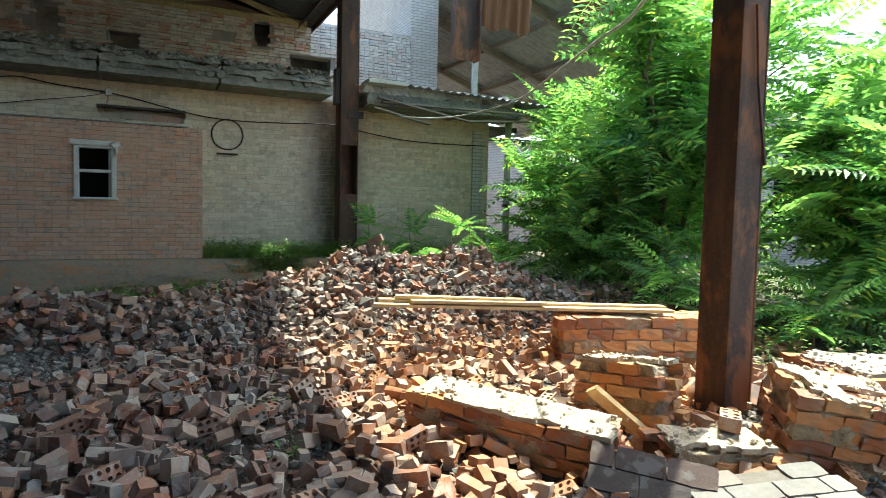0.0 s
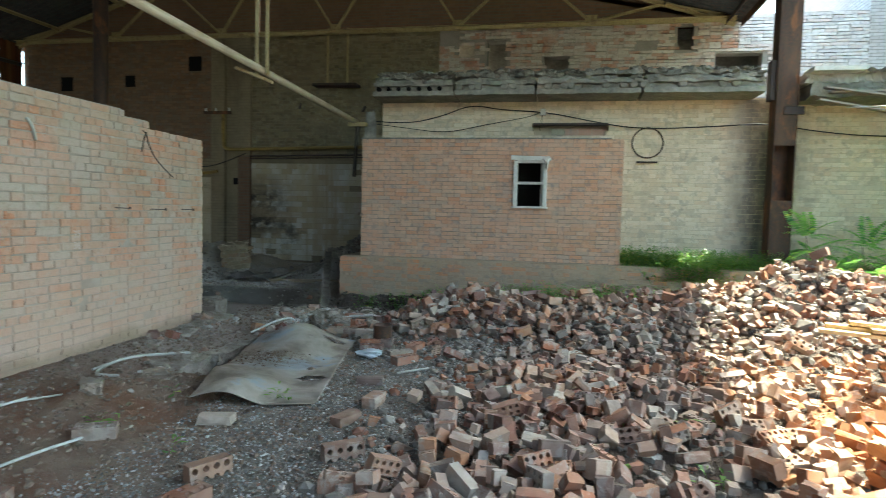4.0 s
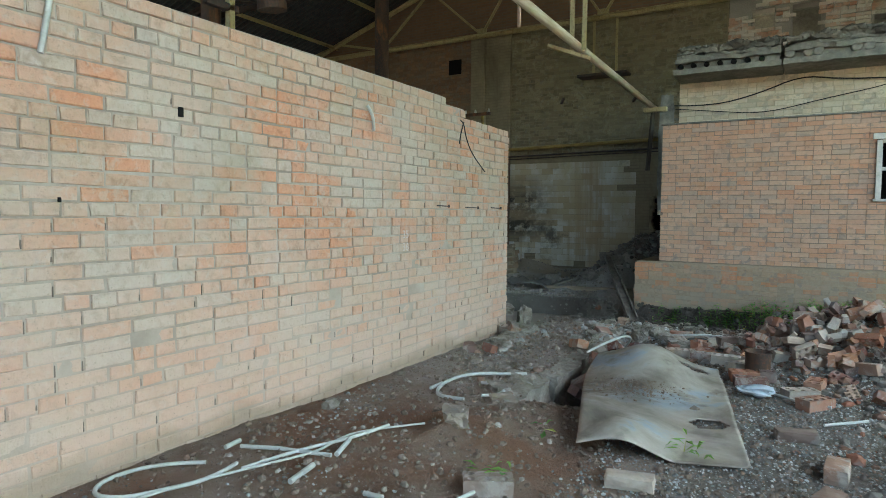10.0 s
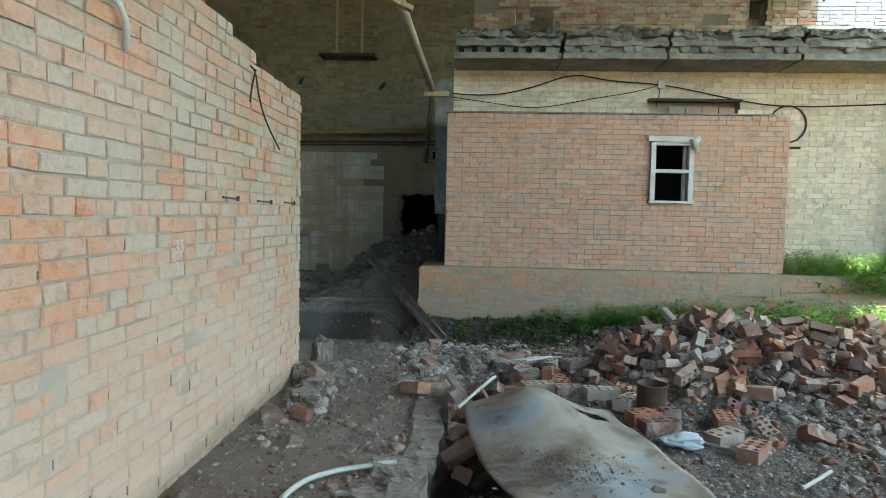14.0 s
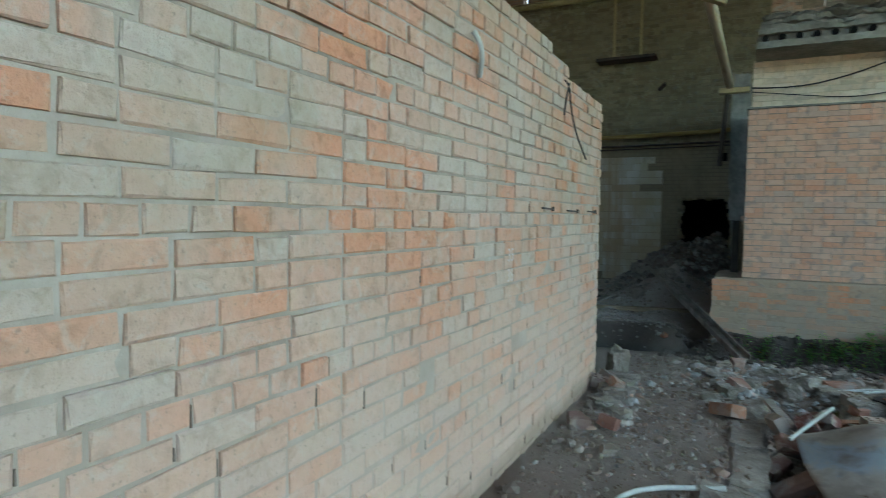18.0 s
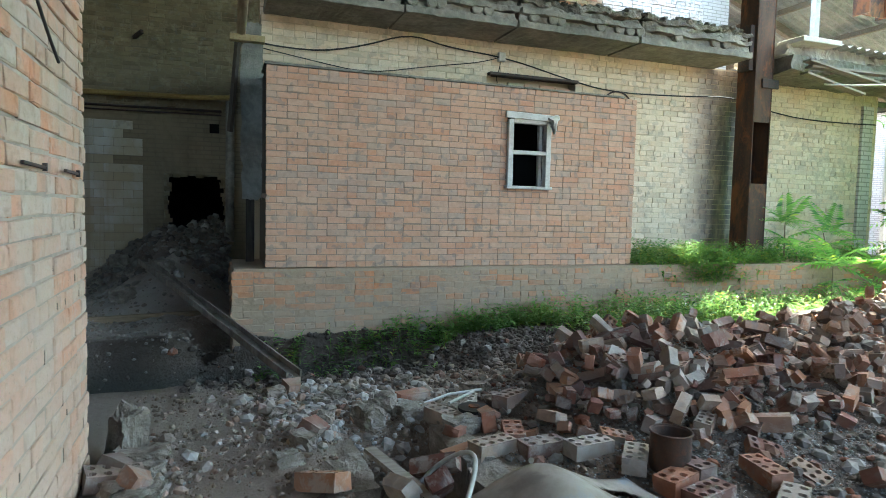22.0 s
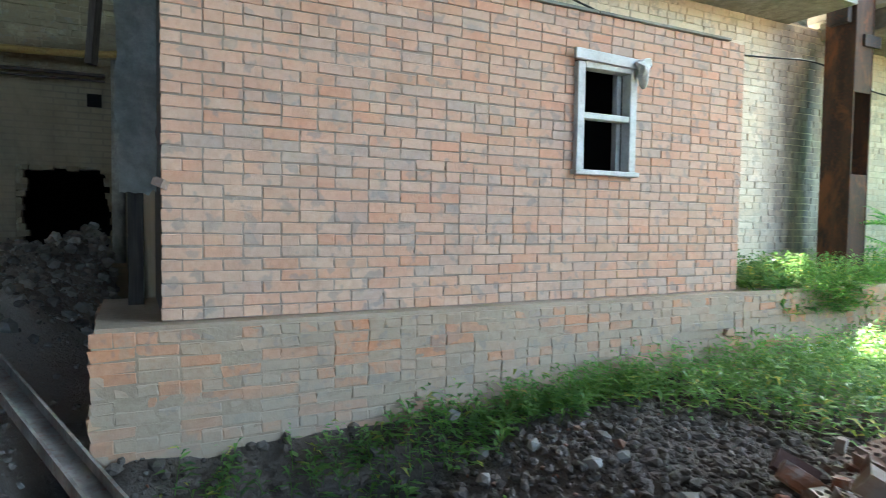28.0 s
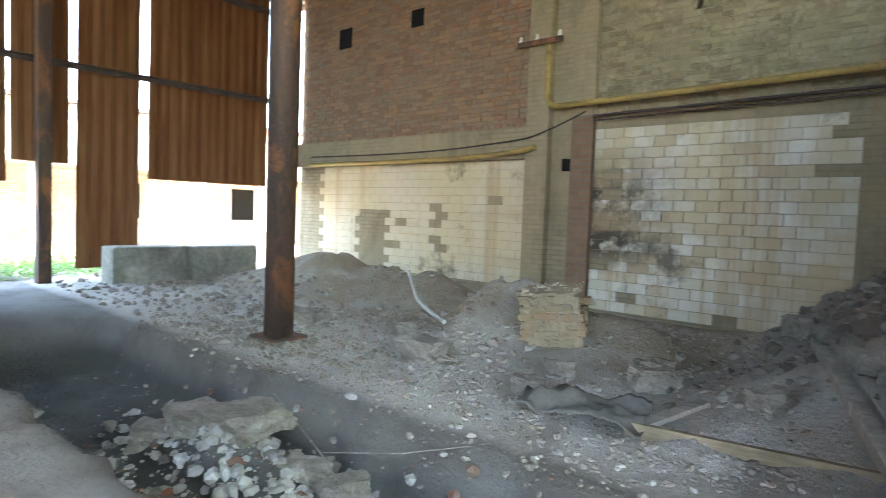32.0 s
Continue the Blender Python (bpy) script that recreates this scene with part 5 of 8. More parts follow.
scatter_stones("brick_crumbs", 33, 26000, near_rubble, (0.012, 0.1), CRUMB_MAT, "crumbs of brick and mortar between the bricks")
scatter_stones("mortar_lumps", 34, 1500, east_heap, (0.05, 0.2), CRUMB_MAT, "lumps of old mortar and broken brick on the heap")
def gravel(r):
    x, y = r.uniform(-5.1, -1.0), r.uniform(2.4, 10.2)
    return (x, y) if noise.noise((x * 1.3, y * 1.3, 7.7)) + 0.9 * smooth(x, -3.4, -2.2) * smooth(y, 3.5, 5.0) > r.uniform(0.05, 0.65) else None


CLOD = rough_mat("earth_clods", [(0.085, 0.058, 0.041), (0.155, 0.113, 0.082), (0.235, 0.19, 0.147)], 6, 40, 0.8)
CLOD_DARK = rough_mat("damp_clods", [(0.042, 0.033, 0.026), (0.085, 0.068, 0.054), (0.15, 0.124, 0.1)], 6, 40, 0.8)
GRAVEL = brick_mat("gravel", True, [(0.30, 0.30, 0.285), (0.19, 0.185, 0.175), (0.38, 0.38, 0.36), (0.11, 0.105, 0.095), (0.22, 0.15, 0.11), (0.15, 0.145, 0.135)], (0.24, 0.23, 0.21), 0.25)
scatter_stones("earth_clods", 45, 9000, lambda r: (r.uniform(-5.1, -2.0), r.uniform(2.6, 10.2)), (0.006, 0.05), CLOD, "clods of trodden earth")
scatter_stones("gravel_patch", 51, 22000, lambda r: (r.uniform(-3.1, -0.9), r.uniform(3.2, 8.6)), (0.007, 0.022), GRAVEL, "grey crushed gravel beside the steel sheet")
scatter_stones("grit", 35, 22000, gravel, (0.006, 0.028), GRAVEL, "grit and small chips on the earth floor")
scatter_stones("wall_foot_stones", 36, 420, lambda r: (-5.08 + abs(r.normal(0, 0.2)), 9.1 - abs(r.normal(0, 0.9))), (0.01, 0.085), DUST_STONE, "broken mortar along the foot of the partition")
scatter_stones("ditch_edge_stones", 37, 1700, lambda r: (r.uniform(-4.3, -1.8), r.normal(9.75, 0.3)), (0.01, 0.1), DUST_STONE, "pale mortar lumps along the lip of the ditch")
scatter_stones("yard_stones", 52, 900, lambda r: (r.uniform(-1.6, 2.4), r.uniform(10.2, 11.9)), (0.01, 0.06), DUST_STONE, "small pale stones on the bank")
scatter_stones("bank_clods", 46, 11000, lambda r: (r.uniform(-4.8, -0.2), r.uniform(10.2, 12.05)), (0.01, 0.085), CLOD_DARK, "clods and roots on the bank of the ditch")
scatter_stones("path_stones", 47, 2600, lambda r: (r.uniform(-5.05, -3.3), r.uniform(4.3, 10.2)), (0.005, 0.045), DUST_STONE, "small stones on the trodden path")
MORTAR_BITS = brick_mat("mortar_bits", True, [(0.36, 0.34, 0.31), (0.28, 0.26, 0.23), (0.43, 0.41, 0.38), (0.24, 0.19, 0.155), (0.33, 0.22, 0.16), (0.3, 0.28, 0.25)], (0.3, 0.27, 0.23), 0.4)
scatter_stones("mortar_debris", 54, 1300, lambda r: (r.normal(-3.9, 0.28), r.normal(9.5, 0.3)), (0.012, 0.1), MORTAR_BITS, "pale crumbled mortar spread beside the path")
scatter_stones("foot_debris", 55, 260, lambda r: (-5.05 + abs(r.normal(0, 0.16)), r.normal(8.55, 0.35)), (0.012, 0.09), MORTAR_BITS, "pale crumbled mortar at the foot of the partition")
scatter_stones("trench_stones", 48, 420, lambda r: (r.normal(-3.6, 0.45), r.uniform(6.6, 10.0)), (0.02, 0.11), DUST_STONE, "broken mortar round the end of the trench")
PIT_STONE = brick_mat("pit_stones", True, [(0.37, 0.345, 0.31), (0.32, 0.295, 0.265), (0.42, 0.395, 0.36), (0.27, 0.24, 0.205)], (0.35, 0.32, 0.28), 0.5)
scatter_stones("pit_stones", 49, 900, lambda r: (r.normal(-8.6, 0.75), r.normal(11.35, 0.22)), (0.012, 0.13), PIT_STONE, "pale lumps of plaster on the ridge in the pit")
RIM_STONE = brick_mat("rim_stones", True, [(0.27, 0.24, 0.205), (0.23, 0.2, 0.165), (0.31, 0.28, 0.24), (0.2, 0.165, 0.13), (0.24, 0.19, 0.15)], (0.26, 0.225, 0.185), 0.5)
scatter_stones("hall_far_stones", 56, 2200, lambda r: (r.uniform(-16.5, -8.0), r.uniform(12.3, 15.0)), (0.015, 0.13), RIM_STONE, "broken mortar strewn over the far floor of the hall")
scatter_stones("hall_stones", 38, 4200, lambda r: (r.uniform(-12, -4.5), r.uniform(12.0, 17.2)), (0.008, 0.07), RIM_STONE, "pale stones and mortar lumps on the hall floor")
scatter_stones("pit_rim_stones", 53, 3000, lambda r: (r.uniform(-12.0, -4.8), r.normal(12.6, 0.5)), (0.008, 0.06), RIM_STONE, "pale lumps of plaster and concrete along the rim of the pit")
scatter_stones("door_heap_stones", 39, 2600, lambda r: (r.normal(-5.1, 0.6), r.normal(15.8, 0.9)), (0.015, 0.15), HEAP_STONE, "heap of stones below the dark doorway")
scatter_stones("ditch_stones", 40, 1300, lambda r: (r.uniform(-10, -1.8), r.uniform(10.4, 12.0)), (0.02, 0.12), CRUMB_MAT, "stones and clods in the ditch")


def loose_brick(x, y, yaw, kind=0, tilt=0, label="", lift=0.035, roll=0):
    ob = new("brick", KINDS[kind])
    ob.matrix_basis = pose(x, y, ground_z(x, y) + lift, tilt, roll, yaw)
    return tagged(ob, label or "single red brick lying on the earth floor", "brick", "scattered bricks")


for x, y, yaw, k, tilt in ((-3.15, 8.6, 15, 0, 0), (-2.95, 8.75, 70, 1, 0), (-3.2, 8.95, 40, 2, 10), (-2.7, 8.35, 5, 0, 0), (-2.55, 8.15, 50, 0, 0), (-2.35, 8.0, 100, 1, 0), (-2.45, 7.75, 15, 0, 0), (-3.0, 9.35, 60, 0, 0), (-2.75, 9.2, 30, 0, 0), (-2.1, 7.6, 35, 1, 0), (-2.0, 7.85, 80, 0, 0), (-3.3, 9.6, 10, 2, 0), (-3.23, 4.0, 20, 1, 90), (-2.39, 4.6, 60, 0, 88), (-2.81, 5.38, 10, 2, 0), (-3.4, 4.95, 30, 1, 0), (-1.75, 5.0, 40, 0, 90), (-1.6, 4.6, 10, 1, 0), (-1.95, 5.6, 70, 2, 0), (-1.55, 4.2, 25, 5, 0), (-2.3, 4.25, 70, 1, 0), (-2.1, 6.6, 15, 2, 0), (-2.0, 7.4, 50, 0, 0), (-1.9, 6.1, 85, 3, 0), (-2.5, 7.9, 20, 1, 0), (-3.05, 9.1, 30, 0, 0), (-2.5, 9.0, 75, 2, 0), (-2.9, 8.5, 5, 1, 0)):
    loose_brick(x, y, yaw, k, tilt)


# ---- fallen masonry ----
# Old mortar of the caps, lightened to add sun on the block tops.
MORTAR_PALE = rough_mat("pale_mortar", [(0.30, 0.22, 0.14), (0.46, 0.37, 0.26), (0.6, 0.52, 0.4)], 7, 40, 1.0, deep=0.02)
MORTAR_WARM = rough_mat("warm_mortar", [(0.24, 0.16, 0.09), (0.40, 0.30, 0.19), (0.52, 0.42, 0.29)], 7, 40, 1.0, deep=0.03)


def masonry(size, m, label, courses=4, seed=0, material=None, gap=0.016, ragged=0.35, along=0.25, cap=0.0, mortar=None, wear=1.0, name="masonry_block", category="masonry", group="fallen masonry blocks"):
    """A lump of fallen brickwork: crumbling mortar with rough bricks showing; size along, across, up; cap: how much of the top a bed of mortar covers."""
    r = hashed(seed)
    lx, ly, lz = size
    t = thing(name, (0, 0, 0), label, category, group)
    t.matrix_basis = m
    bm = bmesh.new()
    cube(bm, -lx / 2 + 0.035, lx / 2 - 0.035, -ly / 2 + 0.03, ly / 2 - 0.03, 0.02, lz - 0.02)
    bmesh.ops.subdivide_edges(bm, edges=bm.edges[:], cuts=14, use_grid_fill=True)
    o = Vector((seed * 3.7, 0, 0))
    for v in bm.verts:
        v.co += (noise.noise_vector(v.co * 6 + o) * 0.035 + noise.noise_vector(v.co * 19 + o) * 0.022) * (1.0 if lz > 0.25 else 0.25)
    part("mortar_core", bm, mortar or MORTAR_WARM, t, "crumbling mortar")
    h = lz / courses
    n = max(1, round(lx / (along + gap)))
    rows = max(1, round(ly / 0.132))
    for c in range(courses):
        for i in range(-1, n):
            for j in range(rows):
                inside = 0 < j < rows - 1 and 0 < c < courses - 1 and 0 < i < n - 1
                edge = i in (-1, n - 1)
                if inside or r.random() < (ragged if edge else 0.15 + 0.12 * (c == courses - 1)):
                    continue
                x0 = -lx / 2 + (i + (0.5 if (c + j) % 2 else 1.0)) * (along + gap)
                x1 = min(x0 + along, lx / 2 + (0.07 * r.random() if edge else 0))
                x0 = max(x0, -lx / 2 - 0.07 * r.random())
                if x1 - x0 < 0.06:
                    continue
                y0 = -ly / 2 + j * ly / rows
                bm = bmesh.new()
                cube(bm, x0, x1, y0 + gap / 2, y0 + ly / rows - gap / 2, c * h + gap / 2, (c + 1) * h - gap / 2)
                bmesh.ops.subdivide_edges(bm, edges=bm.edges[:], cuts=3, use_grid_fill=True)
                mid = Vector(((x0 + x1) / 2, y0 + ly / rows / 2, (c + 0.5) * h))
                half = Vector(((x1 - x0) / 2, ly / rows / 2, h / 2))
                sink = Vector((0, (-1 if j else 1) * max(0.0, r.normal(0, 0.012)), -max(0.0, r.normal(0, 0.008))))
                for v in bm.verts:
                    q = v.co - mid
                    corner = sum(abs(q[k]) / half[k] > 0.9 for k in range(3))
                    if corner > 1:
                        v.co -= Vector([0.009 * wear * (1 if q[k] > 0 else -1) * (abs(q[k]) / half[k] > 0.9) for k in range(3)])
                    v.co += sink * wear + (noise.noise_vector(v.co * 11 + o) * 0.013 + noise.noise_vector(v.co * 37 + o) * 0.011) * wear
                part("brick", bm, material or BRICK_ORANGE, t)
    if cap:
        bm = bmesh.new()
        bmesh.ops.create_grid(bm, x_segments=int(lx / 0.03), y_segments=int(ly / 0.03), size=0.5)
        gone = []
        for v in bm.verts:
            u = Vector((v.co.x * lx * 0.98, v.co.y * ly * 0.96, 0))
            edge = max(abs(v.co.x), abs(v.co.y)) * 2
            if noise.noise(u * 5 + o) > cap + 0.25 - 0.5 * smooth(edge, 0.75, 1.0):
                gone.append(v)
            v.co = Vector((u.x, u.y, lz + 0.012 + 0.022 * noise.noise(u * 6 + o) + 0.009 * noise.noise(u * 23 + o) + 0.006 * noise.noise(u * 60 + o)))
        bmesh.ops.delete(bm, geom=gone, context="VERTS")
        bmesh.ops.solidify(bm, geom=bm.faces[:], thickness=0.03)
        part("mortar_bed", bm, mortar or MORTAR_PALE, t, "pale bed of old mortar")
        bits = Soup()
        for _ in range(int(70 * lx * ly / 0.4)):
            v, f = STONE_DATA[int(r.integers(0, 6))]
            q = np.array(pose(r.uniform(-0.5, 0.5) * lx, r.uniform(-0.5, 0.5) * ly, lz + 0.02, r.uniform(-40, 40), r.uniform(-40, 40), r.uniform(0, 360)))
            bits.add((v * r.uniform(0.08, 0.6) ** 1.5) @ q[:3, :3].T + q[:3, 3], f)
        tagged(finish("rubble", bits.mesh("rubble"), MORTAR_PALE, t), "crumbs of brick and mortar", kind="stuff")
    return t


# Paving colours halved so the tilted slab looks shaded.
PAVING_SHADED = brick_mat("brick_paving_shaded", False, [(0.055, 0.038, 0.033), (0.075, 0.05, 0.042), (0.045, 0.036, 0.033), (0.085, 0.058, 0.047)], (0.10, 0.088, 0.08), 0.3)
BRICK_DEEP = brick_mat("brick_deep_red", False, [(0.40, 0.16, 0.06), (0.31, 0.115, 0.05), (0.46, 0.2, 0.075), (0.50, 0.25, 0.1), (0.26, 0.095, 0.05)], (0.46, 0.32, 0.19), 0.3)
masonry((1.7, 0.40, 0.46), pose(4.02, 6.22, 0.12, 2, 1, -13), "long slab of fallen brickwork propped on rubble behind the column", 4, 1)
masonry((0.68, 0.36, 0.5), pose(2.72, 4.84, 0.02, 4, 6, 108), "leaning lump of orange brickwork on the rubble", 6, 2, ragged=0.3, cap=0.12)
masonry((1.32, 0.38, 0.34), pose(1.68, 4.71, 0.02, 3, 3, -55), "fallen slab of brickwork with a mortar top lightened for sun", 4, 3, BRICK_DEEP, ragged=0.6, cap=0.4)
masonry((0.6, 0.46, 0.16), pose(1.96, 3.86, 0.03, 33, 6, -43), "tilted slab of brick paving, coloured dark as if in shade", 2, 4, PAVING_SHADED, ragged=0.2, gap=0.012, mortar=MORTAR_DARK, wear=0.3)
masonry((0.64, 0.36, 0.26), pose(2.6, 4.0, 0.0, 2, 2, -20), "dark lump of fallen brickwork with crumbs on top", 4, 5, BRICK_DEEP, ragged=0.6, cap=0.2)
masonry((0.74, 0.46, 0.19), pose(2.5, 3.5, 0.0, 5, -4, -18), "flat slab of grey brick paving, darkened as if in shade", 3, 6, BRICK_GREY_SHADED, ragged=0.15, gap=0.012, mortar=MORTAR_DARK, wear=0.3)
masonry((0.62, 0.5, 0.55), pose(3.36, 3.88, 0.02, 10, 8, -30), "upright block of fallen brickwork with exposed orange bricks", 6, 7, BRICK_DEEP, cap=0.1)
masonry((0.95, 0.7, 0.5), pose(4.15, 4.0, 0.06, 3, 3, -24), "dark red block of fallen brickwork with a grey top", 6, 8, BRICK_DEEP, ragged=0.15, cap=0.15, mortar=CONCRETE)
loose = new("brick", KINDS[1])
loose.matrix_basis = pose(2.80, 4.04, 0.325, 4, 3, 40)
tagged(loose, "perforated brick resting on a fallen block", "brick", "scattered bricks")

# ---- timber in the rubble ----
PLANK_YELLOW = wood_mat("fresh_plank", (0.42, 0.28, 0.12), (0.6, 0.44, 0.22))
PLANK_GREY = wood_mat("weathered_plank", (0.16, 0.13, 0.10), (0.3, 0.26, 0.21))
planks = thing("plank_stack", (0, 0, 0), "few long yellow planks lying loosely across the heap", "planks")
for k, (a, b, w) in enumerate((((1.52, 6.95, 0.67), (4.36, 6.06, 0.61), 0.13), ((1.6, 7.04, 0.70), (4.39, 6.2, 0.63), 0.12), ((1.85, 6.84, 0.705), (3.1, 6.46, 0.68), 0.12), ((1.75, 6.98, 0.735), (2.95, 6.58, 0.705), 0.1))):
    bm = bmesh.new()
    bar(bm, a, b, w, 0.028)
    part("plank", bm, PLANK_YELLOW, planks)
bm = bmesh.new()
bar(bm, (2.13, 4.52, 0.46), (2.52, 4.28, 0.09), 0.12, 0.03, (0.5, 0.5, 1))
tagged(part("board", bm, PLANK_YELLOW), "short sunlit board leaning on a fallen block", "board")
# Dark wood, coloured darker still so the sunlit beam looks shaded.
bm = bmesh.new()
bar(bm, (0.1, 10.28, 0.22), (3.6, 10.28, 0.62), 0.11, 0.1)
tagged(part("timber_beam", bm, wood_mat("shaded_dark_timber", (0.022, 0.016, 0.012), (0.05, 0.038, 0.028))), "long dark timber beam along the edge of the heap, darkened further for shade", "beam")
# ---- window of the room ----
PAINT_OLD = rough_mat("old_white_paint", [(0.34, 0.31, 0.26), (0.54, 0.51, 0.45), (0.66, 0.63, 0.56)], 6, 40, 0.4)
win = tagged(new("window_1"), "small white-painted wooden window with peeling paint and no glass", "window", kind="structure")
win.location = (-1.11, 12.2, 1.63)
for name, span in (("window_frame", (-0.28, -0.215, -0.045, 0.05, 0.03, 0.80)), ("window_frame", (0.215, 0.28, -0.045, 0.05, 0.03, 0.80)), ("window_frame", (-0.214, 0.214, -0.045, 0.05, 0.76, 0.83)), ("window_sill", (-0.30, 0.30, -0.07, 0.06, -0.005, 0.03)), ("transom", (-0.214, 0.214, -0.038, 0.04, 0.40, 0.445))):
    box_part(name, span, PAINT_OLD, win, bevel=0.004)
box_part("head_board", (-0.35, 0.30, -0.075, -0.046, 0.80, 0.875), PAINT_OLD, win, "warped white head board", bevel=0.004, m=pose(0, 0, 0, 0, 1.5, 0))
box_part("reveal", (0.17, 0.212, 0.052, 0.11, 0.03, 0.8), CONCRETE_PALE, win)
rag = bmesh.new()
bmesh.ops.create_icosphere(rag, subdivisions=3, radius=0.05)
for v in rag.verts:
    v.co.x *= 1.6
    v.co += noise.noise_vector(v.co * 18) * 0.035
    if v.co.z < 0:
        v.co.z *= 2.6
        v.co.x *= 0.5
bmesh.ops.translate(rag, verts=rag.verts[:], vec=(-0.84, 12.10, 2.44))
tagged(part("rag", rag, PAINT_OLD, smooth=True), "pale rag stuffed at the corner of the window head", "rag")

# Added board, coloured near black so the room looks unlit through the window.
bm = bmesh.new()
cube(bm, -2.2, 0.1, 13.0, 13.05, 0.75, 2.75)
tagged(part("wall_shade_board", bm, Shade("shade_board", 0.9).done((0.018, 0.016, 0.014))), "near-black board added inside the lean-to room in place of its shade", "wall", kind="structure")

# ---- cables and fittings on the lime-washed wall ----
CABLE = Shade("black_cable", 0.6).done((0.02, 0.018, 0.016))
CABLE_PALE = rough_mat("pale_hose", [(0.26, 0.255, 0.22), (0.40, 0.39, 0.345), (0.52, 0.52, 0.47)], 5, 40, 0.2, 0.55)


def cable(name, points, radius, material, label, category="cable", group=""):
    return tagged(tube(name, points, radius, material), label, category, group)


cable("cable", [(-4.2, 13.2, 3.25), (-3.6, 13.28, 3.2), (-2.9, 13.28, 3.34), (-2.3, 13.2, 3.56), (-1.8, 13.28, 3.46), (-0.9, 13.3, 3.42), (0.0, 13.28, 3.22), (0.75, 13.3, 3.1), (2.0, 13.28, 3.14), (2.85, 13.1, 3.18), (3.6, 13.25, 3.05), (4.8, 13.3, 2.95), (6.2, 13.3, 3.0)], 0.010, CABLE, "black cable sagging along the lime-washed wall", group="wall cables")
cable("cable", [(-4.2, 13.2, 3.2), (-3.5, 13.3, 3.12), (-2.8, 13.3, 3.03), (-2.0, 13.3, 3.2), (-1.2, 13.3, 3.33), (-1.0, 13.31, 3.42)], 0.0065, CABLE, "thin black cable sagging along the lime-washed wall", group="wall cables")
cable("cable", [(-1.0, 13.31, 3.42), (-0.98, 13.32, 3.3), (-1.05, 13.32, 3.15), (-1.02, 13.33, 3.08)], 0.006, CABLE, "thin cable dropping from a junction box", group="wall cables")
junction = thing("junction_box", (-0.98, 13.33, 3.42), "small grey junction box on the wall", "junction box")
box_part("body", (-0.05, 0.05, -0.05, 0.0, -0.06, 0.06), CONCRETE_PALE, junction)
box_part("lid", (-0.045, 0.045, -0.058, -0.0505, -0.055, 0.055), PAINT_OLD, junction)
ring = [(0.9 + 0.27 * math.cos(a), 13.33, 2.86 + 0.27 * math.sin(a)) for a in np.linspace(0, 2 * math.pi, 25)[:-1]]
tagged(tube("iron_ring", ring, 0.012, STEEL_DARK, cyclic=True), "large rusty iron ring fixed on the wall", "ring")
tagged(box_part("iron_bar", (0.72, 1.08, 13.28, 13.34, 2.50, 2.525), STEEL_DARK), "short flat iron bar below the ring", "bar")
tagged(box_part("lintel", (-1.16, 0.2, 13.26, 13.4, 3.17, 3.21), STEEL_DARK), "dark steel lintel over the bricked-up slot", "lintel")
slot = brick_mat("slot_bricks", True, RED, dusty=0.3)
soup = Soup()
r = hashed(41)
for k in range(4):
    v, f = facing_brick(0.23, 0.11, rng=r)
    soup.add(v + (-0.7 + 0.245 * k, 13.41, 3.06 + r.normal(0, 0.006)), f)
tagged(finish("slot_bricks", soup.mesh("slot_bricks"), slot, beige), kind="stuff")

# ---- canopy east of the column ----
canopy = thing("canopy", (0, 0, 0), "collapsing concrete canopy with corrugated sheet and hanging lath", "canopy")
bm = slab(3.25, 6.6, 12.45, 13.36, 3.50, 3.72, rough=0.03, seed=3)
part("slab", bm, CONCRETE, canopy)
part("top_rubble", slab(3.2, 6.4, 12.5, 13.5, 3.725, 3.9, rough=0.06, seed=5), CONCRETE_PALE, canopy)
soup = Soup()
xs = np.arange(3.6, 7.2, 0.03)
v = [(x, y, 4.02 - 0.10 * (13.6 - y) + 0.02 * math.sin(x * 2 * math.pi / 0.18) - 0.03 * (x - 3.6) + d) for d in (0, 0.006) for y in (12.25, 13.0, 13.9) for x in xs]
n = len(xs)
soup.add(v, [(o + i * n + j, o + i * n + j + 1, o + (i + 1) * n + j + 1, o + (i + 1) * n + j) for o in (0, 3 * n) for i in range(2) for j in range(n - 1)])
finish("corrugated_sheet", soup.mesh("corrugated_sheet"), ROOF_PALE, canopy)
for a, b in (((3.4, 12.35, 3.62), (5.2, 12.25, 3.32)), ((5.2, 12.25, 3.32), (6.9, 12.3, 3.45)), ((3.5, 12.4, 3.55), (6.7, 12.2, 3.55)), ((3.3, 12.3, 3.42), (4.4, 12.25, 3.2))):
    bm = bmesh.new()
    bar(bm, a, b, 0.14, 0.03)
    part("lath", bm, PLANK_GREY, canopy)
box_part("bent_tray", (3.2, 3.95, 12.25, 12.7, 3.86, 3.93), PAINT_OLD, canopy, "pale bent metal tray", m=pose(0, 0, 0, 0, 0, 0))
cable("cable", [(3.7, 12.3, 3.3), (4.4, 11.8, 3.2), (4.6, 9.5, 3.2), (4.2, 8.0, 3.3), (3.5, 6.2, 3.25), (2.9, 5.0, 3.05), (2.0, 3.0, 3.6)], 0.014, CABLE_PALE, "pale cable strung from the canopy across the yard")
pole = thing("downpipe", (6.55, 12.95, 0.5), "pale grey downpipe standing at the wall's corner", "pipe")
bm = bmesh.new()
cylinder(bm, (0, 0, 0), (0, 0, 3.2), 0.07, n=14)
part("pipe", bm, PAINT_OLD, pole, smooth=True)
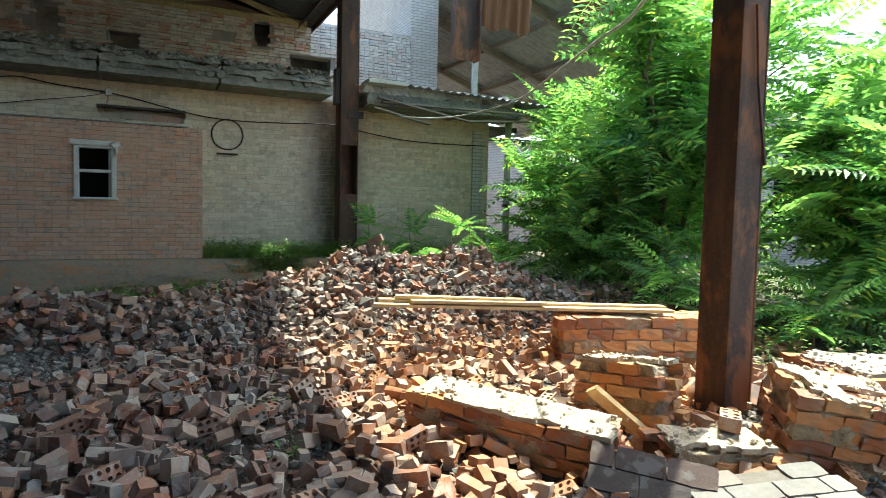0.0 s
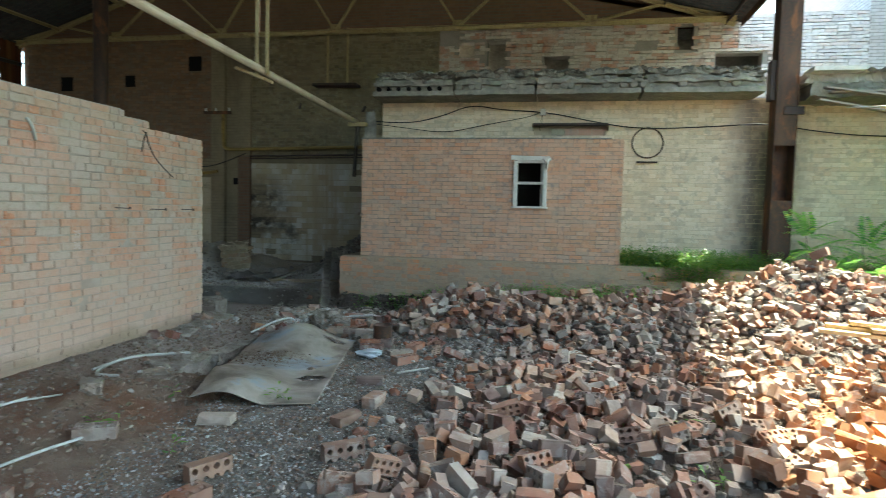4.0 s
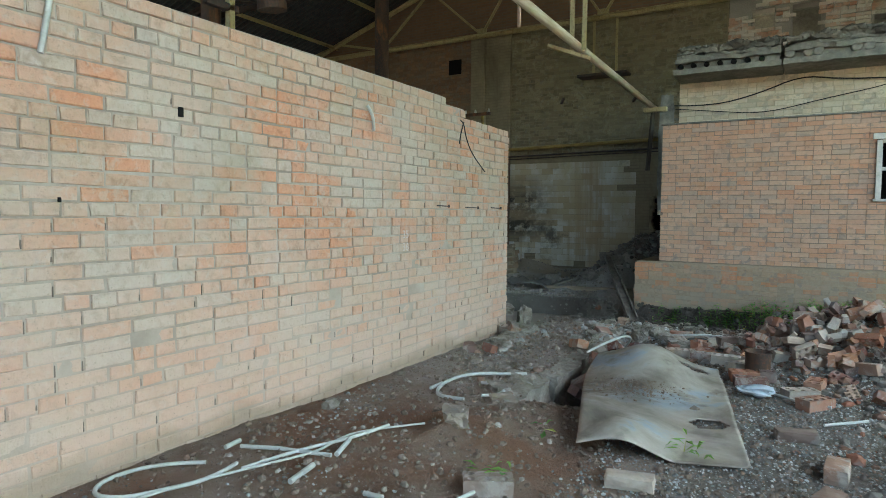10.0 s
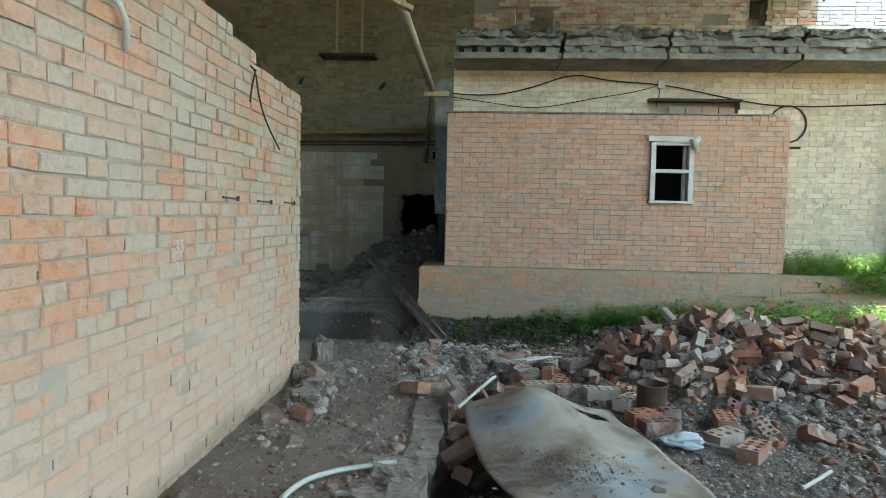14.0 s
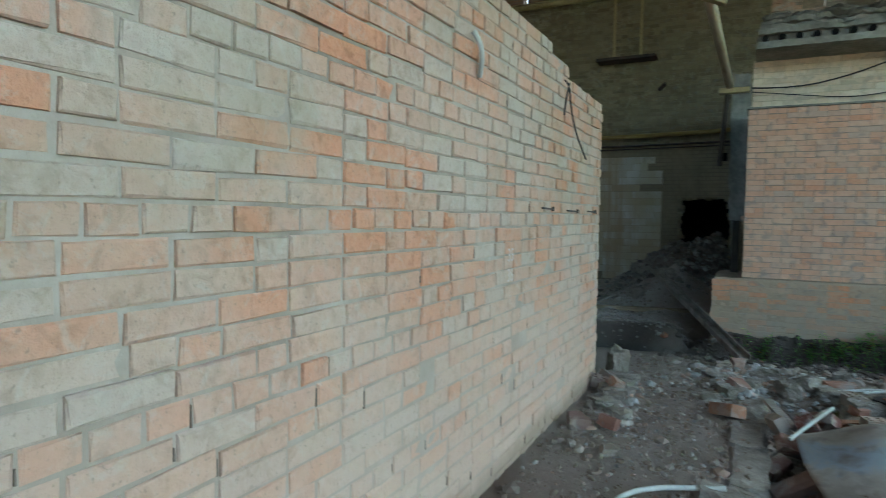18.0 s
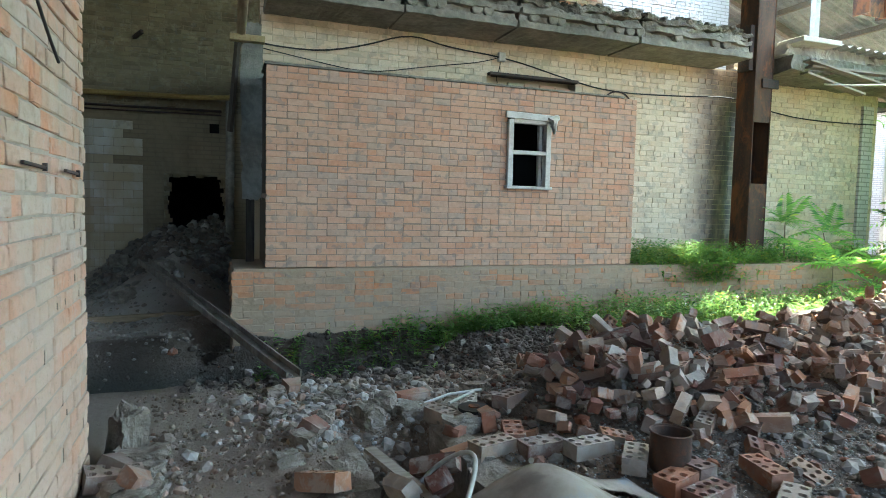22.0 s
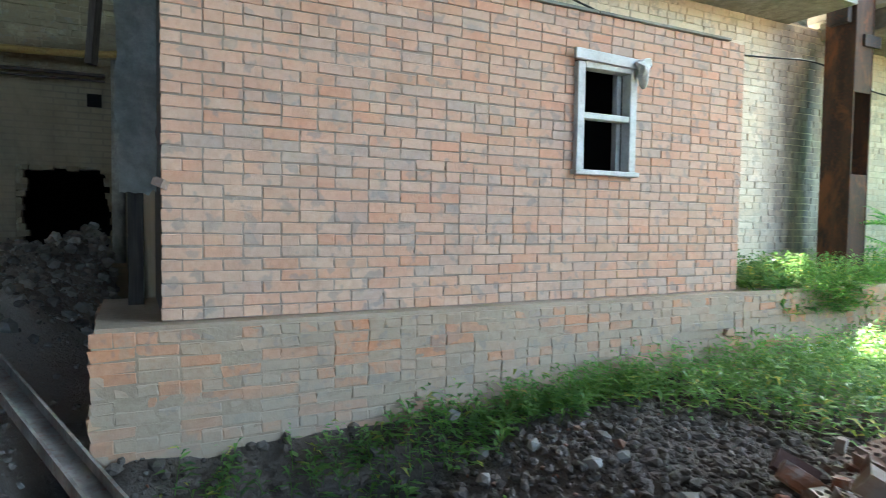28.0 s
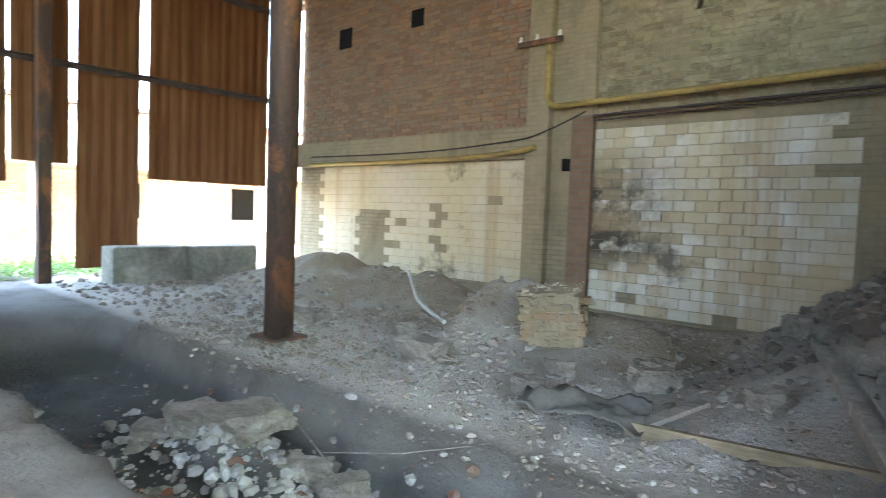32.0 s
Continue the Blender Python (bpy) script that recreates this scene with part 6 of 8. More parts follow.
for z in (1.2, 3.0):
    bm = bmesh.new()
    cylinder(bm, (0, 0, z), (0, 0, z + 0.05), 0.1, n=14)
    part("collar", bm, STEEL, pole)

# ---- rusty steel hanging from a cross beam ----
bm = bmesh.new()
bar(bm, (3.1, 12.7, 7.0), (9.6, 13.6, 7.2), 0.2, 0.3)
tagged(part("cross_beam", bm, STEEL), "rusty cross beam from the hall's eaves to the shed", "beam")
HANG_AT, SHEET_A, SHEET_B = (5.48, 12.95, 4.66), (5.85, 7.05, 5.4), (8.3, 9.9, 5.75)
hang = thing("hanging_beam", HANG_AT, "rusty channel beam hanging from a cross beam", "beam")
box_part("web", (-0.24, 0.24, -0.012, 0.012, 0, 2.0), STEEL, hang)
box_part("flange", (-0.28, -0.241, -0.14, 0.14, 0, 2.0), STEEL, hang)
box_part("flange", (0.241, 0.28, -0.14, 0.14, 0, 2.0), STEEL, hang)


def hung_sheet(x0, x1, y, z0, z1, slant):
    soup = Soup()
    xs = np.arange(x0, x1, 0.04)
    v = [(x + slant * (z - z0), y + 0.035 * math.sin(x * 2 * math.pi / 0.26) + d, z + (0.05 * math.sin(x * 9) if z == z0 else 0)) for d in (0, 0.006) for z in (z0, z1) for x in xs]
    n = len(xs)
    soup.add(v, [(o + j, o + j + 1, o + n + j + 1, o + n + j) for o in (0, 2 * n) for j in range(n - 1)])
    return tagged(finish("hanging_sheet", soup.mesh("hanging_sheet"), RUST_SHEET), "rusty corrugated sheet hanging torn from a cross beam", "metal sheet", "hanging sheets")


hung_sheet(SHEET_A[0], SHEET_A[1], 13.0, SHEET_A[2], 7.05, 0.05)
hung_sheet(SHEET_B[0], SHEET_B[1], 13.1, SHEET_B[2], 7.05, -0.12)
bm = bmesh.new()
angle_bar(bm, (3.3, 0, 6.1), (3.3, 17.2, 6.1), 0.16, 0.014)
tagged(part("eaves_beam", bm, STEEL), "rusty steel beam along the eaves", "beam")

# ---- pole over the passage ----
bm = bmesh.new()
cylinder(bm, (-4.33, 12.75, 3.13), (-4.45, 5.2, 3.46), 0.045, 0.05, n=12)
tagged(part("timber_pole", bm, wood_mat("pole_wood", (0.34, 0.28, 0.19), (0.5, 0.43, 0.31), 1), smooth=True), "long stripped timber pole slung under the roof", "pole")
hanger = thing("pole_hanger", (-4.40, 9.0, 3.28), "steel straps holding the pole under the roof", "hanger")
for dx in (-0.07, 0.07):
    bm = bmesh.new()
    angle_bar(bm, (dx, 0, -0.05), (dx, 0, 2.9), 0.05, 0.008)
    part("strap", bm, STEEL_YELLOW, hanger)
box_part("cleat", (-0.3, 0.2, -0.04, 0.04, -0.1, -0.06), STEEL_YELLOW, hanger, m=pose(0, 0, 0, 0, 20, 15))
box_part("wedge", (-0.05, 0.30, 3.4, 3.5, -0.23, -0.165), STEEL_YELLOW, hanger, "short yellow wooden wedge")

# ---- back wall fittings ----
PIPE_YELLOW = rust_mat("yellow_pipe", [(0.12, 0.08, 0.035), (0.30, 0.21, 0.06), (0.18, 0.12, 0.05)], 0.6, 0.0, (0.15, 1, 1))
cable("gas_pipe", [(-9.85, 17.3, 4.05), (-9.85, 17.3, 3.3), (-9.8, 17.3, 3.12), (-9.5, 17.3, 3.1), (-7.0, 17.32, 3.16), (-4.6, 17.32, 3.2), (-4.3, 17.0, 3.2)], 0.045, PIPE_YELLOW, "yellow gas pipe running along the back wall", "pipe")
cable("dark_pipe", [(-9.1, 17.4, 2.93), (-7.0, 17.42, 2.97), (-4.5, 17.42, 3.0)], 0.022, STEEL_DARK, "thin dark pipe along the back wall", "pipe")
cable("dark_pipe", [(-9.1, 17.4, 2.86), (-7.0, 17.42, 2.9), (-4.5, 17.42, 2.93)], 0.014, STEEL_DARK, "thin dark pipe along the back wall", "pipe")
cable("wall_cable", [(-15.8, 17.3, 2.55), (-12.8, 17.32, 2.5), (-10.4, 17.2, 2.6), (-9.9, 17.3, 2.7), (-9.2, 17.35, 3.0)], 0.013, CABLE, "dark cable along the cement band")
cable("band_pipe", [(-15.8, 17.3, 2.38), (-12.8, 17.3, 2.36), (-10.4, 17.3, 2.42), (-10.0, 17.25, 2.5)], 0.045, PIPE_YELLOW, "rusty ochre pipe below the cement band", "pipe")
bm = bmesh.new()
cylinder(bm, (-4.36, 17.2, 0.7), (-4.36, 17.2, 3.15), 0.075, n=14)
tagged(part("concrete_pipe", bm, CONCRETE, smooth=True), "upright pale pipe beside the dark doorway", "pipe")
shelf = thing("steel_shelf", (-6.55, 17.4, 4.78), "dark steel shelf bracketed to the back wall", "shelf")
box_part("top", (-0.6, 0.6, -0.35, 0.05, -0.03, 0.03), STEEL_DARK, shelf)
for x in (-0.3, 0.25):
    bm = bmesh.new()
    angle_bar(bm, (x, -0.1, 0.03), (x, -0.1, 1.5), 0.06, 0.01)
    part("hanger", bm, STEEL_YELLOW, shelf)
bracket = thing("wall_bracket", (-9.95, 17.3, 4.1), "rusty bracket with insulators on the pilaster", "bracket")
box_part("arm", (-0.45, 0.35, -0.06, 0.0, -0.04, 0.04), STEEL, bracket)
for x in (-0.4, -0.1, 0.3):
    bm = bmesh.new()
    cylinder(bm, (x, -0.03, 0.04), (x, -0.03, 0.13), 0.035, 0.02, n=10)
    part("insulator", bm, PAINT_OLD, bracket)
# Black blocks on the wall face paint the shade of small openings.
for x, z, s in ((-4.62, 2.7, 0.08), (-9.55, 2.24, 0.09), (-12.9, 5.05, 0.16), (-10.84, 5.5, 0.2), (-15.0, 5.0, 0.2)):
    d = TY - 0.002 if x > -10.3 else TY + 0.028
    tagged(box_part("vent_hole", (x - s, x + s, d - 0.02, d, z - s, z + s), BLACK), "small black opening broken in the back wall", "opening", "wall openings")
for x, z in ((-7.7, 4.25), (-5.9, 4.15)):
    bm = bmesh.new()
    bar(bm, (x, 17.5, z), (x + 0.15, 17.25, z + 0.06), 0.05, 0.06)
    tagged(part("wall_stub", bm, STEEL_DARK), "short steel stub sticking out of the back wall", "stub")

# broken edge of the doorway
r = hashed(44)
jamb = Soup()
for k in range(18):
    z = 0.5 + 0.079 * k
    for x0, x1 in ((DOOR[0] - 0.02, DOOR[0] + r.uniform(0.02, 0.13)), (DOOR[1] - r.uniform(0.02, 0.05 + 0.012 * abs(k - 9)), DOOR[1] + 0.02)):
        v, f = facing_brick(x1 - x0, 0.074, 0.2, rng=r, chip=0.008)
        jamb.add(v + ((x0 + x1) / 2, TY + 0.01, z), f)
for k in range(8):
    v, f = facing_brick(0.12, r.uniform(0.05, 0.16), 0.2, rng=r, chip=0.01)
    jamb.add(v + (DOOR[0] + 0.06 + 0.13 * k, TY + 0.012, DOOR[3]), f)
tagged(finish("jamb_bricks", jamb.mesh("jamb_bricks"), BRICK_HALL, back), "broken brick edge of the doorway", kind="stuff")

# glazed tiles
s = Shade("glazed_tile", 0.35)
own = s.ramp(s.own(False), [(0.0, (0.46, 0.41, 0.325)), (0.25, (0.54, 0.51, 0.44)), (0.55, (0.44, 0.37, 0.265)), (0.68, (0.52, 0.48, 0.41)), (0.88, (0.37, 0.295, 0.195))], "CONSTANT")
own = s.mix(s.span(s.noise(1.4, 6, 0.6, (1, 1, 0.5), 0.4), 0.44, 0.62, 0.0, 0.8), own, (0.42, 0.34, 0.20))
own = s.mix(s.span(s.noise(1.0, 5, 0.65, (3.0, 1, 0.12)), 0.53, 0.64, 0.0, 0.7), own, (0.34, 0.245, 0.14))
own = s.mix(s.span(s.noise(0.8, 7, 0.7), 0.58, 0.68, 0.0, 0.85), own, (0.07, 0.06, 0.045))
mould = s.calc("MULTIPLY", s.calc("MULTIPLY", s.span(s.axis(0), -9.9, -9.2), s.span(s.axis(0), -7.7, -8.6)), s.calc("MULTIPLY", s.span(s.axis(2), 0.6, 1.0), s.span(s.axis(2), 2.5, 1.9)))
own = s.mix(s.calc("MULTIPLY", mould, s.span(s.noise(2.6, 6, 0.7), 0.38, 0.54)), own, (0.05, 0.042, 0.03))
own = s.mix(s.span(s.noise(0.9, 5, 0.65, (0.3, 1, 2.2)), 0.52, 0.64, 0.0, 0.6), own, (0.36, 0.27, 0.16))
TILE = s.done(own, [(s.noise(50, 4), 0.15, 0.002)], s.span(s.noise(3, 4), 0.3, 0.7, 0.25, 0.8))
r = hashed(42)


def tile_at(x, z, w=0.297, h=0.142):
    v, f = facing_brick(w, h, 0.012, 0.003)
    key = (round(w, 3), round(h, 3))
    if key not in TILE_MESH:
        me = bpy.data.meshes.new("tile")
        me.from_pydata(v.tolist(), [], f)
        me.materials.append(TILE)
        TILE_MESH[key] = me
    ob = new("tile", TILE_MESH[key])
    ob.parent = back
    ob.matrix_basis = pose(x, TY - 0.012 + r.normal(0, 0.0015), z, r.normal(0, 0.3), 0, r.normal(0, 0.3))


TILE_MESH = {}
for row in range(18):
    for col in range(11):
        x, z = -8.95 + 0.302 * col + (0.15 if row % 2 else 0.0), 0.173 + 0.147 * row
        wide = 0.297
        if row % 2 and col == 10:
            x, wide = x - 0.0755, 0.146
        if row % 2 and col == 0:
            tile_at(x - 0.2265, z, 0.146)
        lost = (col == 10 and r.random() < 0.12) or (row < 2 and r.random() < 0.2) or bump_at(x, z, -9.0, 1.3, 0.3, 0.35, 0.4) > r.random() or r.random() < 0.008
        if not lost and (row < 16 or col < 10):
            tile_at(x, z, wide)
soup = Soup()
for row in range(14):
    for col in range(18):
        x, z = -15.6 + 0.302 * col + (0.15 if row % 2 else 0.0), 0.36 + 0.147 * row
        strip = col in (6, 11) and 2 < row < 9 and r.random() < 0.6
        if not strip and r.random() > 0.015 and not (-14.4 < x < -13.6 and z < 1.4):
            v, f = facing_brick(0.297, 0.142, 0.012, 0.003)
            soup.add(v + (x, TY + 0.016, z), f)
tagged(finish("tiles_far", soup.mesh("tiles_far"), TILE, back), kind="stuff")

# ---- steel sheet on the floor ----
def crumpled_sheet():
    bm = bmesh.new()
    n, k = 44, 60
    a, b, c, d = Vector((-3.17, 5.60, 0)), Vector((-2.30, 5.92, 0)), Vector((-2.72, 8.0, 0)), Vector((-3.66, 7.85, 0))
    grid = []
    for j in range(k + 1):
        for i in range(n + 1):
            u, v = i / n, j / k
            p = a.lerp(b, u).lerp(d.lerp(c, u), v)
            p.x += 0.05 * math.sin(v * 5) * (1 - u) - 0.12 * math.sin(v * math.pi) * (1 - u)
            z = 0.095 + 0.04 * math.sin(u * 5 + 1.0) * (1 - v) + 0.20 * math.exp(-((u - 0.42) / 0.33) ** 2 - ((v - 0.86) / 0.26) ** 2) + 0.035 * noise.noise((u * 3, v * 5, 2)) + 0.05 * (1 - u) * math.sin(v * 7)
            z += 0.05 * math.exp(-((v - 0.05) / 0.12) ** 2) * math.sin(u * 6)
            grid.append(bm.verts.new((p.x, p.y, max(z, 0.06))))
    for j in range(k):
        for i in range(n):
            u, v = (i + 0.5) / n, (j + 0.5) / k
            if ((u - 0.83) / 0.12) ** 2 + ((v - 0.31) / 0.045) ** 2 < 1 or ((u - 0.8) / 0.11) ** 2 + ((v - 0.92) / 0.03) ** 2 < 1:
                continue
            q = j * (n + 1) + i
            bm.faces.new((grid[q], grid[q + 1], grid[q + n + 2], grid[q + n + 1]))
    bmesh.ops.delete(bm, geom=[v for v in bm.verts if not v.link_faces], context="VERTS")
    bmesh.ops.solidify(bm, geom=bm.faces[:], thickness=0.005)
    s = Shade("dusty_steel_sheet", 0.55, 0.15)
    base = s.ramp(s.noise(1.9, 6, 0.62, warp=0.6), [(0.32, (0.13, 0.105, 0.08)), (0.44, (0.235, 0.2, 0.16)), (0.56, (0.32, 0.285, 0.235)), (0.64, (0.26, 0.285, 0.30)), (0.76, (0.18, 0.145, 0.11))])
    base = s.mix(s.span(s.noise(5, 5), 0.56, 0.68, 0.0, 0.8), base, (0.15, 0.12, 0.10))
    muddy = s.calc("MULTIPLY", s.span(s.axis(0), -2.85, -3.15), s.calc("MULTIPLY", s.span(s.axis(1), 6.3, 6.7), s.span(s.axis(1), 7.35, 7.05)))
    base = s.mix(s.calc("MULTIPLY", muddy, s.span(s.noise(4.5, 6, 0.7, warp=0.6), 0.4, 0.56, 0.0, 0.9)), base, (0.13, 0.092, 0.064))
    mat = s.done(base, [(s.noise(60, 4), 0.2, 0.003)], s.span(s.noise(3, 4), 0.35, 0.65, 0.35, 0.85))
    return tagged(part("metal_sheet", bm, mat, smooth=True), "large crumpled grey steel sheet with cut holes lying on the earth", "metal sheet")


crumpled_sheet()
r = hashed(58)
clods = Soup()
for _ in range(900):
    x, y = r.normal(-3.16, 0.15), r.normal(6.88, 0.13)
    v, f = STONE_DATA[int(r.integers(0, 6))]
    size = 0.005 * 5 ** (r.random() ** 3)
    m = np.array(pose(x, y, 0.135 + 0.05 * math.exp(-((x + 3.08) / 0.2) ** 2 - ((y - 6.95) / 0.16) ** 2) * r.random(), r.uniform(-40, 40), r.uniform(-40, 40), r.uniform(0, 360)))
    clods.add((v * (size * 10) * (1.2, 1.0, 0.6)) @ m[:3, :3].T + m[:3, 3], f)
tagged(finish("spilled_earth", clods.mesh("spilled_earth"), CLOD), "brown earth spilled over the steel sheet", "earth", kind="stuff")

# ---- hoses, scraps ----
G = ground_z


def on_floor(points, up=0.015):
    return [(x, y, G(x, y) + up + (p[0] if p else 0)) for x, y, *p in points]


HOSES = [
    [(-4.82, 4.4), (-4.95, 4.3), (-5.06, 4.14), (-5.06, 3.95), (-4.95, 3.86), (-4.81, 3.93), (-4.73, 4.07), (-4.62, 4.29), (-4.67, 4.48)],
    [(-4.95, 0.6), (-4.92, 1.2), (-4.86, 1.8), (-4.92, 2.3), (-4.85, 2.85), (-4.78, 3.24), (-4.75, 3.57), (-4.76, 3.92), (-4.67, 4.22), (-4.47, 4.59), (-4.35, 4.76), (-4.35, 4.91), (-4.34, 5.11), (-4.06, 5.4)],
    [(-5.0, 0.5), (-5.02, 1.3), (-4.94, 1.9), (-4.98, 2.5), (-4.92, 2.98), (-4.9, 3.23), (-4.77, 3.59, 0.02), (-4.74, 3.7), (-4.58, 3.81)],
    [(-4.88, 3.16), (-4.76, 3.36, 0.02), (-4.66, 3.48), (-4.51, 3.55), (-4.4, 3.61)],
    [(-4.5, 1.7), (-4.62, 1.95), (-4.8, 2.3), (-4.85, 2.83), (-4.88, 3.05), (-4.82, 3.3), (-4.66, 3.48, 0.02)],
    [(-4.81, 4.63), (-4.58, 4.7), (-4.26, 4.77)],
    [(-4.88, 4.58), (-4.9, 4.7)],
    [(-4.24, 4.44), (-4.27, 4.64)],
    [(-4.24, 4.79), (-4.29, 4.96)],
    [(-3.87, 4.56), (-3.76, 4.56)],
    [(-4.2, 6.15), (-4.38, 6.12), (-4.5, 6.25), (-4.55, 6.45, 0.01), (-4.5, 6.68, 0.02), (-4.36, 6.85, 0.02), (-4.2, 6.92, 0.03), (-4.05, 6.95, 0.05)],
    [(-4.3, 6.62), (-4.15, 6.63, 0.02), (-4.05, 6.55, 0.02), (-4.05, 6.42), (-4.15, 6.33)],
    [(-4.58, 6.3), (-4.57, 6.46)],
    [(-3.55, 4.25), (-3.5, 4.6), (-3.42, 4.9), (-3.4, 5.1)],
    [(-3.15, 3.75), (-3.0, 3.88), (-2.83, 3.97)],
    [(-4.6, 4.45), (-4.45, 4.75), (-4.3, 4.95), (-4.22, 5.25)],
    [(-3.35, 9.3, 0.05), (-3.1, 9.42, 0.06), (-2.85, 9.45, 0.06)],
    [(-3.2, 9.15, 0.1), (-2.95, 9.35, 0.1)],
    [(-2.35, 7.6), (-2.1, 7.45), (-1.9, 7.4)],
    [(-1.95, 6.95), (-1.7, 7.15)],
]
for k, pts in enumerate(HOSES):
    tagged(tube("hose", on_floor(pts, 0.02), (0.011, 0.007, 0.009, 0.009, 0.008, 0.012, 0.014, 0.015, 0.014, 0.013, 0.014, 0.013, 0.013)[k] if k < 13 else 0.010, CABLE_PALE), "length of pale grey plastic hose lying on the floor", "hose", "hoses on the floor")
cable("hose", [(-3.75, 7.6, 0.2), (-3.55, 7.85, 0.32), (-3.48, 8.15, 0.28), (-3.62, 8.35, 0.1), (-3.75, 8.3, -0.05)], 0.011, CABLE_PALE, "pale hose looping out of the trench", "hose", "hoses on the floor")

BOTTLE = Shade("blue_plastic", 0.08)
BOTTLE.bsdf.inputs["Transmission Weight"].default_value = 0.85
BOTTLE = BOTTLE.done((0.42, 0.68, 0.76))
CAP = Shade("blue_cap", 0.4).done((0.06, 0.24, 0.42))
bottle = thing("plastic_bottle", (-3.55, 3.62, ground_z(-3.55, 3.62) + 0.05), "clear blue plastic bottle with a blue label lying on the earth", "bottle")
bottle.rotation_euler = (radians(88), 0, radians(-64))
bm = bmesh.new()
prof = [(0.0, -0.155), (0.04, -0.155), (0.047, -0.14), (0.046, 0.03), (0.047, 0.06), (0.03, 0.11), (0.014, 0.135), (0.014, 0.15)]
rings = []
for rad, h in prof:
    rings.append([bm.verts.new((rad * math.cos(a), rad * math.sin(a), h)) for a in np.linspace(0, 2 * math.pi, 17)[:-1]])
for p, q in zip(rings, rings[1:]):
    for i in range(16):
        bm.faces.new((p[i], p[(i + 1) % 16], q[(i + 1) % 16], q[i]))
bmesh.ops.remove_doubles(bm, verts=bm.verts[:], dist=1e-5)
part("body", bm, BOTTLE, bottle, smooth=True)
bm = bmesh.new()
cylinder(bm, (0, 0, 0.15), (0, 0, 0.175), 0.017, n=14)
part("cap", bm, CAP, bottle)
bm = bmesh.new()
cylinder(bm, (0, 0, -0.08), (0, 0, 0.02), 0.0475, n=16, caps=False)
part("label", bm, CAP, bottle)
bm = bmesh.new()
bmesh.ops.create_icosphere(bm, subdivisions=4, radius=0.075)
for v in bm.verts:
    v.co += noise.noise_vector(v.co * 18) * 0.05 + noise.noise_vector(v.co * 50) * 0.014
    v.co.z = v.co.z * 0.45
    v.co.x *= 1.5
bmesh.ops.translate(bm, verts=bm.verts[:], vec=(-2.40, 7.48, ground_z(-2.4, 7.48) + 0.05))
BAG = Shade("plastic_bag", 0.3)
BAG.bsdf.inputs["Transmission Weight"].default_value = 0.3
tagged(part("plastic_bag", bm, BAG.done((0.55, 0.6, 0.63)), smooth=True), "crumpled white plastic bag lying among bricks", "bag")

# ---- broken concrete along the passage ----
def boulder(name, x, y, size, label, material, seed, flat=(1, 1, 1), lift=0.0, turn=0, tilt=0, category="stone", group="broken stones"):
    r = hashed(seed)
    bm = bmesh.new()
    bmesh.ops.create_cube(bm, size=size)
    bmesh.ops.subdivide_edges(bm, edges=bm.edges[:], cuts=7, use_grid_fill=True)
    o = Vector((r.uniform(0, 99), r.uniform(0, 99), 0))
    for v in bm.verts:
        v.co = v.co.lerp(v.co.normalized() * size * 0.6, 0.12)
        v.co += noise.noise_vector(v.co * (1.6 / size) + o) * size * 0.24 + noise.noise_vector(v.co * (5 / size) + o) * size * 0.09 + noise.noise_vector(v.co * (16 / size) + o) * size * 0.045
        v.co = Vector((v.co.x * flat[0], v.co.y * flat[1], v.co.z * flat[2]))
    ob = part(name, bm, material)
    ob.matrix_basis = pose(x, y, ground_z(x, y) + size * 0.4 * flat[2] + lift, tilt, 0, turn)
    return tagged(ob, label, category, group)


BOULDER_GREY = rough_mat("broken_concrete", [(0.12, 0.095, 0.072), (0.23, 0.195, 0.155), (0.37, 0.33, 0.28)], 7, 45, 0.9, deep=0.02)
boulder("standing_stone", -5.0, 9.08, 0.27, "upright chip of pale masonry leaning by the wall's end", BOULDER_GREY, 4, (0.5, 0.6, 1.05), 0.0, 35, 8)
for k, (x, y, s, f) in enumerate(((-4.9, 8.5, 0.2, 0.6), (-4.92, 8.2, 0.2, 0.7), (-4.75, 8.0, 0.16, 0.9), (-4.7, 7.3, 0.15, 0.8), (-4.13, 6.6, 0.17, 0.5), (-4.08, 6.95, 0.2, 0.55), (-3.95, 6.3, 0.16, 0.5), (-3.72, 6.75, 0.34, 0.7), (-3.55, 7.1, 0.26, 0.7), (-3.72, 8.6, 0.28, 0.6), (-3.4, 8.9, 0.26, 0.7), (-3.1, 9.3, 0.28, 0.6), (-3.5, 9.5, 0.2, 0.8), (-2.8, 9.65, 0.22, 0.7), (-3.9, 9.7, 0.18, 0.8), (-4.2, 9.9, 0.16, 0.8), (-3.25, 10.0, 0.17, 0.8), (-4.9, 5.5, 0.1, 0.8), (-3.9, 5.5, 0.16, 0.8), (-0.95, 8.75, 0.16, 1.1), (0.9, 8.7, 0.2, 0.9))):
    boulder("stone", x, y, s * (0.62 if y > 7.2 else 0.9), "lump of broken pale mortar and concrete", BOULDER_GREY if k % 3 else DUST_STONE, 50 + k, (1.2, 0.9, f), -0.02 if y < 9.8 else 0, 37 * k)
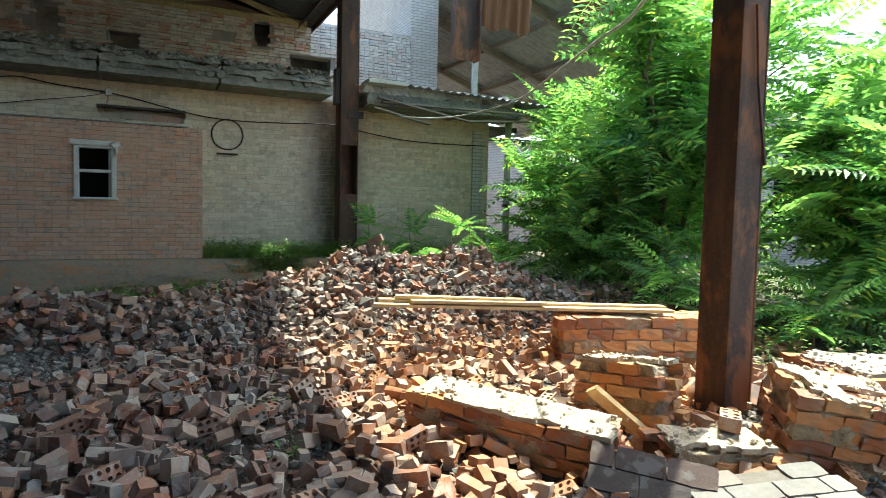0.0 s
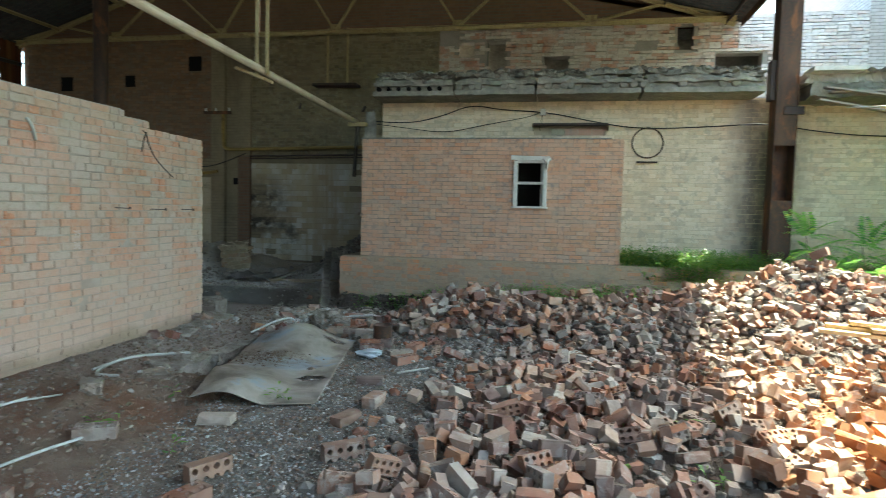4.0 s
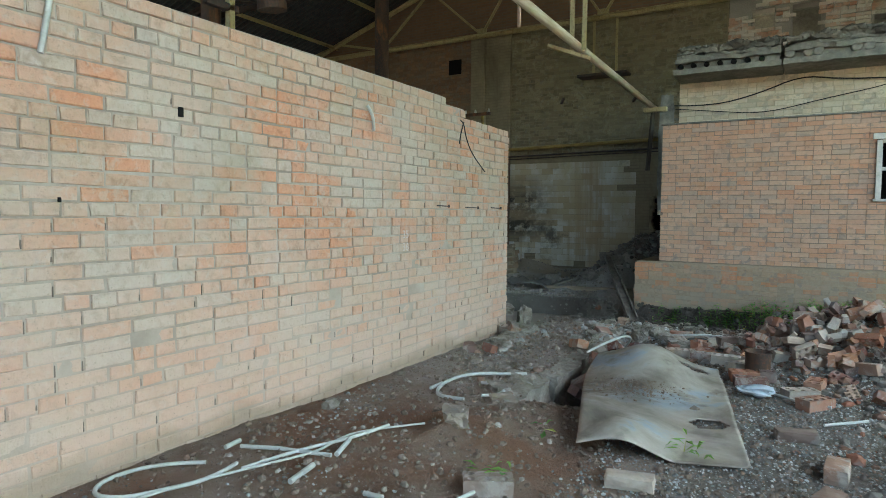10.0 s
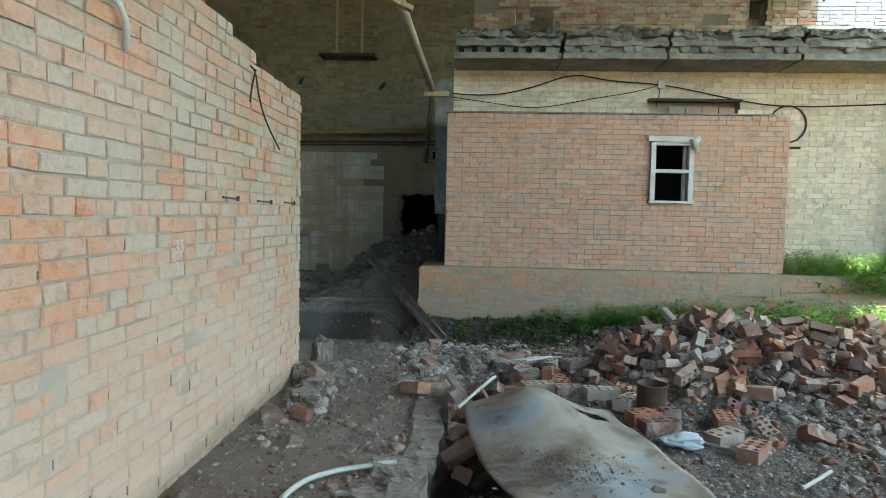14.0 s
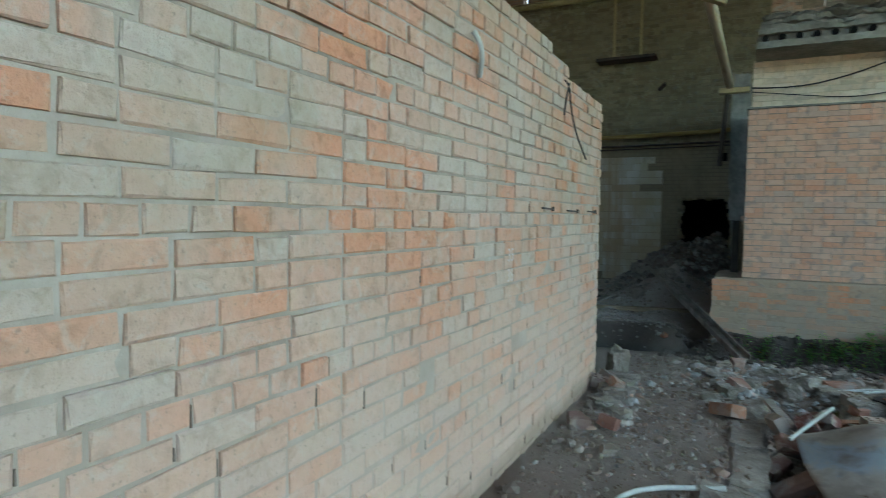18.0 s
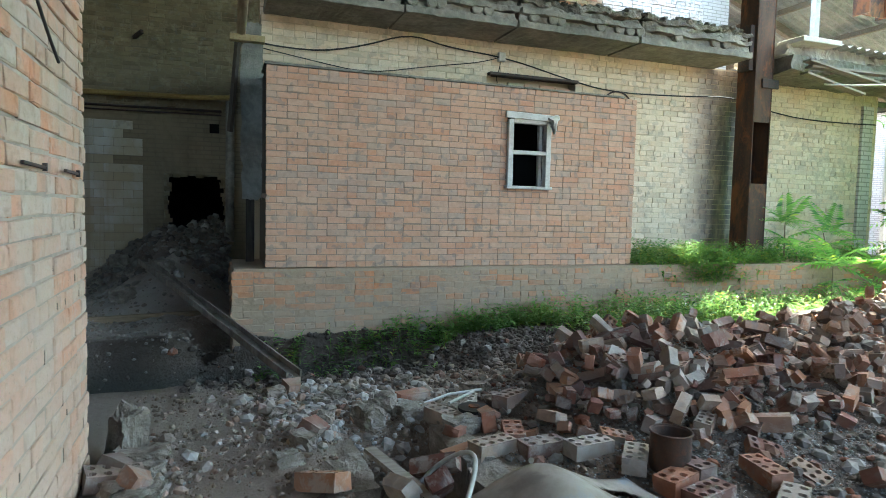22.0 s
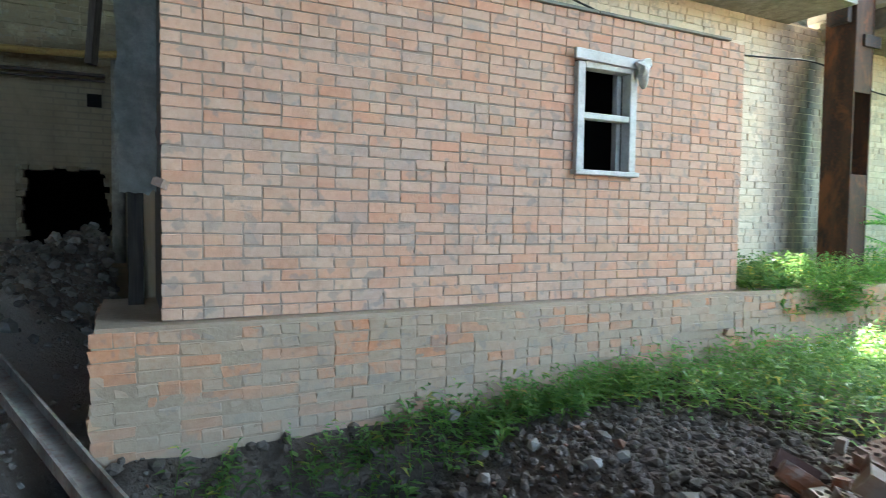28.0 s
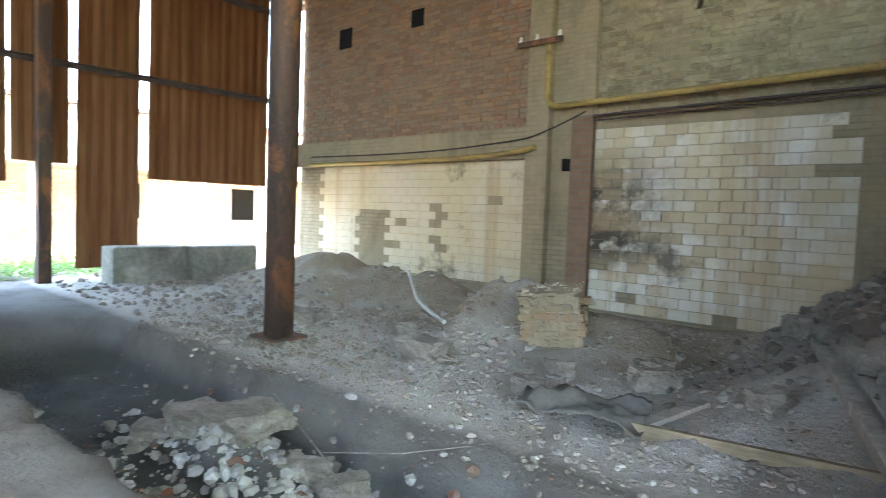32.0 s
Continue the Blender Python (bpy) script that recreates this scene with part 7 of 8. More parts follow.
for k, (x, y, s, f) in enumerate(((-4.92, 8.95, 0.17, 0.7), (-4.88, 8.8, 0.12, 0.8), (-4.98, 8.62, 0.16, 0.6), (-4.9, 8.42, 0.13, 0.8), (-4.83, 8.55, 0.1, 0.8), (-4.8, 8.05, 0.09, 0.8), (-3.5, 8.95, 0.24, 0.75), (-3.56, 9.42, 0.17, 1.0), (-3.68, 9.28, 0.15, 0.9), (-3.4, 9.3, 0.14, 0.8), (-3.95, 9.3, 0.11, 0.9), (-4.12, 8.98, 0.12, 0.9), (-3.2, 8.95, 0.16, 0.8), (-4.2, 9.5, 0.09, 0.8), (-3.82, 9.72, 0.12, 0.9), (-4.22, 8.75, 0.1, 0.8))):
    boulder("stone", x, y, s, "lump of broken pale mortar and concrete", BOULDER_GREY, 130 + k, (1.25, 0.9, f), -0.015, 61 * k)
for x, y, yaw, k, tilt, lift, roll in ((-5.0, 8.86, 70, 4, 25, 0.05, 20), (-5.02, 8.72, 15, 0, 6, 0.05, 8), (-4.86, 8.63, 40, 5, 15, 0.035, 30), (-4.93, 7.72, 25, 6, 8, 0.04, 0), (-4.78, 7.82, 80, 7, 10, 0.03, 15), (-4.03, 9.12, 60, 4, 30, 0.045, 12), (-4.0, 10.02, 20, 5, 10, 0.05, 0), (-4.1, 8.42, 130, 0, 14, 0.045, 12), (-3.86, 8.55, 55, 0, 12, 0.13, -14), (-3.78, 8.42, 55, 2, 14, 0.12, -12), (-3.3, 8.7, 20, 1, 90, 0.06, 0), (-3.02, 8.98, 75, 1, 80, 0.06, 10), (-3.25, 9.2, 110, 0, 0, 0.035, 0), (-3.55, 8.2, 100, 6, 30, 0.06, 0)):
    loose_brick(x, y, yaw, k, tilt, "dusty red brick among broken mortar beside the trench" if x > -4.6 else "dusty red brick lying at the foot of the partition", lift, roll)
for a, b in (((-5.02, 8.35), (-4.88, 8.1)), ((-5.0, 8.1), (-4.92, 7.85)), ((-4.95, 8.2), (-4.84, 7.95))):
    cable("stick", [(a[0], a[1], ground_z(*a) + 0.05), (b[0], b[1], ground_z(*b) + 0.02)], 0.006, PLANK_GREY, "thin dry stick lying among the stones", "stick", "sticks by the partition")
tr = tagged(new("trench"), "shallow open trench lined with broken concrete and bricks", "trench", kind="structure")
for x, y0, y1, k in ((-3.98, 6.45, 7.1, 1), (-3.95, 7.13, 7.75, 2), (-3.97, 7.8, 8.3, 3), (-3.94, 8.34, 8.95, 4), (-3.27, 7.9, 8.45, 5), (-3.25, 8.5, 9.1, 6)):
    bm = bmesh.new()
    cube(bm, -0.09, 0.09, y0, y1, -0.34, 0.05)
    bmesh.ops.subdivide_edges(bm, edges=bm.edges[:], cuts=7, use_grid_fill=True)
    o = Vector((k * 5.0, 0, 0))
    for v in bm.verts:
        v.co += noise.noise_vector(v.co * 4 + o) * 0.03 + noise.noise_vector(v.co * 17 + o) * 0.016
    bmesh.ops.transform(bm, matrix=pose(x, 0, 0, 0, 4 * math.sin(k), 0), verts=bm.verts[:])
    part("lining", bm, BOULDER_GREY, tr, "broken concrete edge of the trench")
for k, (x, y, z, a, b, c) in enumerate(((-3.7, 7.9, 0.06, 40, 20, 30), (-3.62, 8.15, 0.12, -30, 35, 70), (-3.8, 8.2, 0.1, 60, 10, 110), (-3.72, 7.45, -0.02, 20, -30, 10), (-3.55, 8.4, 0.1, 35, 15, 150), (-3.65, 7.2, -0.08, 10, 30, 60))):
    ob = new("brick", KINDS[2 + k % 3])
    ob.matrix_basis = pose(x, y, z, a, b, c)
    tagged(ob, "red brick tumbled into the trench", "brick", "scattered bricks")
bm = bmesh.new()
bar(bm, (-3.85, 8.55, 0.16), (-3.45, 7.35, 0.02), 0.06, 0.02)
tagged(part("lath", bm, PLANK_GREY), "grey lath sloping into the trench", "lath")

# ---- channel leaning across the ditch ----
chan = thing("steel_channel", (0, 0, 0), "long grey channel bar leaning across the ditch", "channel bar")
bm = bmesh.new()
a, b = Vector((-4.02, 10.32, 0.06)), Vector((-5.42, 14.0, 0.62))
side = (b - a).cross(Vector((0, 0, 1))).normalized()
bar(bm, a, b, 0.12, 0.015)
CHANNEL = rust_mat("weathered_channel", [(0.12, 0.1, 0.078), (0.22, 0.19, 0.155), (0.31, 0.275, 0.225)], 0.95, 0.0)
part("web", bm, CHANNEL, chan)
for k in (-1, 1):
    bm = bmesh.new()
    bar(bm, a + side * 0.058 * k + Vector((0, 0, 0.025)), b + side * 0.058 * k + Vector((0, 0, 0.025)), 0.014, 0.06)
    part("flange", bm, CHANNEL, chan)

# ---- litter in the rubble ----
DITCH = (-4.75, 10.95)
can = thing("rusty_can", (-2.42, 8.05, ground_z(-2.42, 8.05)), "rusty open can standing among the bricks", "can")
bm = bmesh.new()
rings = [[bm.verts.new((q * math.cos(a), q * math.sin(a), z)) for a in np.linspace(0, 2 * math.pi, 21)[:-1]] for q, z in ((0.0, 0.004), (0.095, 0.004), (0.1, 0.02), (0.1, 0.19), (0.106, 0.2), (0.098, 0.2), (0.094, 0.19), (0.094, 0.03), (0.0, 0.02))]
for p, q in zip(rings, rings[1:]):
    for i in range(20):
        bm.faces.new((p[i], p[(i + 1) % 20], q[(i + 1) % 20], q[i]))
bmesh.ops.remove_doubles(bm, verts=bm.verts[:], dist=1e-5)
part("body", bm, STEEL, can, smooth=True)
tagged(tube("rim", [(-2.42 + 0.104 * math.cos(a), 8.05 + 0.104 * math.sin(a), ground_z(-2.42, 8.05) + 0.2) for a in np.linspace(0, 2 * math.pi, 17)[:-1]], 0.006, STEEL, cyclic=True), "loose rusty hoop round the mouth of a can", "hoop")
disc = thing("black_disc", (-3.05, 9.1, ground_z(-3.05, 9.1) + 0.085), "black rubber disc lying on bricks", "disc")
bm = bmesh.new()
cylinder(bm, (0, 0, 0), (0, 0, 0.02), 0.1, n=24)
part("tyre", bm, CABLE, disc)
bm = bmesh.new()
cylinder(bm, (0, 0, 0.02), (0, 0, 0.028), 0.035, n=16)
part("hub", bm, STEEL, disc)
slat = thing("broken_crate", (DITCH[0], DITCH[1], ground_z(*DITCH)), "broken yellow slat with two stubs in the ditch", "crate")
box_part("slat", (-0.22, 0.22, -0.04, 0.04, 0.0, 0.03), PLANK_YELLOW, slat, bevel=0.003)
for x in (-0.1, 0.06):
    box_part("stub", (x - 0.035, x + 0.035, -0.03, 0.03, 0.03, 0.14), PLANK_YELLOW, slat, bevel=0.004)

# ---- hall floor things ----
BRICK_EARTHY = brick_mat("brick_earthy", False, [(0.235, 0.18, 0.105), (0.21, 0.16, 0.095), (0.26, 0.17, 0.1), (0.225, 0.175, 0.11), (0.25, 0.2, 0.125)], (0.225, 0.18, 0.115), 0.8)
MORTAR_EARTHY = rough_mat("earthy_mortar", [(0.16, 0.125, 0.08), (0.27, 0.215, 0.14), (0.36, 0.29, 0.2)], 5, 30, 0.9, deep=0.02)
bm = bmesh.new()
bar(bm, (-6.3, 12.95, 0.075), (-4.75, 13.15, 0.1), 0.045, 0.09)
tagged(part("timber_edge", bm, wood_mat("tan_timber", (0.17, 0.125, 0.075), (0.29, 0.215, 0.13))), "worn timber edging a patch of cement", "timber")
bm = bmesh.new()
bar(bm, (-6.25, 12.98, 0.08), (-6.0, 13.5, 0.2), 0.1, 0.03)
tagged(part("board", bm, PLANK_GREY), "short grey board beside the timber edge", "board")
bm = bmesh.new()
bmesh.ops.create_grid(bm, x_segments=30, y_segments=20, size=0.5)
for v in bm.verts:
    v.co.x *= 0.85
    v.co.y *= 0.5
    v.co.z = 0.10 + 0.16 * noise.noise((v.co.x * 4, v.co.y * 5, 1)) + 0.12 * math.exp(-(v.co.x * 2.2) ** 2 - (v.co.y * 3) ** 2) + 0.04 * noise.noise((v.co.x * 14, v.co.y * 9, 1))
bmesh.ops.solidify(bm, geom=bm.faces[:], thickness=0.012)
bmesh.ops.transform(bm, matrix=pose(-6.62, 12.95, ground_z(-6.62, 12.95) - 0.02, 0, 0, 15), verts=bm.verts[:])
tagged(part("tarpaulin", bm, rough_mat("canvas", [(0.06, 0.052, 0.043), (0.14, 0.125, 0.105)], 3, 40, 0.4), smooth=True), "crumpled grey tarpaulin lying on the rubble", "tarpaulin")
for k, (x, y, s, f) in enumerate(((-8.5, 13.35, 0.36, 0.6), (-9.6, 14.2, 0.2, 0.7), (-8.4, 11.45, 0.36, 0.5), (-8.9, 11.3, 0.32, 0.5), (-8.0, 11.65, 0.28, 0.5), (-7.7, 11.75, 0.25, 0.6), (-9.3, 11.2, 0.3, 0.5), (-7.2, 13.2, 0.2, 0.8), (-5.6, 13.6, 0.2, 0.8), (-5.2, 13.9, 0.2, 0.7), (-6.8, 14.6, 0.2, 0.7), (-6.6, 14.1, 0.24, 0.8), (-5.9, 15.6, 0.25, 0.8), (-7.4, 13.9, 0.2, 0.8), (-10.8, 13.6, 0.4, 0.5), (-6.4, 10.15, 0.35, 0.4), (-5.75, 10.1, 0.25, 0.5))):
    boulder("stone", x, y, s, "block of pale broken concrete on the hall floor", BOULDER_GREY, 90 + k, (1.3, 1.0, f), 0, 53 * k)
masonry((0.62, 0.5, 0.72), pose(-7.95, 14.8, -0.03, 7, -6, 25), "stump of ochre brickwork half buried in the mound", 8, 11, BRICK_EARTHY, ragged=0.6, cap=0.4, mortar=MORTAR_EARTHY)
for x, y, w in ((-15.9, 13.75, 1.28), (-15.84, 15.1, 1.3)):
    tagged(box_part("concrete_block", (x, x + 0.5, y - w / 2, y + w / 2, 0.0, 0.68), CONCRETE, bevel=0.02), "low pale concrete block on the hall floor", "concrete block", "concrete blocks")
cable("hose", [(-10.6, 15.2, 0.62), (-10.2, 14.9, 0.45), (-9.8, 14.6, 0.3), (-9.2, 14.4, 0.2)], 0.025, CABLE_PALE, "pale strap lying on the mound", "strap")
cable("rod", [(-8.3, 11.6, 0.12), (-7.6, 11.5, -0.1), (-7.0, 11.3, -0.2)], 0.004, PLANK_GREY, "thin bent rod in the pit", "rod")
cable("rod", [(-7.6, 11.5, -0.08), (-7.2, 11.8, -0.05), (-6.8, 12.1, 0.04)], 0.004, PLANK_GREY, "thin bent rod in the pit", "rod")

# hanging board at the room's corner
bm = bmesh.new()
bmesh.ops.create_grid(bm, x_segments=14, y_segments=60, size=0.5)
for v in bm.verts:
    u, z = v.co.x, v.co.y * 1.95
    wide = 0.2 + 0.07 * noise.noise((z * 1.6, 2.0, 3.0)) + 0.05 * noise.noise((z * 6, 5.0, 3.0))
    v.co = Vector((-4.2 + u * wide * 1.15, 12.955 + 0.012 * math.sin(z * 2.5), 2.42 + z + 0.05 * noise.noise((u * 6, z, 1))))
bmesh.ops.solidify(bm, geom=bm.faces[:], thickness=0.02)
tagged(part("plaster_board", bm, CONCRETE), "torn pale plasterboard hanging at the room's corner", "board")
DARK_POST = wood_mat("dark_post", (0.03, 0.024, 0.018), (0.075, 0.06, 0.045), 2)
tagged(box_part("corner_post", (-4.26, -4.17, 12.98, 13.08, 0.6, 3.3), DARK_POST), "dark timber post at the room's corner", "post")
bm = bmesh.new()
bar(bm, (0.04, 3.7, -0.15), (-0.04, 3.75, -1.13), 0.06, 0.04)
part("lath", bm, DARK_POST, hanger, "dark broken lath hanging from the pole's end")
stub = new("brick", KINDS[4])
stub.matrix_basis = pose(-4.09, 12.215, 1.45, 20, 10, 60) @ Matrix.Diagonal((0.5, 0.5, 0.6, 1))
tagged(stub, "broken orange brick end at the room's corner", "brick")
wb = thing("white_board", (1.25, 11.93, ground_z(1.25, 11.93)), "short white-painted board lying at the plinth's foot", "board")
box_part("board", (-0.3, 0.3, -0.02, 0.02, 0.08, 0.16), PAINT_OLD, wb, m=pose(0, 0, 0, -20, 3, 4))
box_part("foot", (-0.24, -0.18, -0.05, 0.02, -0.02, 0.09), PLANK_GREY, wb)
box_part("foot", (0.16, 0.22, -0.05, 0.02, -0.02, 0.09), PLANK_GREY, wb)

# ---- behind the partition ----
duct = thing("vent_duct", (0, 0, 0), "rusty bent ventilation duct under the roof", "duct")
tube("bend", [(-8.0, 7.95, 4.0), (-8.0, 7.9, 4.2), (-8.0, 7.75, 4.45), (-8.0, 7.3, 4.9), (-8.0, 6.4, 5.9), (-8.0, 6.0, 6.6)], 0.17, STEEL, duct, res=5)
for a, b in (((-8.0, 7.96, 3.95), (-8.0, 7.95, 4.05)), ((-8.0, 7.82, 4.38), (-8.0, 7.77, 4.45))):
    bm = bmesh.new()
    cylinder(bm, a, b, 0.185, n=20)
    part("collar", bm, STEEL, duct)
lamp = thing("floodlight", (-9.2, 3.95, 3.7), "old grey floodlight fixed to a post", "lamp")
bm = bmesh.new()
cylinder(bm, (0, 0, 0), (0.1, -0.1, 0.2), 0.05, 0.14, n=16)
part("housing", bm, PAINT_OLD, lamp, smooth=True)
bm = bmesh.new()
bar(bm, (0, 0, 0.05), (-0.46, 0.34, 0.0), 0.05, 0.05)
part("arm", bm, STEEL_DARK, lamp)
stand = thing("bracket_frame", (-8.0, 7.3, 0.0), "dark steel frame with a cross arm behind the partition", "frame")
box_part("upright", (-0.04, 0.04, -0.04, 0.04, 0, 6.1), STEEL_YELLOW, stand)
box_part("cross_arm", (-0.04, 0.04, -0.35, 0.1, 3.75, 3.83), STEEL_DARK, stand)

# marks on the partition
for y, z, w in ((7.4, 1.495, 0.22), (7.99, 1.486, 0.27), (8.56, 1.488, 0.24)):
    bm = bmesh.new()
    bar(bm, (LX + 0.012, y - w / 2, z), (LX + 0.012, y + w / 2, z - 0.004), 0.011, 0.011)
    cube(bm, LX + 0.006, LX + 0.02, y + w / 2 - 0.008, y + w / 2 + 0.008, z - 0.016, z + 0.012)
    tagged(part("rebar", bm, STEEL_DARK), "thin dark steel rod laid in a brick joint", "rod", "rods in the partition")
cable("hose", [(LX - 0.05, 3.86, 2.56), (LX + 0.02, 3.85, 2.575), (LX + 0.03, 3.83, 2.5), (LX + 0.03, 3.8, 2.3), (LX + 0.025, 3.77, 2.14)], 0.014, CABLE_PALE, "short pale hose hooked over the top of the partition", "hose")
cable("wire", [(LX + 0.0, 7.74, 2.36), (LX + 0.03, 7.76, 2.34), (LX + 0.03, 7.8, 2.2), (LX + 0.03, 7.95, 2.02), (LX + 0.04, 8.22, 1.87)], 0.006, CABLE, "thin dark wire hanging on the partition", "wire")
cable("wire", [(LX + 0.03, 7.76, 2.34), (LX + 0.02, 7.72, 2.22), (LX + 0.016, 7.7, 2.12)], 0.006, CABLE, "thin dark wire hanging on the partition", "wire")
cable("hose", [(LX + 0.02, 6.2, 2.27), (LX + 0.05, 6.22, 2.22), (LX + 0.04, 6.26, 2.14), (LX + 0.01, 6.3, 2.09)], 0.013, CABLE_PALE, "stub of pale hose sticking from the partition", "hose")
for y, z, s in ((4.52, 1.98, 0.028), (3.85, 1.47, 0.012)):
    tagged(box_part("drill_hole", (LX - 0.004, LX + 0.005, y - s * 0.6, y + s * 0.6, z - s, z + s), BLACK, bevel=0.001), "small dark hole in the partition", "hole", "holes in the partition")


def lettering(name, text, m, size, material, label, category):
    cu = bpy.data.curves.new(name, "FONT")
    cu.body, cu.size, cu.extrude = text, size, 0.001
    ob = bpy.data.objects.new(name, cu)
    me = bpy.data.meshes.new_from_object(ob)
    bpy.data.objects.remove(ob)
    me.materials.clear()
    made = finish(name, me, material)
    made.matrix_basis = m
    return tagged(made, label, category)


CHALK = rough_mat("chalk", [(0.46, 0.36, 0.30), (0.54, 0.45, 0.39)], 40, 120, 0.1)
lettering("chalk_number", "35", pose(LX + 0.006, 6.72, 1.2, 90, 0, 90), 0.1, CHALK, "faint chalk number on the bricks", "chalk mark")
lettering("chalk_number", "36", pose(LX + 0.006, 6.72, 1.09, 90, 0, 90), 0.1, CHALK, "faint chalk number on the bricks", "chalk mark")
# ---- plants ----
LEAF = leaf_mat("tree_of_heaven_leaf", (0.045, 0.14, 0.07), (0.27, 0.44, 0.125), (0.54, 0.55, 0.12))
WEED = leaf_mat("weed_leaf", (0.045, 0.115, 0.04), (0.17, 0.265, 0.068), (0.40, 0.34, 0.08))
BARK = rough_mat("bark", [(0.14, 0.10, 0.07), (0.24, 0.18, 0.13)], 4, 30)


def frond(r, length=0.6, pairs=11):
    """A pinnate leaf along +x that droops; leaflets in pairs."""
    verts, faces = [], []
    droop = r.uniform(0.2, 0.6)
    hang = r.uniform(-0.35, -0.1)
    for k in range(pairs):
        t = (k + 1) / pairs
        x, z = length * t, -droop * length * t * t
        verts += [(x - length / pairs, -0.004, -droop * length * (t - 1 / pairs) ** 2), (x - length / pairs, 0.004, -droop * length * (t - 1 / pairs) ** 2), (x, 0.003, z), (x, -0.003, z)]
        n = len(verts)
        faces.append((n - 4, n - 3, n - 2, n - 1))
        size = length * 0.24 * (1 - 0.55 * abs(t - 0.45) * 1.5)
        for side in (-1, 1):
            w = size * 0.2
            a = r.normal(0, 0.03)
            dip = (hang + r.normal(0, 0.03)) * size
            tip = (x + size * (0.35 + a), side * size * 0.95, z + dip)
            mid = (x + size * 0.16, side * size * 0.45, z + dip * 0.2 + 0.012)
            b = len(verts)
            verts += [(x - 0.002, 0, z), (mid[0] - w * 0.9, mid[1], mid[2]), tip, (mid[0] + w * 0.9, mid[1], mid[2])]
            faces += [(b, b + 1, b + 2, b + 3)]
    return np.array(verts), faces


r0 = hashed(61)
FRONDS = [frond(r0, 0.85, 11), frond(r0, 0.95, 12), frond(r0, 0.7, 9), frond(r0, 1.05, 13)]


def whorl(soup, r, at, count, scale, low=-25, high=60):
    """Leaves springing from a shoot tip."""
    for k in range(count):
        v, f = FRONDS[int(r.integers(0, 4))]
        s = scale * r.uniform(0.7, 1.15)
        m = np.array(pose(*at, 0, -r.uniform(low, high), k * 360 / count + r.uniform(-25, 25)) @ pose(0, 0, 0, r.uniform(-35, 35), 0, 0))
        soup.add((v * s) @ m[:3, :3].T + m[:3, 3], f)


def tree(x, y, height, spread, stems, seed, label, leaf_scale=1.0):
    r = hashed(seed)
    z0 = ground_z(x, y) - 0.05
    t = thing("tree", (x, y, z0), label, "tree", "young trees of heaven")
    soup = Soup()
    for k in range(stems):
        a = 2 * math.pi * k / stems + r.uniform(-0.5, 0.5)
        lean = spread * r.uniform(0.25, 0.8)
        h = height * r.uniform(0.65, 1.0)
        line = [Vector((0.12 * math.cos(a), 0.12 * math.sin(a), 0))]
        for j in range(1, 6):
            u = j / 5
            line.append(Vector((lean * u ** 1.4 * math.cos(a) + r.normal(0, 0.06), lean * u ** 1.4 * math.sin(a) + r.normal(0, 0.06), h * u)))
        bm = bmesh.new()
        for j in range(5):
            cylinder(bm, line[j], line[j + 1], 0.055 * height / 6 * (1 - j / 6.5), 0.055 * height / 6 * (1 - (j + 1) / 6.5), n=8)
        part("trunk", bm, BARK, t, smooth=True)
        for j in range(1, 6):
            for _ in range(1 if j < 2 else 2):
                b = r.uniform(0, 2 * math.pi)
                reach = spread * r.uniform(0.25, 0.6) * (1.15 - 0.12 * j)
                tip = line[j] + Vector((reach * math.cos(b), reach * math.sin(b), r.uniform(0.05, 0.5)))
                bm = bmesh.new()
                cylinder(bm, line[j], tip, 0.02, 0.008, n=6)
                part("limb", bm, BARK, t, smooth=True)
                whorl(soup, r, tip, int(r.integers(5, 9)), leaf_scale)
                if r.random() < 0.5:
                    whorl(soup, r, line[j].lerp(tip, 0.55), int(r.integers(2, 4)), leaf_scale * 0.9)
        whorl(soup, r, line[-1], 11, leaf_scale * 1.1, -5, 65)
    finish("crown", soup.mesh("crown"), LEAF, t)
    return t


tree(8.2, 12.6, 3.9, 1.4, 4, 71, "slender tree of heaven with feathery bright leaves by the wall", 1.2)
tree(7.3, 9.2, 5.6, 1.9, 5, 72, "many-stemmed tree of heaven with sunlit feathery leaves", 1.35)
tree(9.3, 6.9, 3.6, 1.7, 6, 73, "leafy tree of heaven at the edge of the yard", 1.25)
tree(9.4, 11.0, 5.0, 1.9, 5, 74, "tall tree of heaven behind the heap", 1.3)
tree(7.4, 11.2, 2.8, 1.4, 5, 79, "low bushy tree of heaven in the shade")
tree(6.7, 10.0, 2.3, 1.2, 5, 80, "low bushy tree of heaven in the shade")
tree(7.6, 5.9, 2.8, 1.3, 5, 76, "young tree of heaven with pale green leaves")
tree(11.2, 13.0, 3.4, 1.6, 4, 78, "young tree of heaven beyond the downpipe")


def sapling(x, y, height, seed, z=None, count=12, scale=0.8):
    r = hashed(seed)
    z0 = ground_z(x, y) if z is None else z
    t = thing("sapling", (x, y, z0), "small tree-of-heaven sapling with drooping feathery leaves", "sapling", "saplings")
    bm = bmesh.new()
    cylinder(bm, (0, 0, -0.03), (r.normal(0, 0.05), r.normal(0, 0.05), height), 0.014, 0.006, n=6)
    part("stem", bm, BARK, t)
    soup = Soup()
    whorl(soup, r, (0, 0, height), count, scale, 0, 60)
    whorl(soup, r, (0, 0, height * 0.6), count // 2, scale, -15, 30)
    finish("leaves", soup.mesh("leaves"), LEAF, t)
    return t


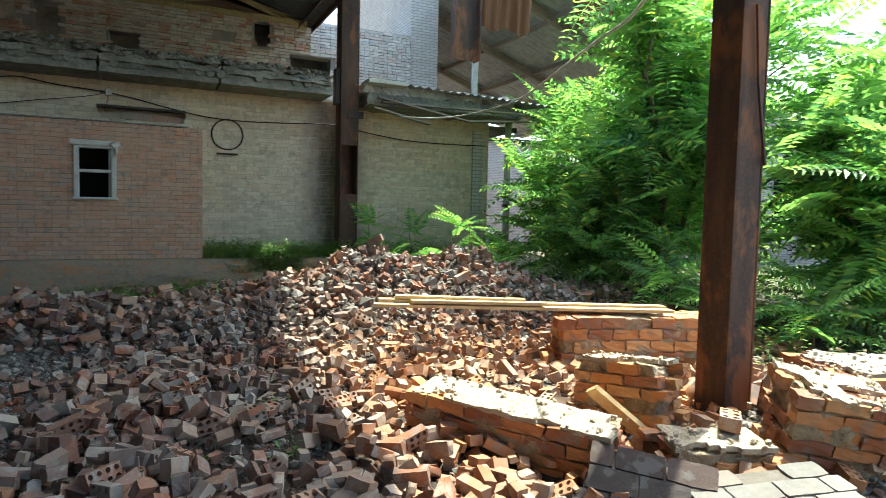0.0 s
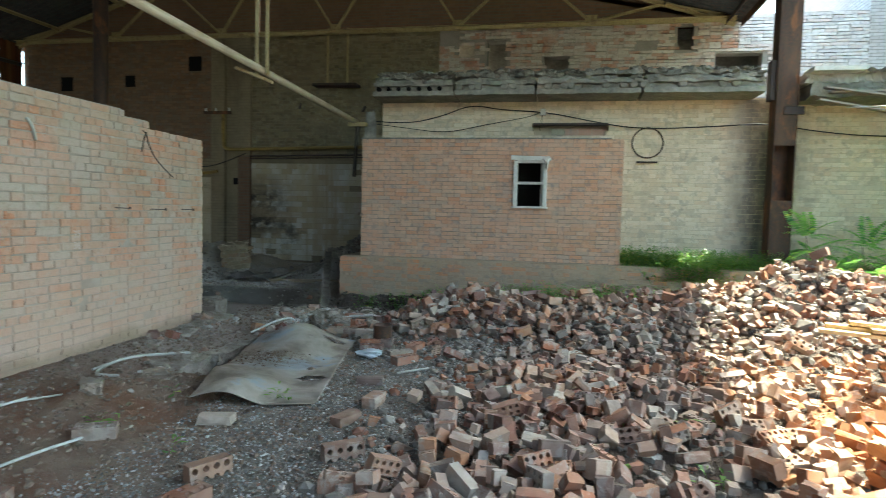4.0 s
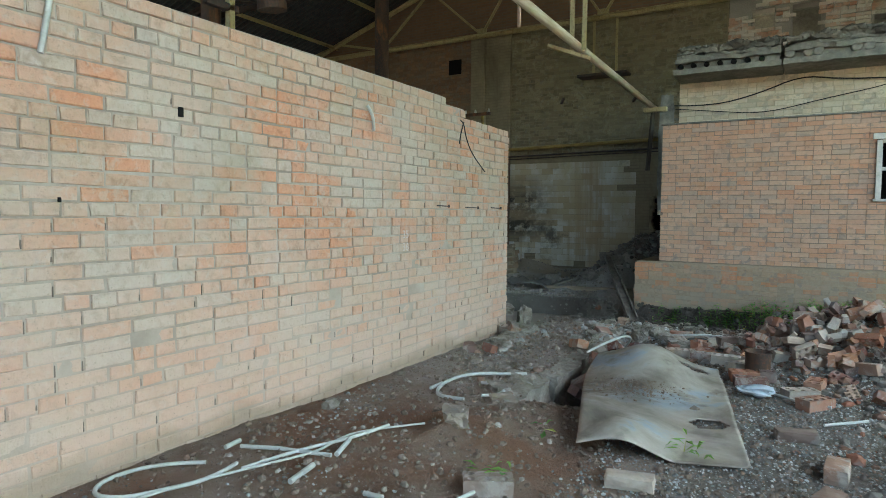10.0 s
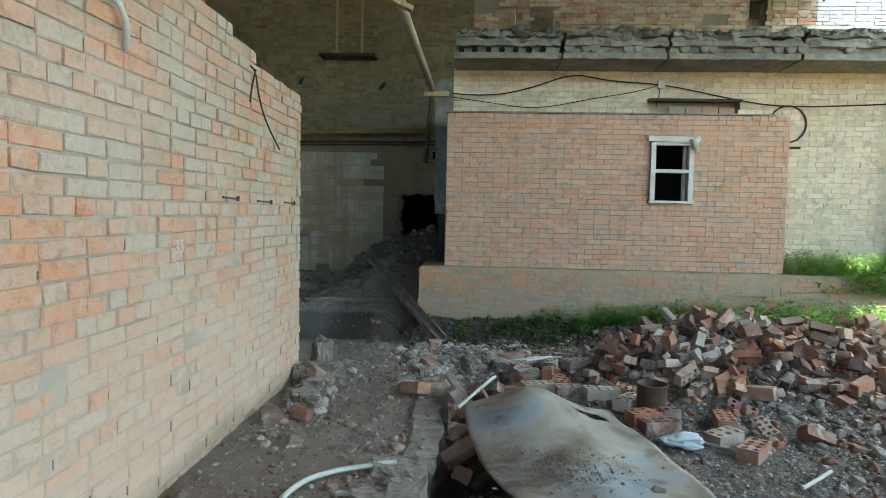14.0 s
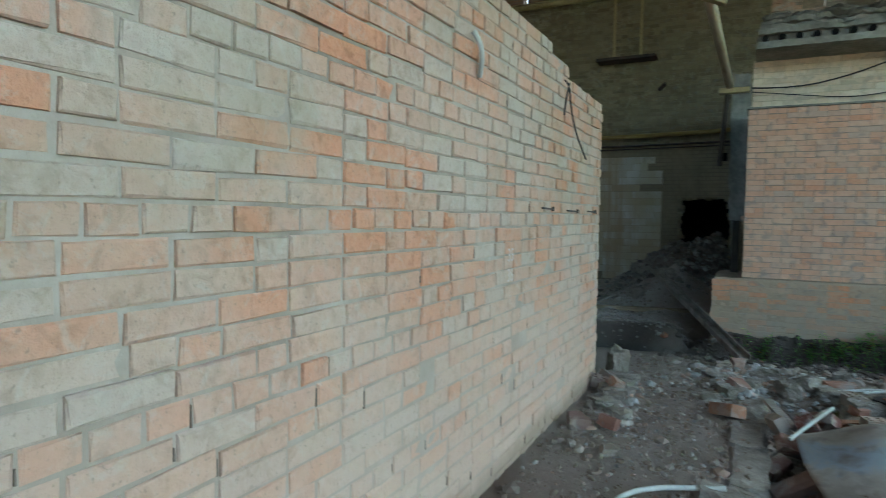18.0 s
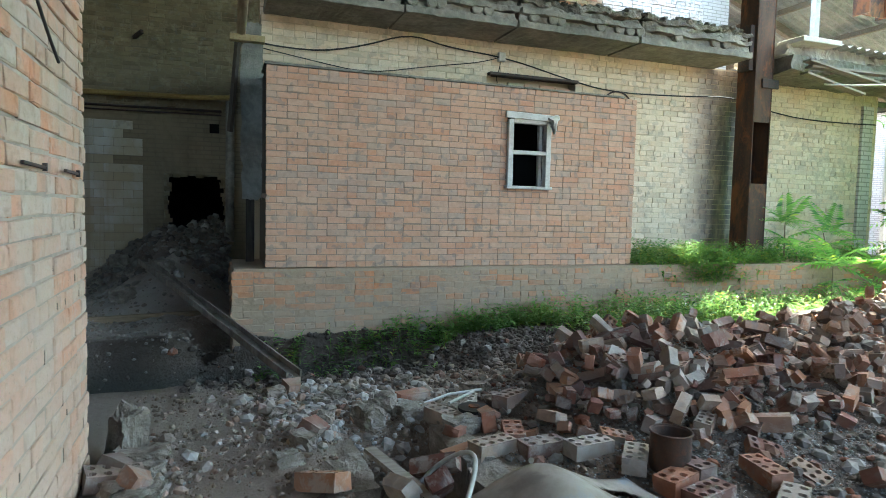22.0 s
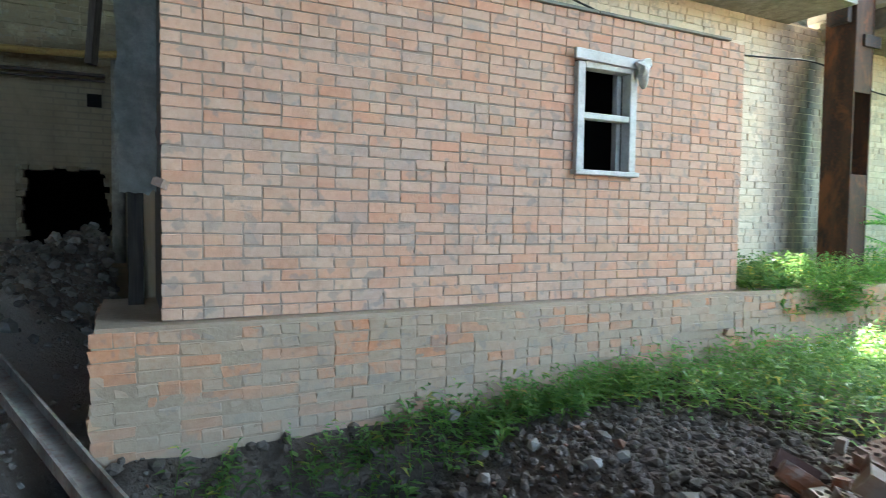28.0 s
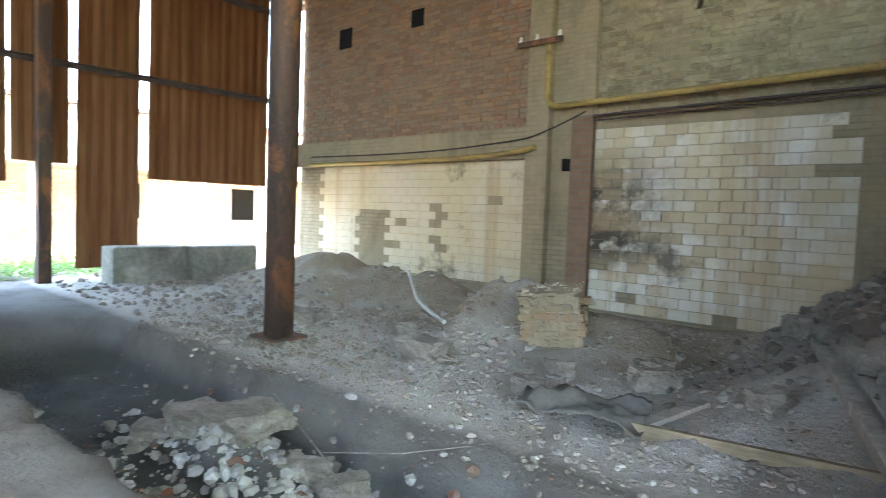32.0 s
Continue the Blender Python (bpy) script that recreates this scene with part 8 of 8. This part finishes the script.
r1 = hashed(79)
for k, (x, y, h) in enumerate(((4.6, 11.8, 0.5), (5.3, 11.6, 0.8), (5.6, 11.2, 0.7), (3.6, 11.9, 0.6), (5.5, 11.0, 0.8), (5.0, 10.6, 0.6), (6.0, 10.4, 0.9), (6.4, 9.6, 0.8), (5.8, 8.9, 0.6), (6.2, 8.0, 0.9), (5.7, 7.4, 0.6), (6.8, 7.2, 1.0), (5.6, 6.6, 0.5), (6.4, 6.2, 0.8), (7.2, 6.0, 0.9), (7.4, 8.0, 1.2), (8.2, 7.0, 1.2), (7.8, 10.4, 1.3), (6.9, 10.9, 1.1), (8.4, 8.8, 1.4), (5.9, 5.6, 0.5), (6.8, 4.8, 0.7), (7.6, 4.2, 0.9), (9.0, 5.9, 1.2), (9.4, 9.6, 1.5), (8.4, 12.6, 1.3), (7.5, 13.4, 1.2), (10.4, 6.6, 1.4), (9.9, 4.3, 1.1))):
    sapling(x, y, h, 200 + k, scale=r1.uniform(0.6, 0.85), count=14)
for k, (x, y, h, n, z) in enumerate(((4.45, 10.95, 1.2, 16, None), (4.2, 12.45, 0.45, 9, 0.69))):
    sapling(x, y, h, 260 + k, z, n, 0.6)
sapling(3.35, 12.5, 0.6, 250, 0.69, 12, 0.55)
sapling(3.5, 12.4, 0.2, 251, 0.69, 8, 0.45)


def weeds(name, seed, count, place, heights, label, stalky=0.3):
    """Small leafy stalks, joined: place(r) gives x, y, z."""
    r = hashed(seed)
    soup = Soup()
    for _ in range(count):
        at = place(r)
        if at is None:
            continue
        x, y, z = at
        h = r.uniform(*heights)
        lean = r.normal(0, 0.2, 2) * h
        n = int(4 + h * 26)
        v = [(x - 0.003, y, z - 0.02), (x + 0.003, y, z - 0.02), (x + lean[0], y + lean[1], z + h)]
        f = [(0, 1, 2)]
        for k in range(n):
            t = (k + 1) / n
            a, ln = r.uniform(0, 6.28), r.uniform(0.05, 0.13) * (1.15 - 0.5 * t)
            px, py, pz = x + lean[0] * t, y + lean[1] * t, z + h * t
            dx, dy = math.cos(a), math.sin(a)
            w = ln * 0.15
            b = len(v)
            up = r.uniform(-0.1, 0.9) * ln
            v += [(px, py, pz), (px + dx * ln * 0.5 - dy * w, py + dy * ln * 0.5 + dx * w, pz + up * 0.6), (px + dx * ln, py + dy * ln, pz + up * 0.5), (px + dx * ln * 0.5 + dy * w, py + dy * ln * 0.5 - dx * w, pz + up * 0.6)]
            f.append((b, b + 1, b + 2, b + 3))
        soup.add(v, f)
    return tagged(finish(name, soup.mesh(name), WEED), label, "weeds", kind="stuff")


def strip(r):
    x = r.uniform(-2.2, 5.4)
    deep = 0.25 + 0.95 * smooth(x, -1.9, -0.3) + 0.35 * smooth(x, 0.0, 2.0)
    if r.random() > 0.14 + 0.86 * smooth(x, -1.5, 0.9):
        return None
    y = 12.02 - deep * r.random() ** 1.25
    return (x, y, ground_z(x, y)) if y > 10.4 else None


weeds("weed_strip", 81, 2200, strip, (0.1, 0.34), "strip of bright green and yellow weeds along the plinth")
weeds("bank_weeds", 89, 300, lambda r: (lambda x, y: (x, y, ground_z(x, y)))(r.uniform(-0.9, 1.6), r.uniform(10.35, 11.9)), (0.08, 0.4), "loose yellow-green weeds on the bank")
weeds("ditch_weeds", 82, 420, lambda r: (lambda x, y: (x, y, ground_z(x, y)))(-0.9 - 3.3 * r.random() ** 1.7, 12.0 - abs(r.normal(0, 0.13))), (0.06, 0.27), "small weeds along the foot of the plinth")
weeds("ledge_weeds", 83, 900, lambda r: (r.uniform(0.45, 2.9), r.uniform(12.08, 13.2), 0.69), (0.08, 0.32), "lush weeds growing on top of the plinth")
weeds("ledge_weeds", 84, 350, lambda r: (r.uniform(3.1, 5.6), r.uniform(12.1, 13.2), 0.69), (0.05, 0.3), "weeds growing on the ruined plinth")
weeds("yard_weeds", 85, 1800, lambda r: (lambda x, y: (x, y, ground_z(x, y)))(r.uniform(4.6, 14), r.uniform(2.5, 12)), (0.1, 0.55), "rank weeds covering the yard")
weeds("floor_weeds", 86, 60, lambda r: (lambda x, y: (x, y, ground_z(x, y)))(r.choice([-3.45, -2.7, 0.4, -0.2, -6.2]) + r.normal(0, 0.12), r.choice([3.75, 5.9, 5.0, 11.2]) + r.normal(0, 0.12)), (0.04, 0.14), "tiny weeds sprouting on the floor")
weeds("hanging_weeds", 87, 160, lambda r: (r.normal(1.55, 0.35), 12.04 - r.random() * 0.03, r.uniform(0.45, 0.7)), (0.05, 0.16), "weeds trailing over the plinth's edge")
weeds("west_weeds", 88, 1600, lambda r: (r.uniform(-20.5, -16.8), r.uniform(9.5, 14), 0.02), (0.15, 0.6), "bright weeds outside the hall's west side")

# ---- beyond the yard ----
def shed():
    t = thing("open_shed", (0, 0, 0), "open shed with a corrugated roof on timber purlins", "shed")
    soup = Soup()
    ys = np.arange(13.9, 25.0, 0.06)
    xs = (7.0, 10.5, 14.5)
    v = [(x, y, 7.6 - 0.36 * (x - 7.0) + 0.03 * math.sin(y * 2 * math.pi / 0.24) + d) for d in (0, 0.02) for x in xs for y in ys]
    n = len(ys)
    soup.add(v, [(o + i * n + j, o + i * n + j + 1, o + (i + 1) * n + j + 1, o + (i + 1) * n + j) for o in (0, 3 * n) for i in range(2) for j in range(n - 1)])
    finish("roof", soup.mesh("roof"), ROOF_PALE, t)
    for x in (7.6, 9.2, 10.8, 12.4, 14.0):
        bm = bmesh.new()
        bar(bm, (x, 13.9, 7.45 - 0.36 * (x - 7.0)), (x, 25.0, 7.45 - 0.36 * (x - 7.0)), 0.1, 0.12)
        part("purlin", bm, PLANK_GREY, t)
    for y in (15.2, 18.6, 22.0):
        bm = bmesh.new()
        bar(bm, (7.0, y, 7.4), (14.5, y, 4.7), 0.14, 0.2)
        part("rafter", bm, PLANK_GREY, t)
        for x in (6.9, 14.2):
            box_part("post", (x - 0.06, x + 0.06, y - 0.06, y + 0.06, 0, 7.3 - 0.36 * (x - 7.0)), PAINT_OLD, t)
    return t


shed()


def house(name, x0, x1, y0, y1, h, label, material, windows=(), roof=0.0):
    t = thing(name, ((x0 + x1) / 2, (y0 + y1) / 2, 0), label, "building", "buildings round the yard")
    dx, dy = (x1 - x0) / 2, (y1 - y0) / 2
    box_part("wall", (-dx, dx, -dy, dy, -0.3, h), material, t, bevel=0.0)
    if roof:
        bm = bmesh.new()
        cube(bm, -dx - 0.3, dx + 0.3, -dy - 0.3, dy + 0.3, h + 0.01, h + 0.16)
        part("roof", bm, ROOF_SHEET, t)
    for x, y, w, z0, z1, face in windows:
        bm = bmesh.new()
        if face == "y":
            cube(bm, x - w, x + w, -dy - 0.02, -dy + 0.1, z0, z1)
        else:
            cube(bm, -dx - 0.02, -dx + 0.1, y - w, y + w, z0, z1)
        part("window", bm, BLACK, t)
    return t


house("grey_tower", 6.16, 6.98, 17.62, 24.0, 11.0, "tall plain grey brick building behind the annex", UPPER_GREY, roof=1)
house("yard_house", 18.0, 30.0, 3.0, 26.0, 5.2, "long grey brick building across the yard", UPPER_GREY, [(0, -4, 0.7, 1.2, 3.0, "x"), (0, 0, 0.7, 1.2, 3.0, "x"), (0, 4, 0.7, 1.2, 3.0, "x"), (0, -8, 0.7, 1.2, 3.0, "x")], 1)
house("back_house", 5.95, 18.0, 27.5, 32.0, 5.0, "low pale brick building behind the shed", UPPER_GREY, roof=1)
house("west_house", -44.0, -34.0, 4.0, 40.0, 5.5, "brick building beyond the hall's west side", UPPER_RED, roof=1)
box = tagged(box_part("wall_stub", (5.9, 6.15, 13.3, 17.4, 0, 3.3), UPPER_GREY, bevel=0.0), "pale brick side wall of the low building", "wall", kind="structure")
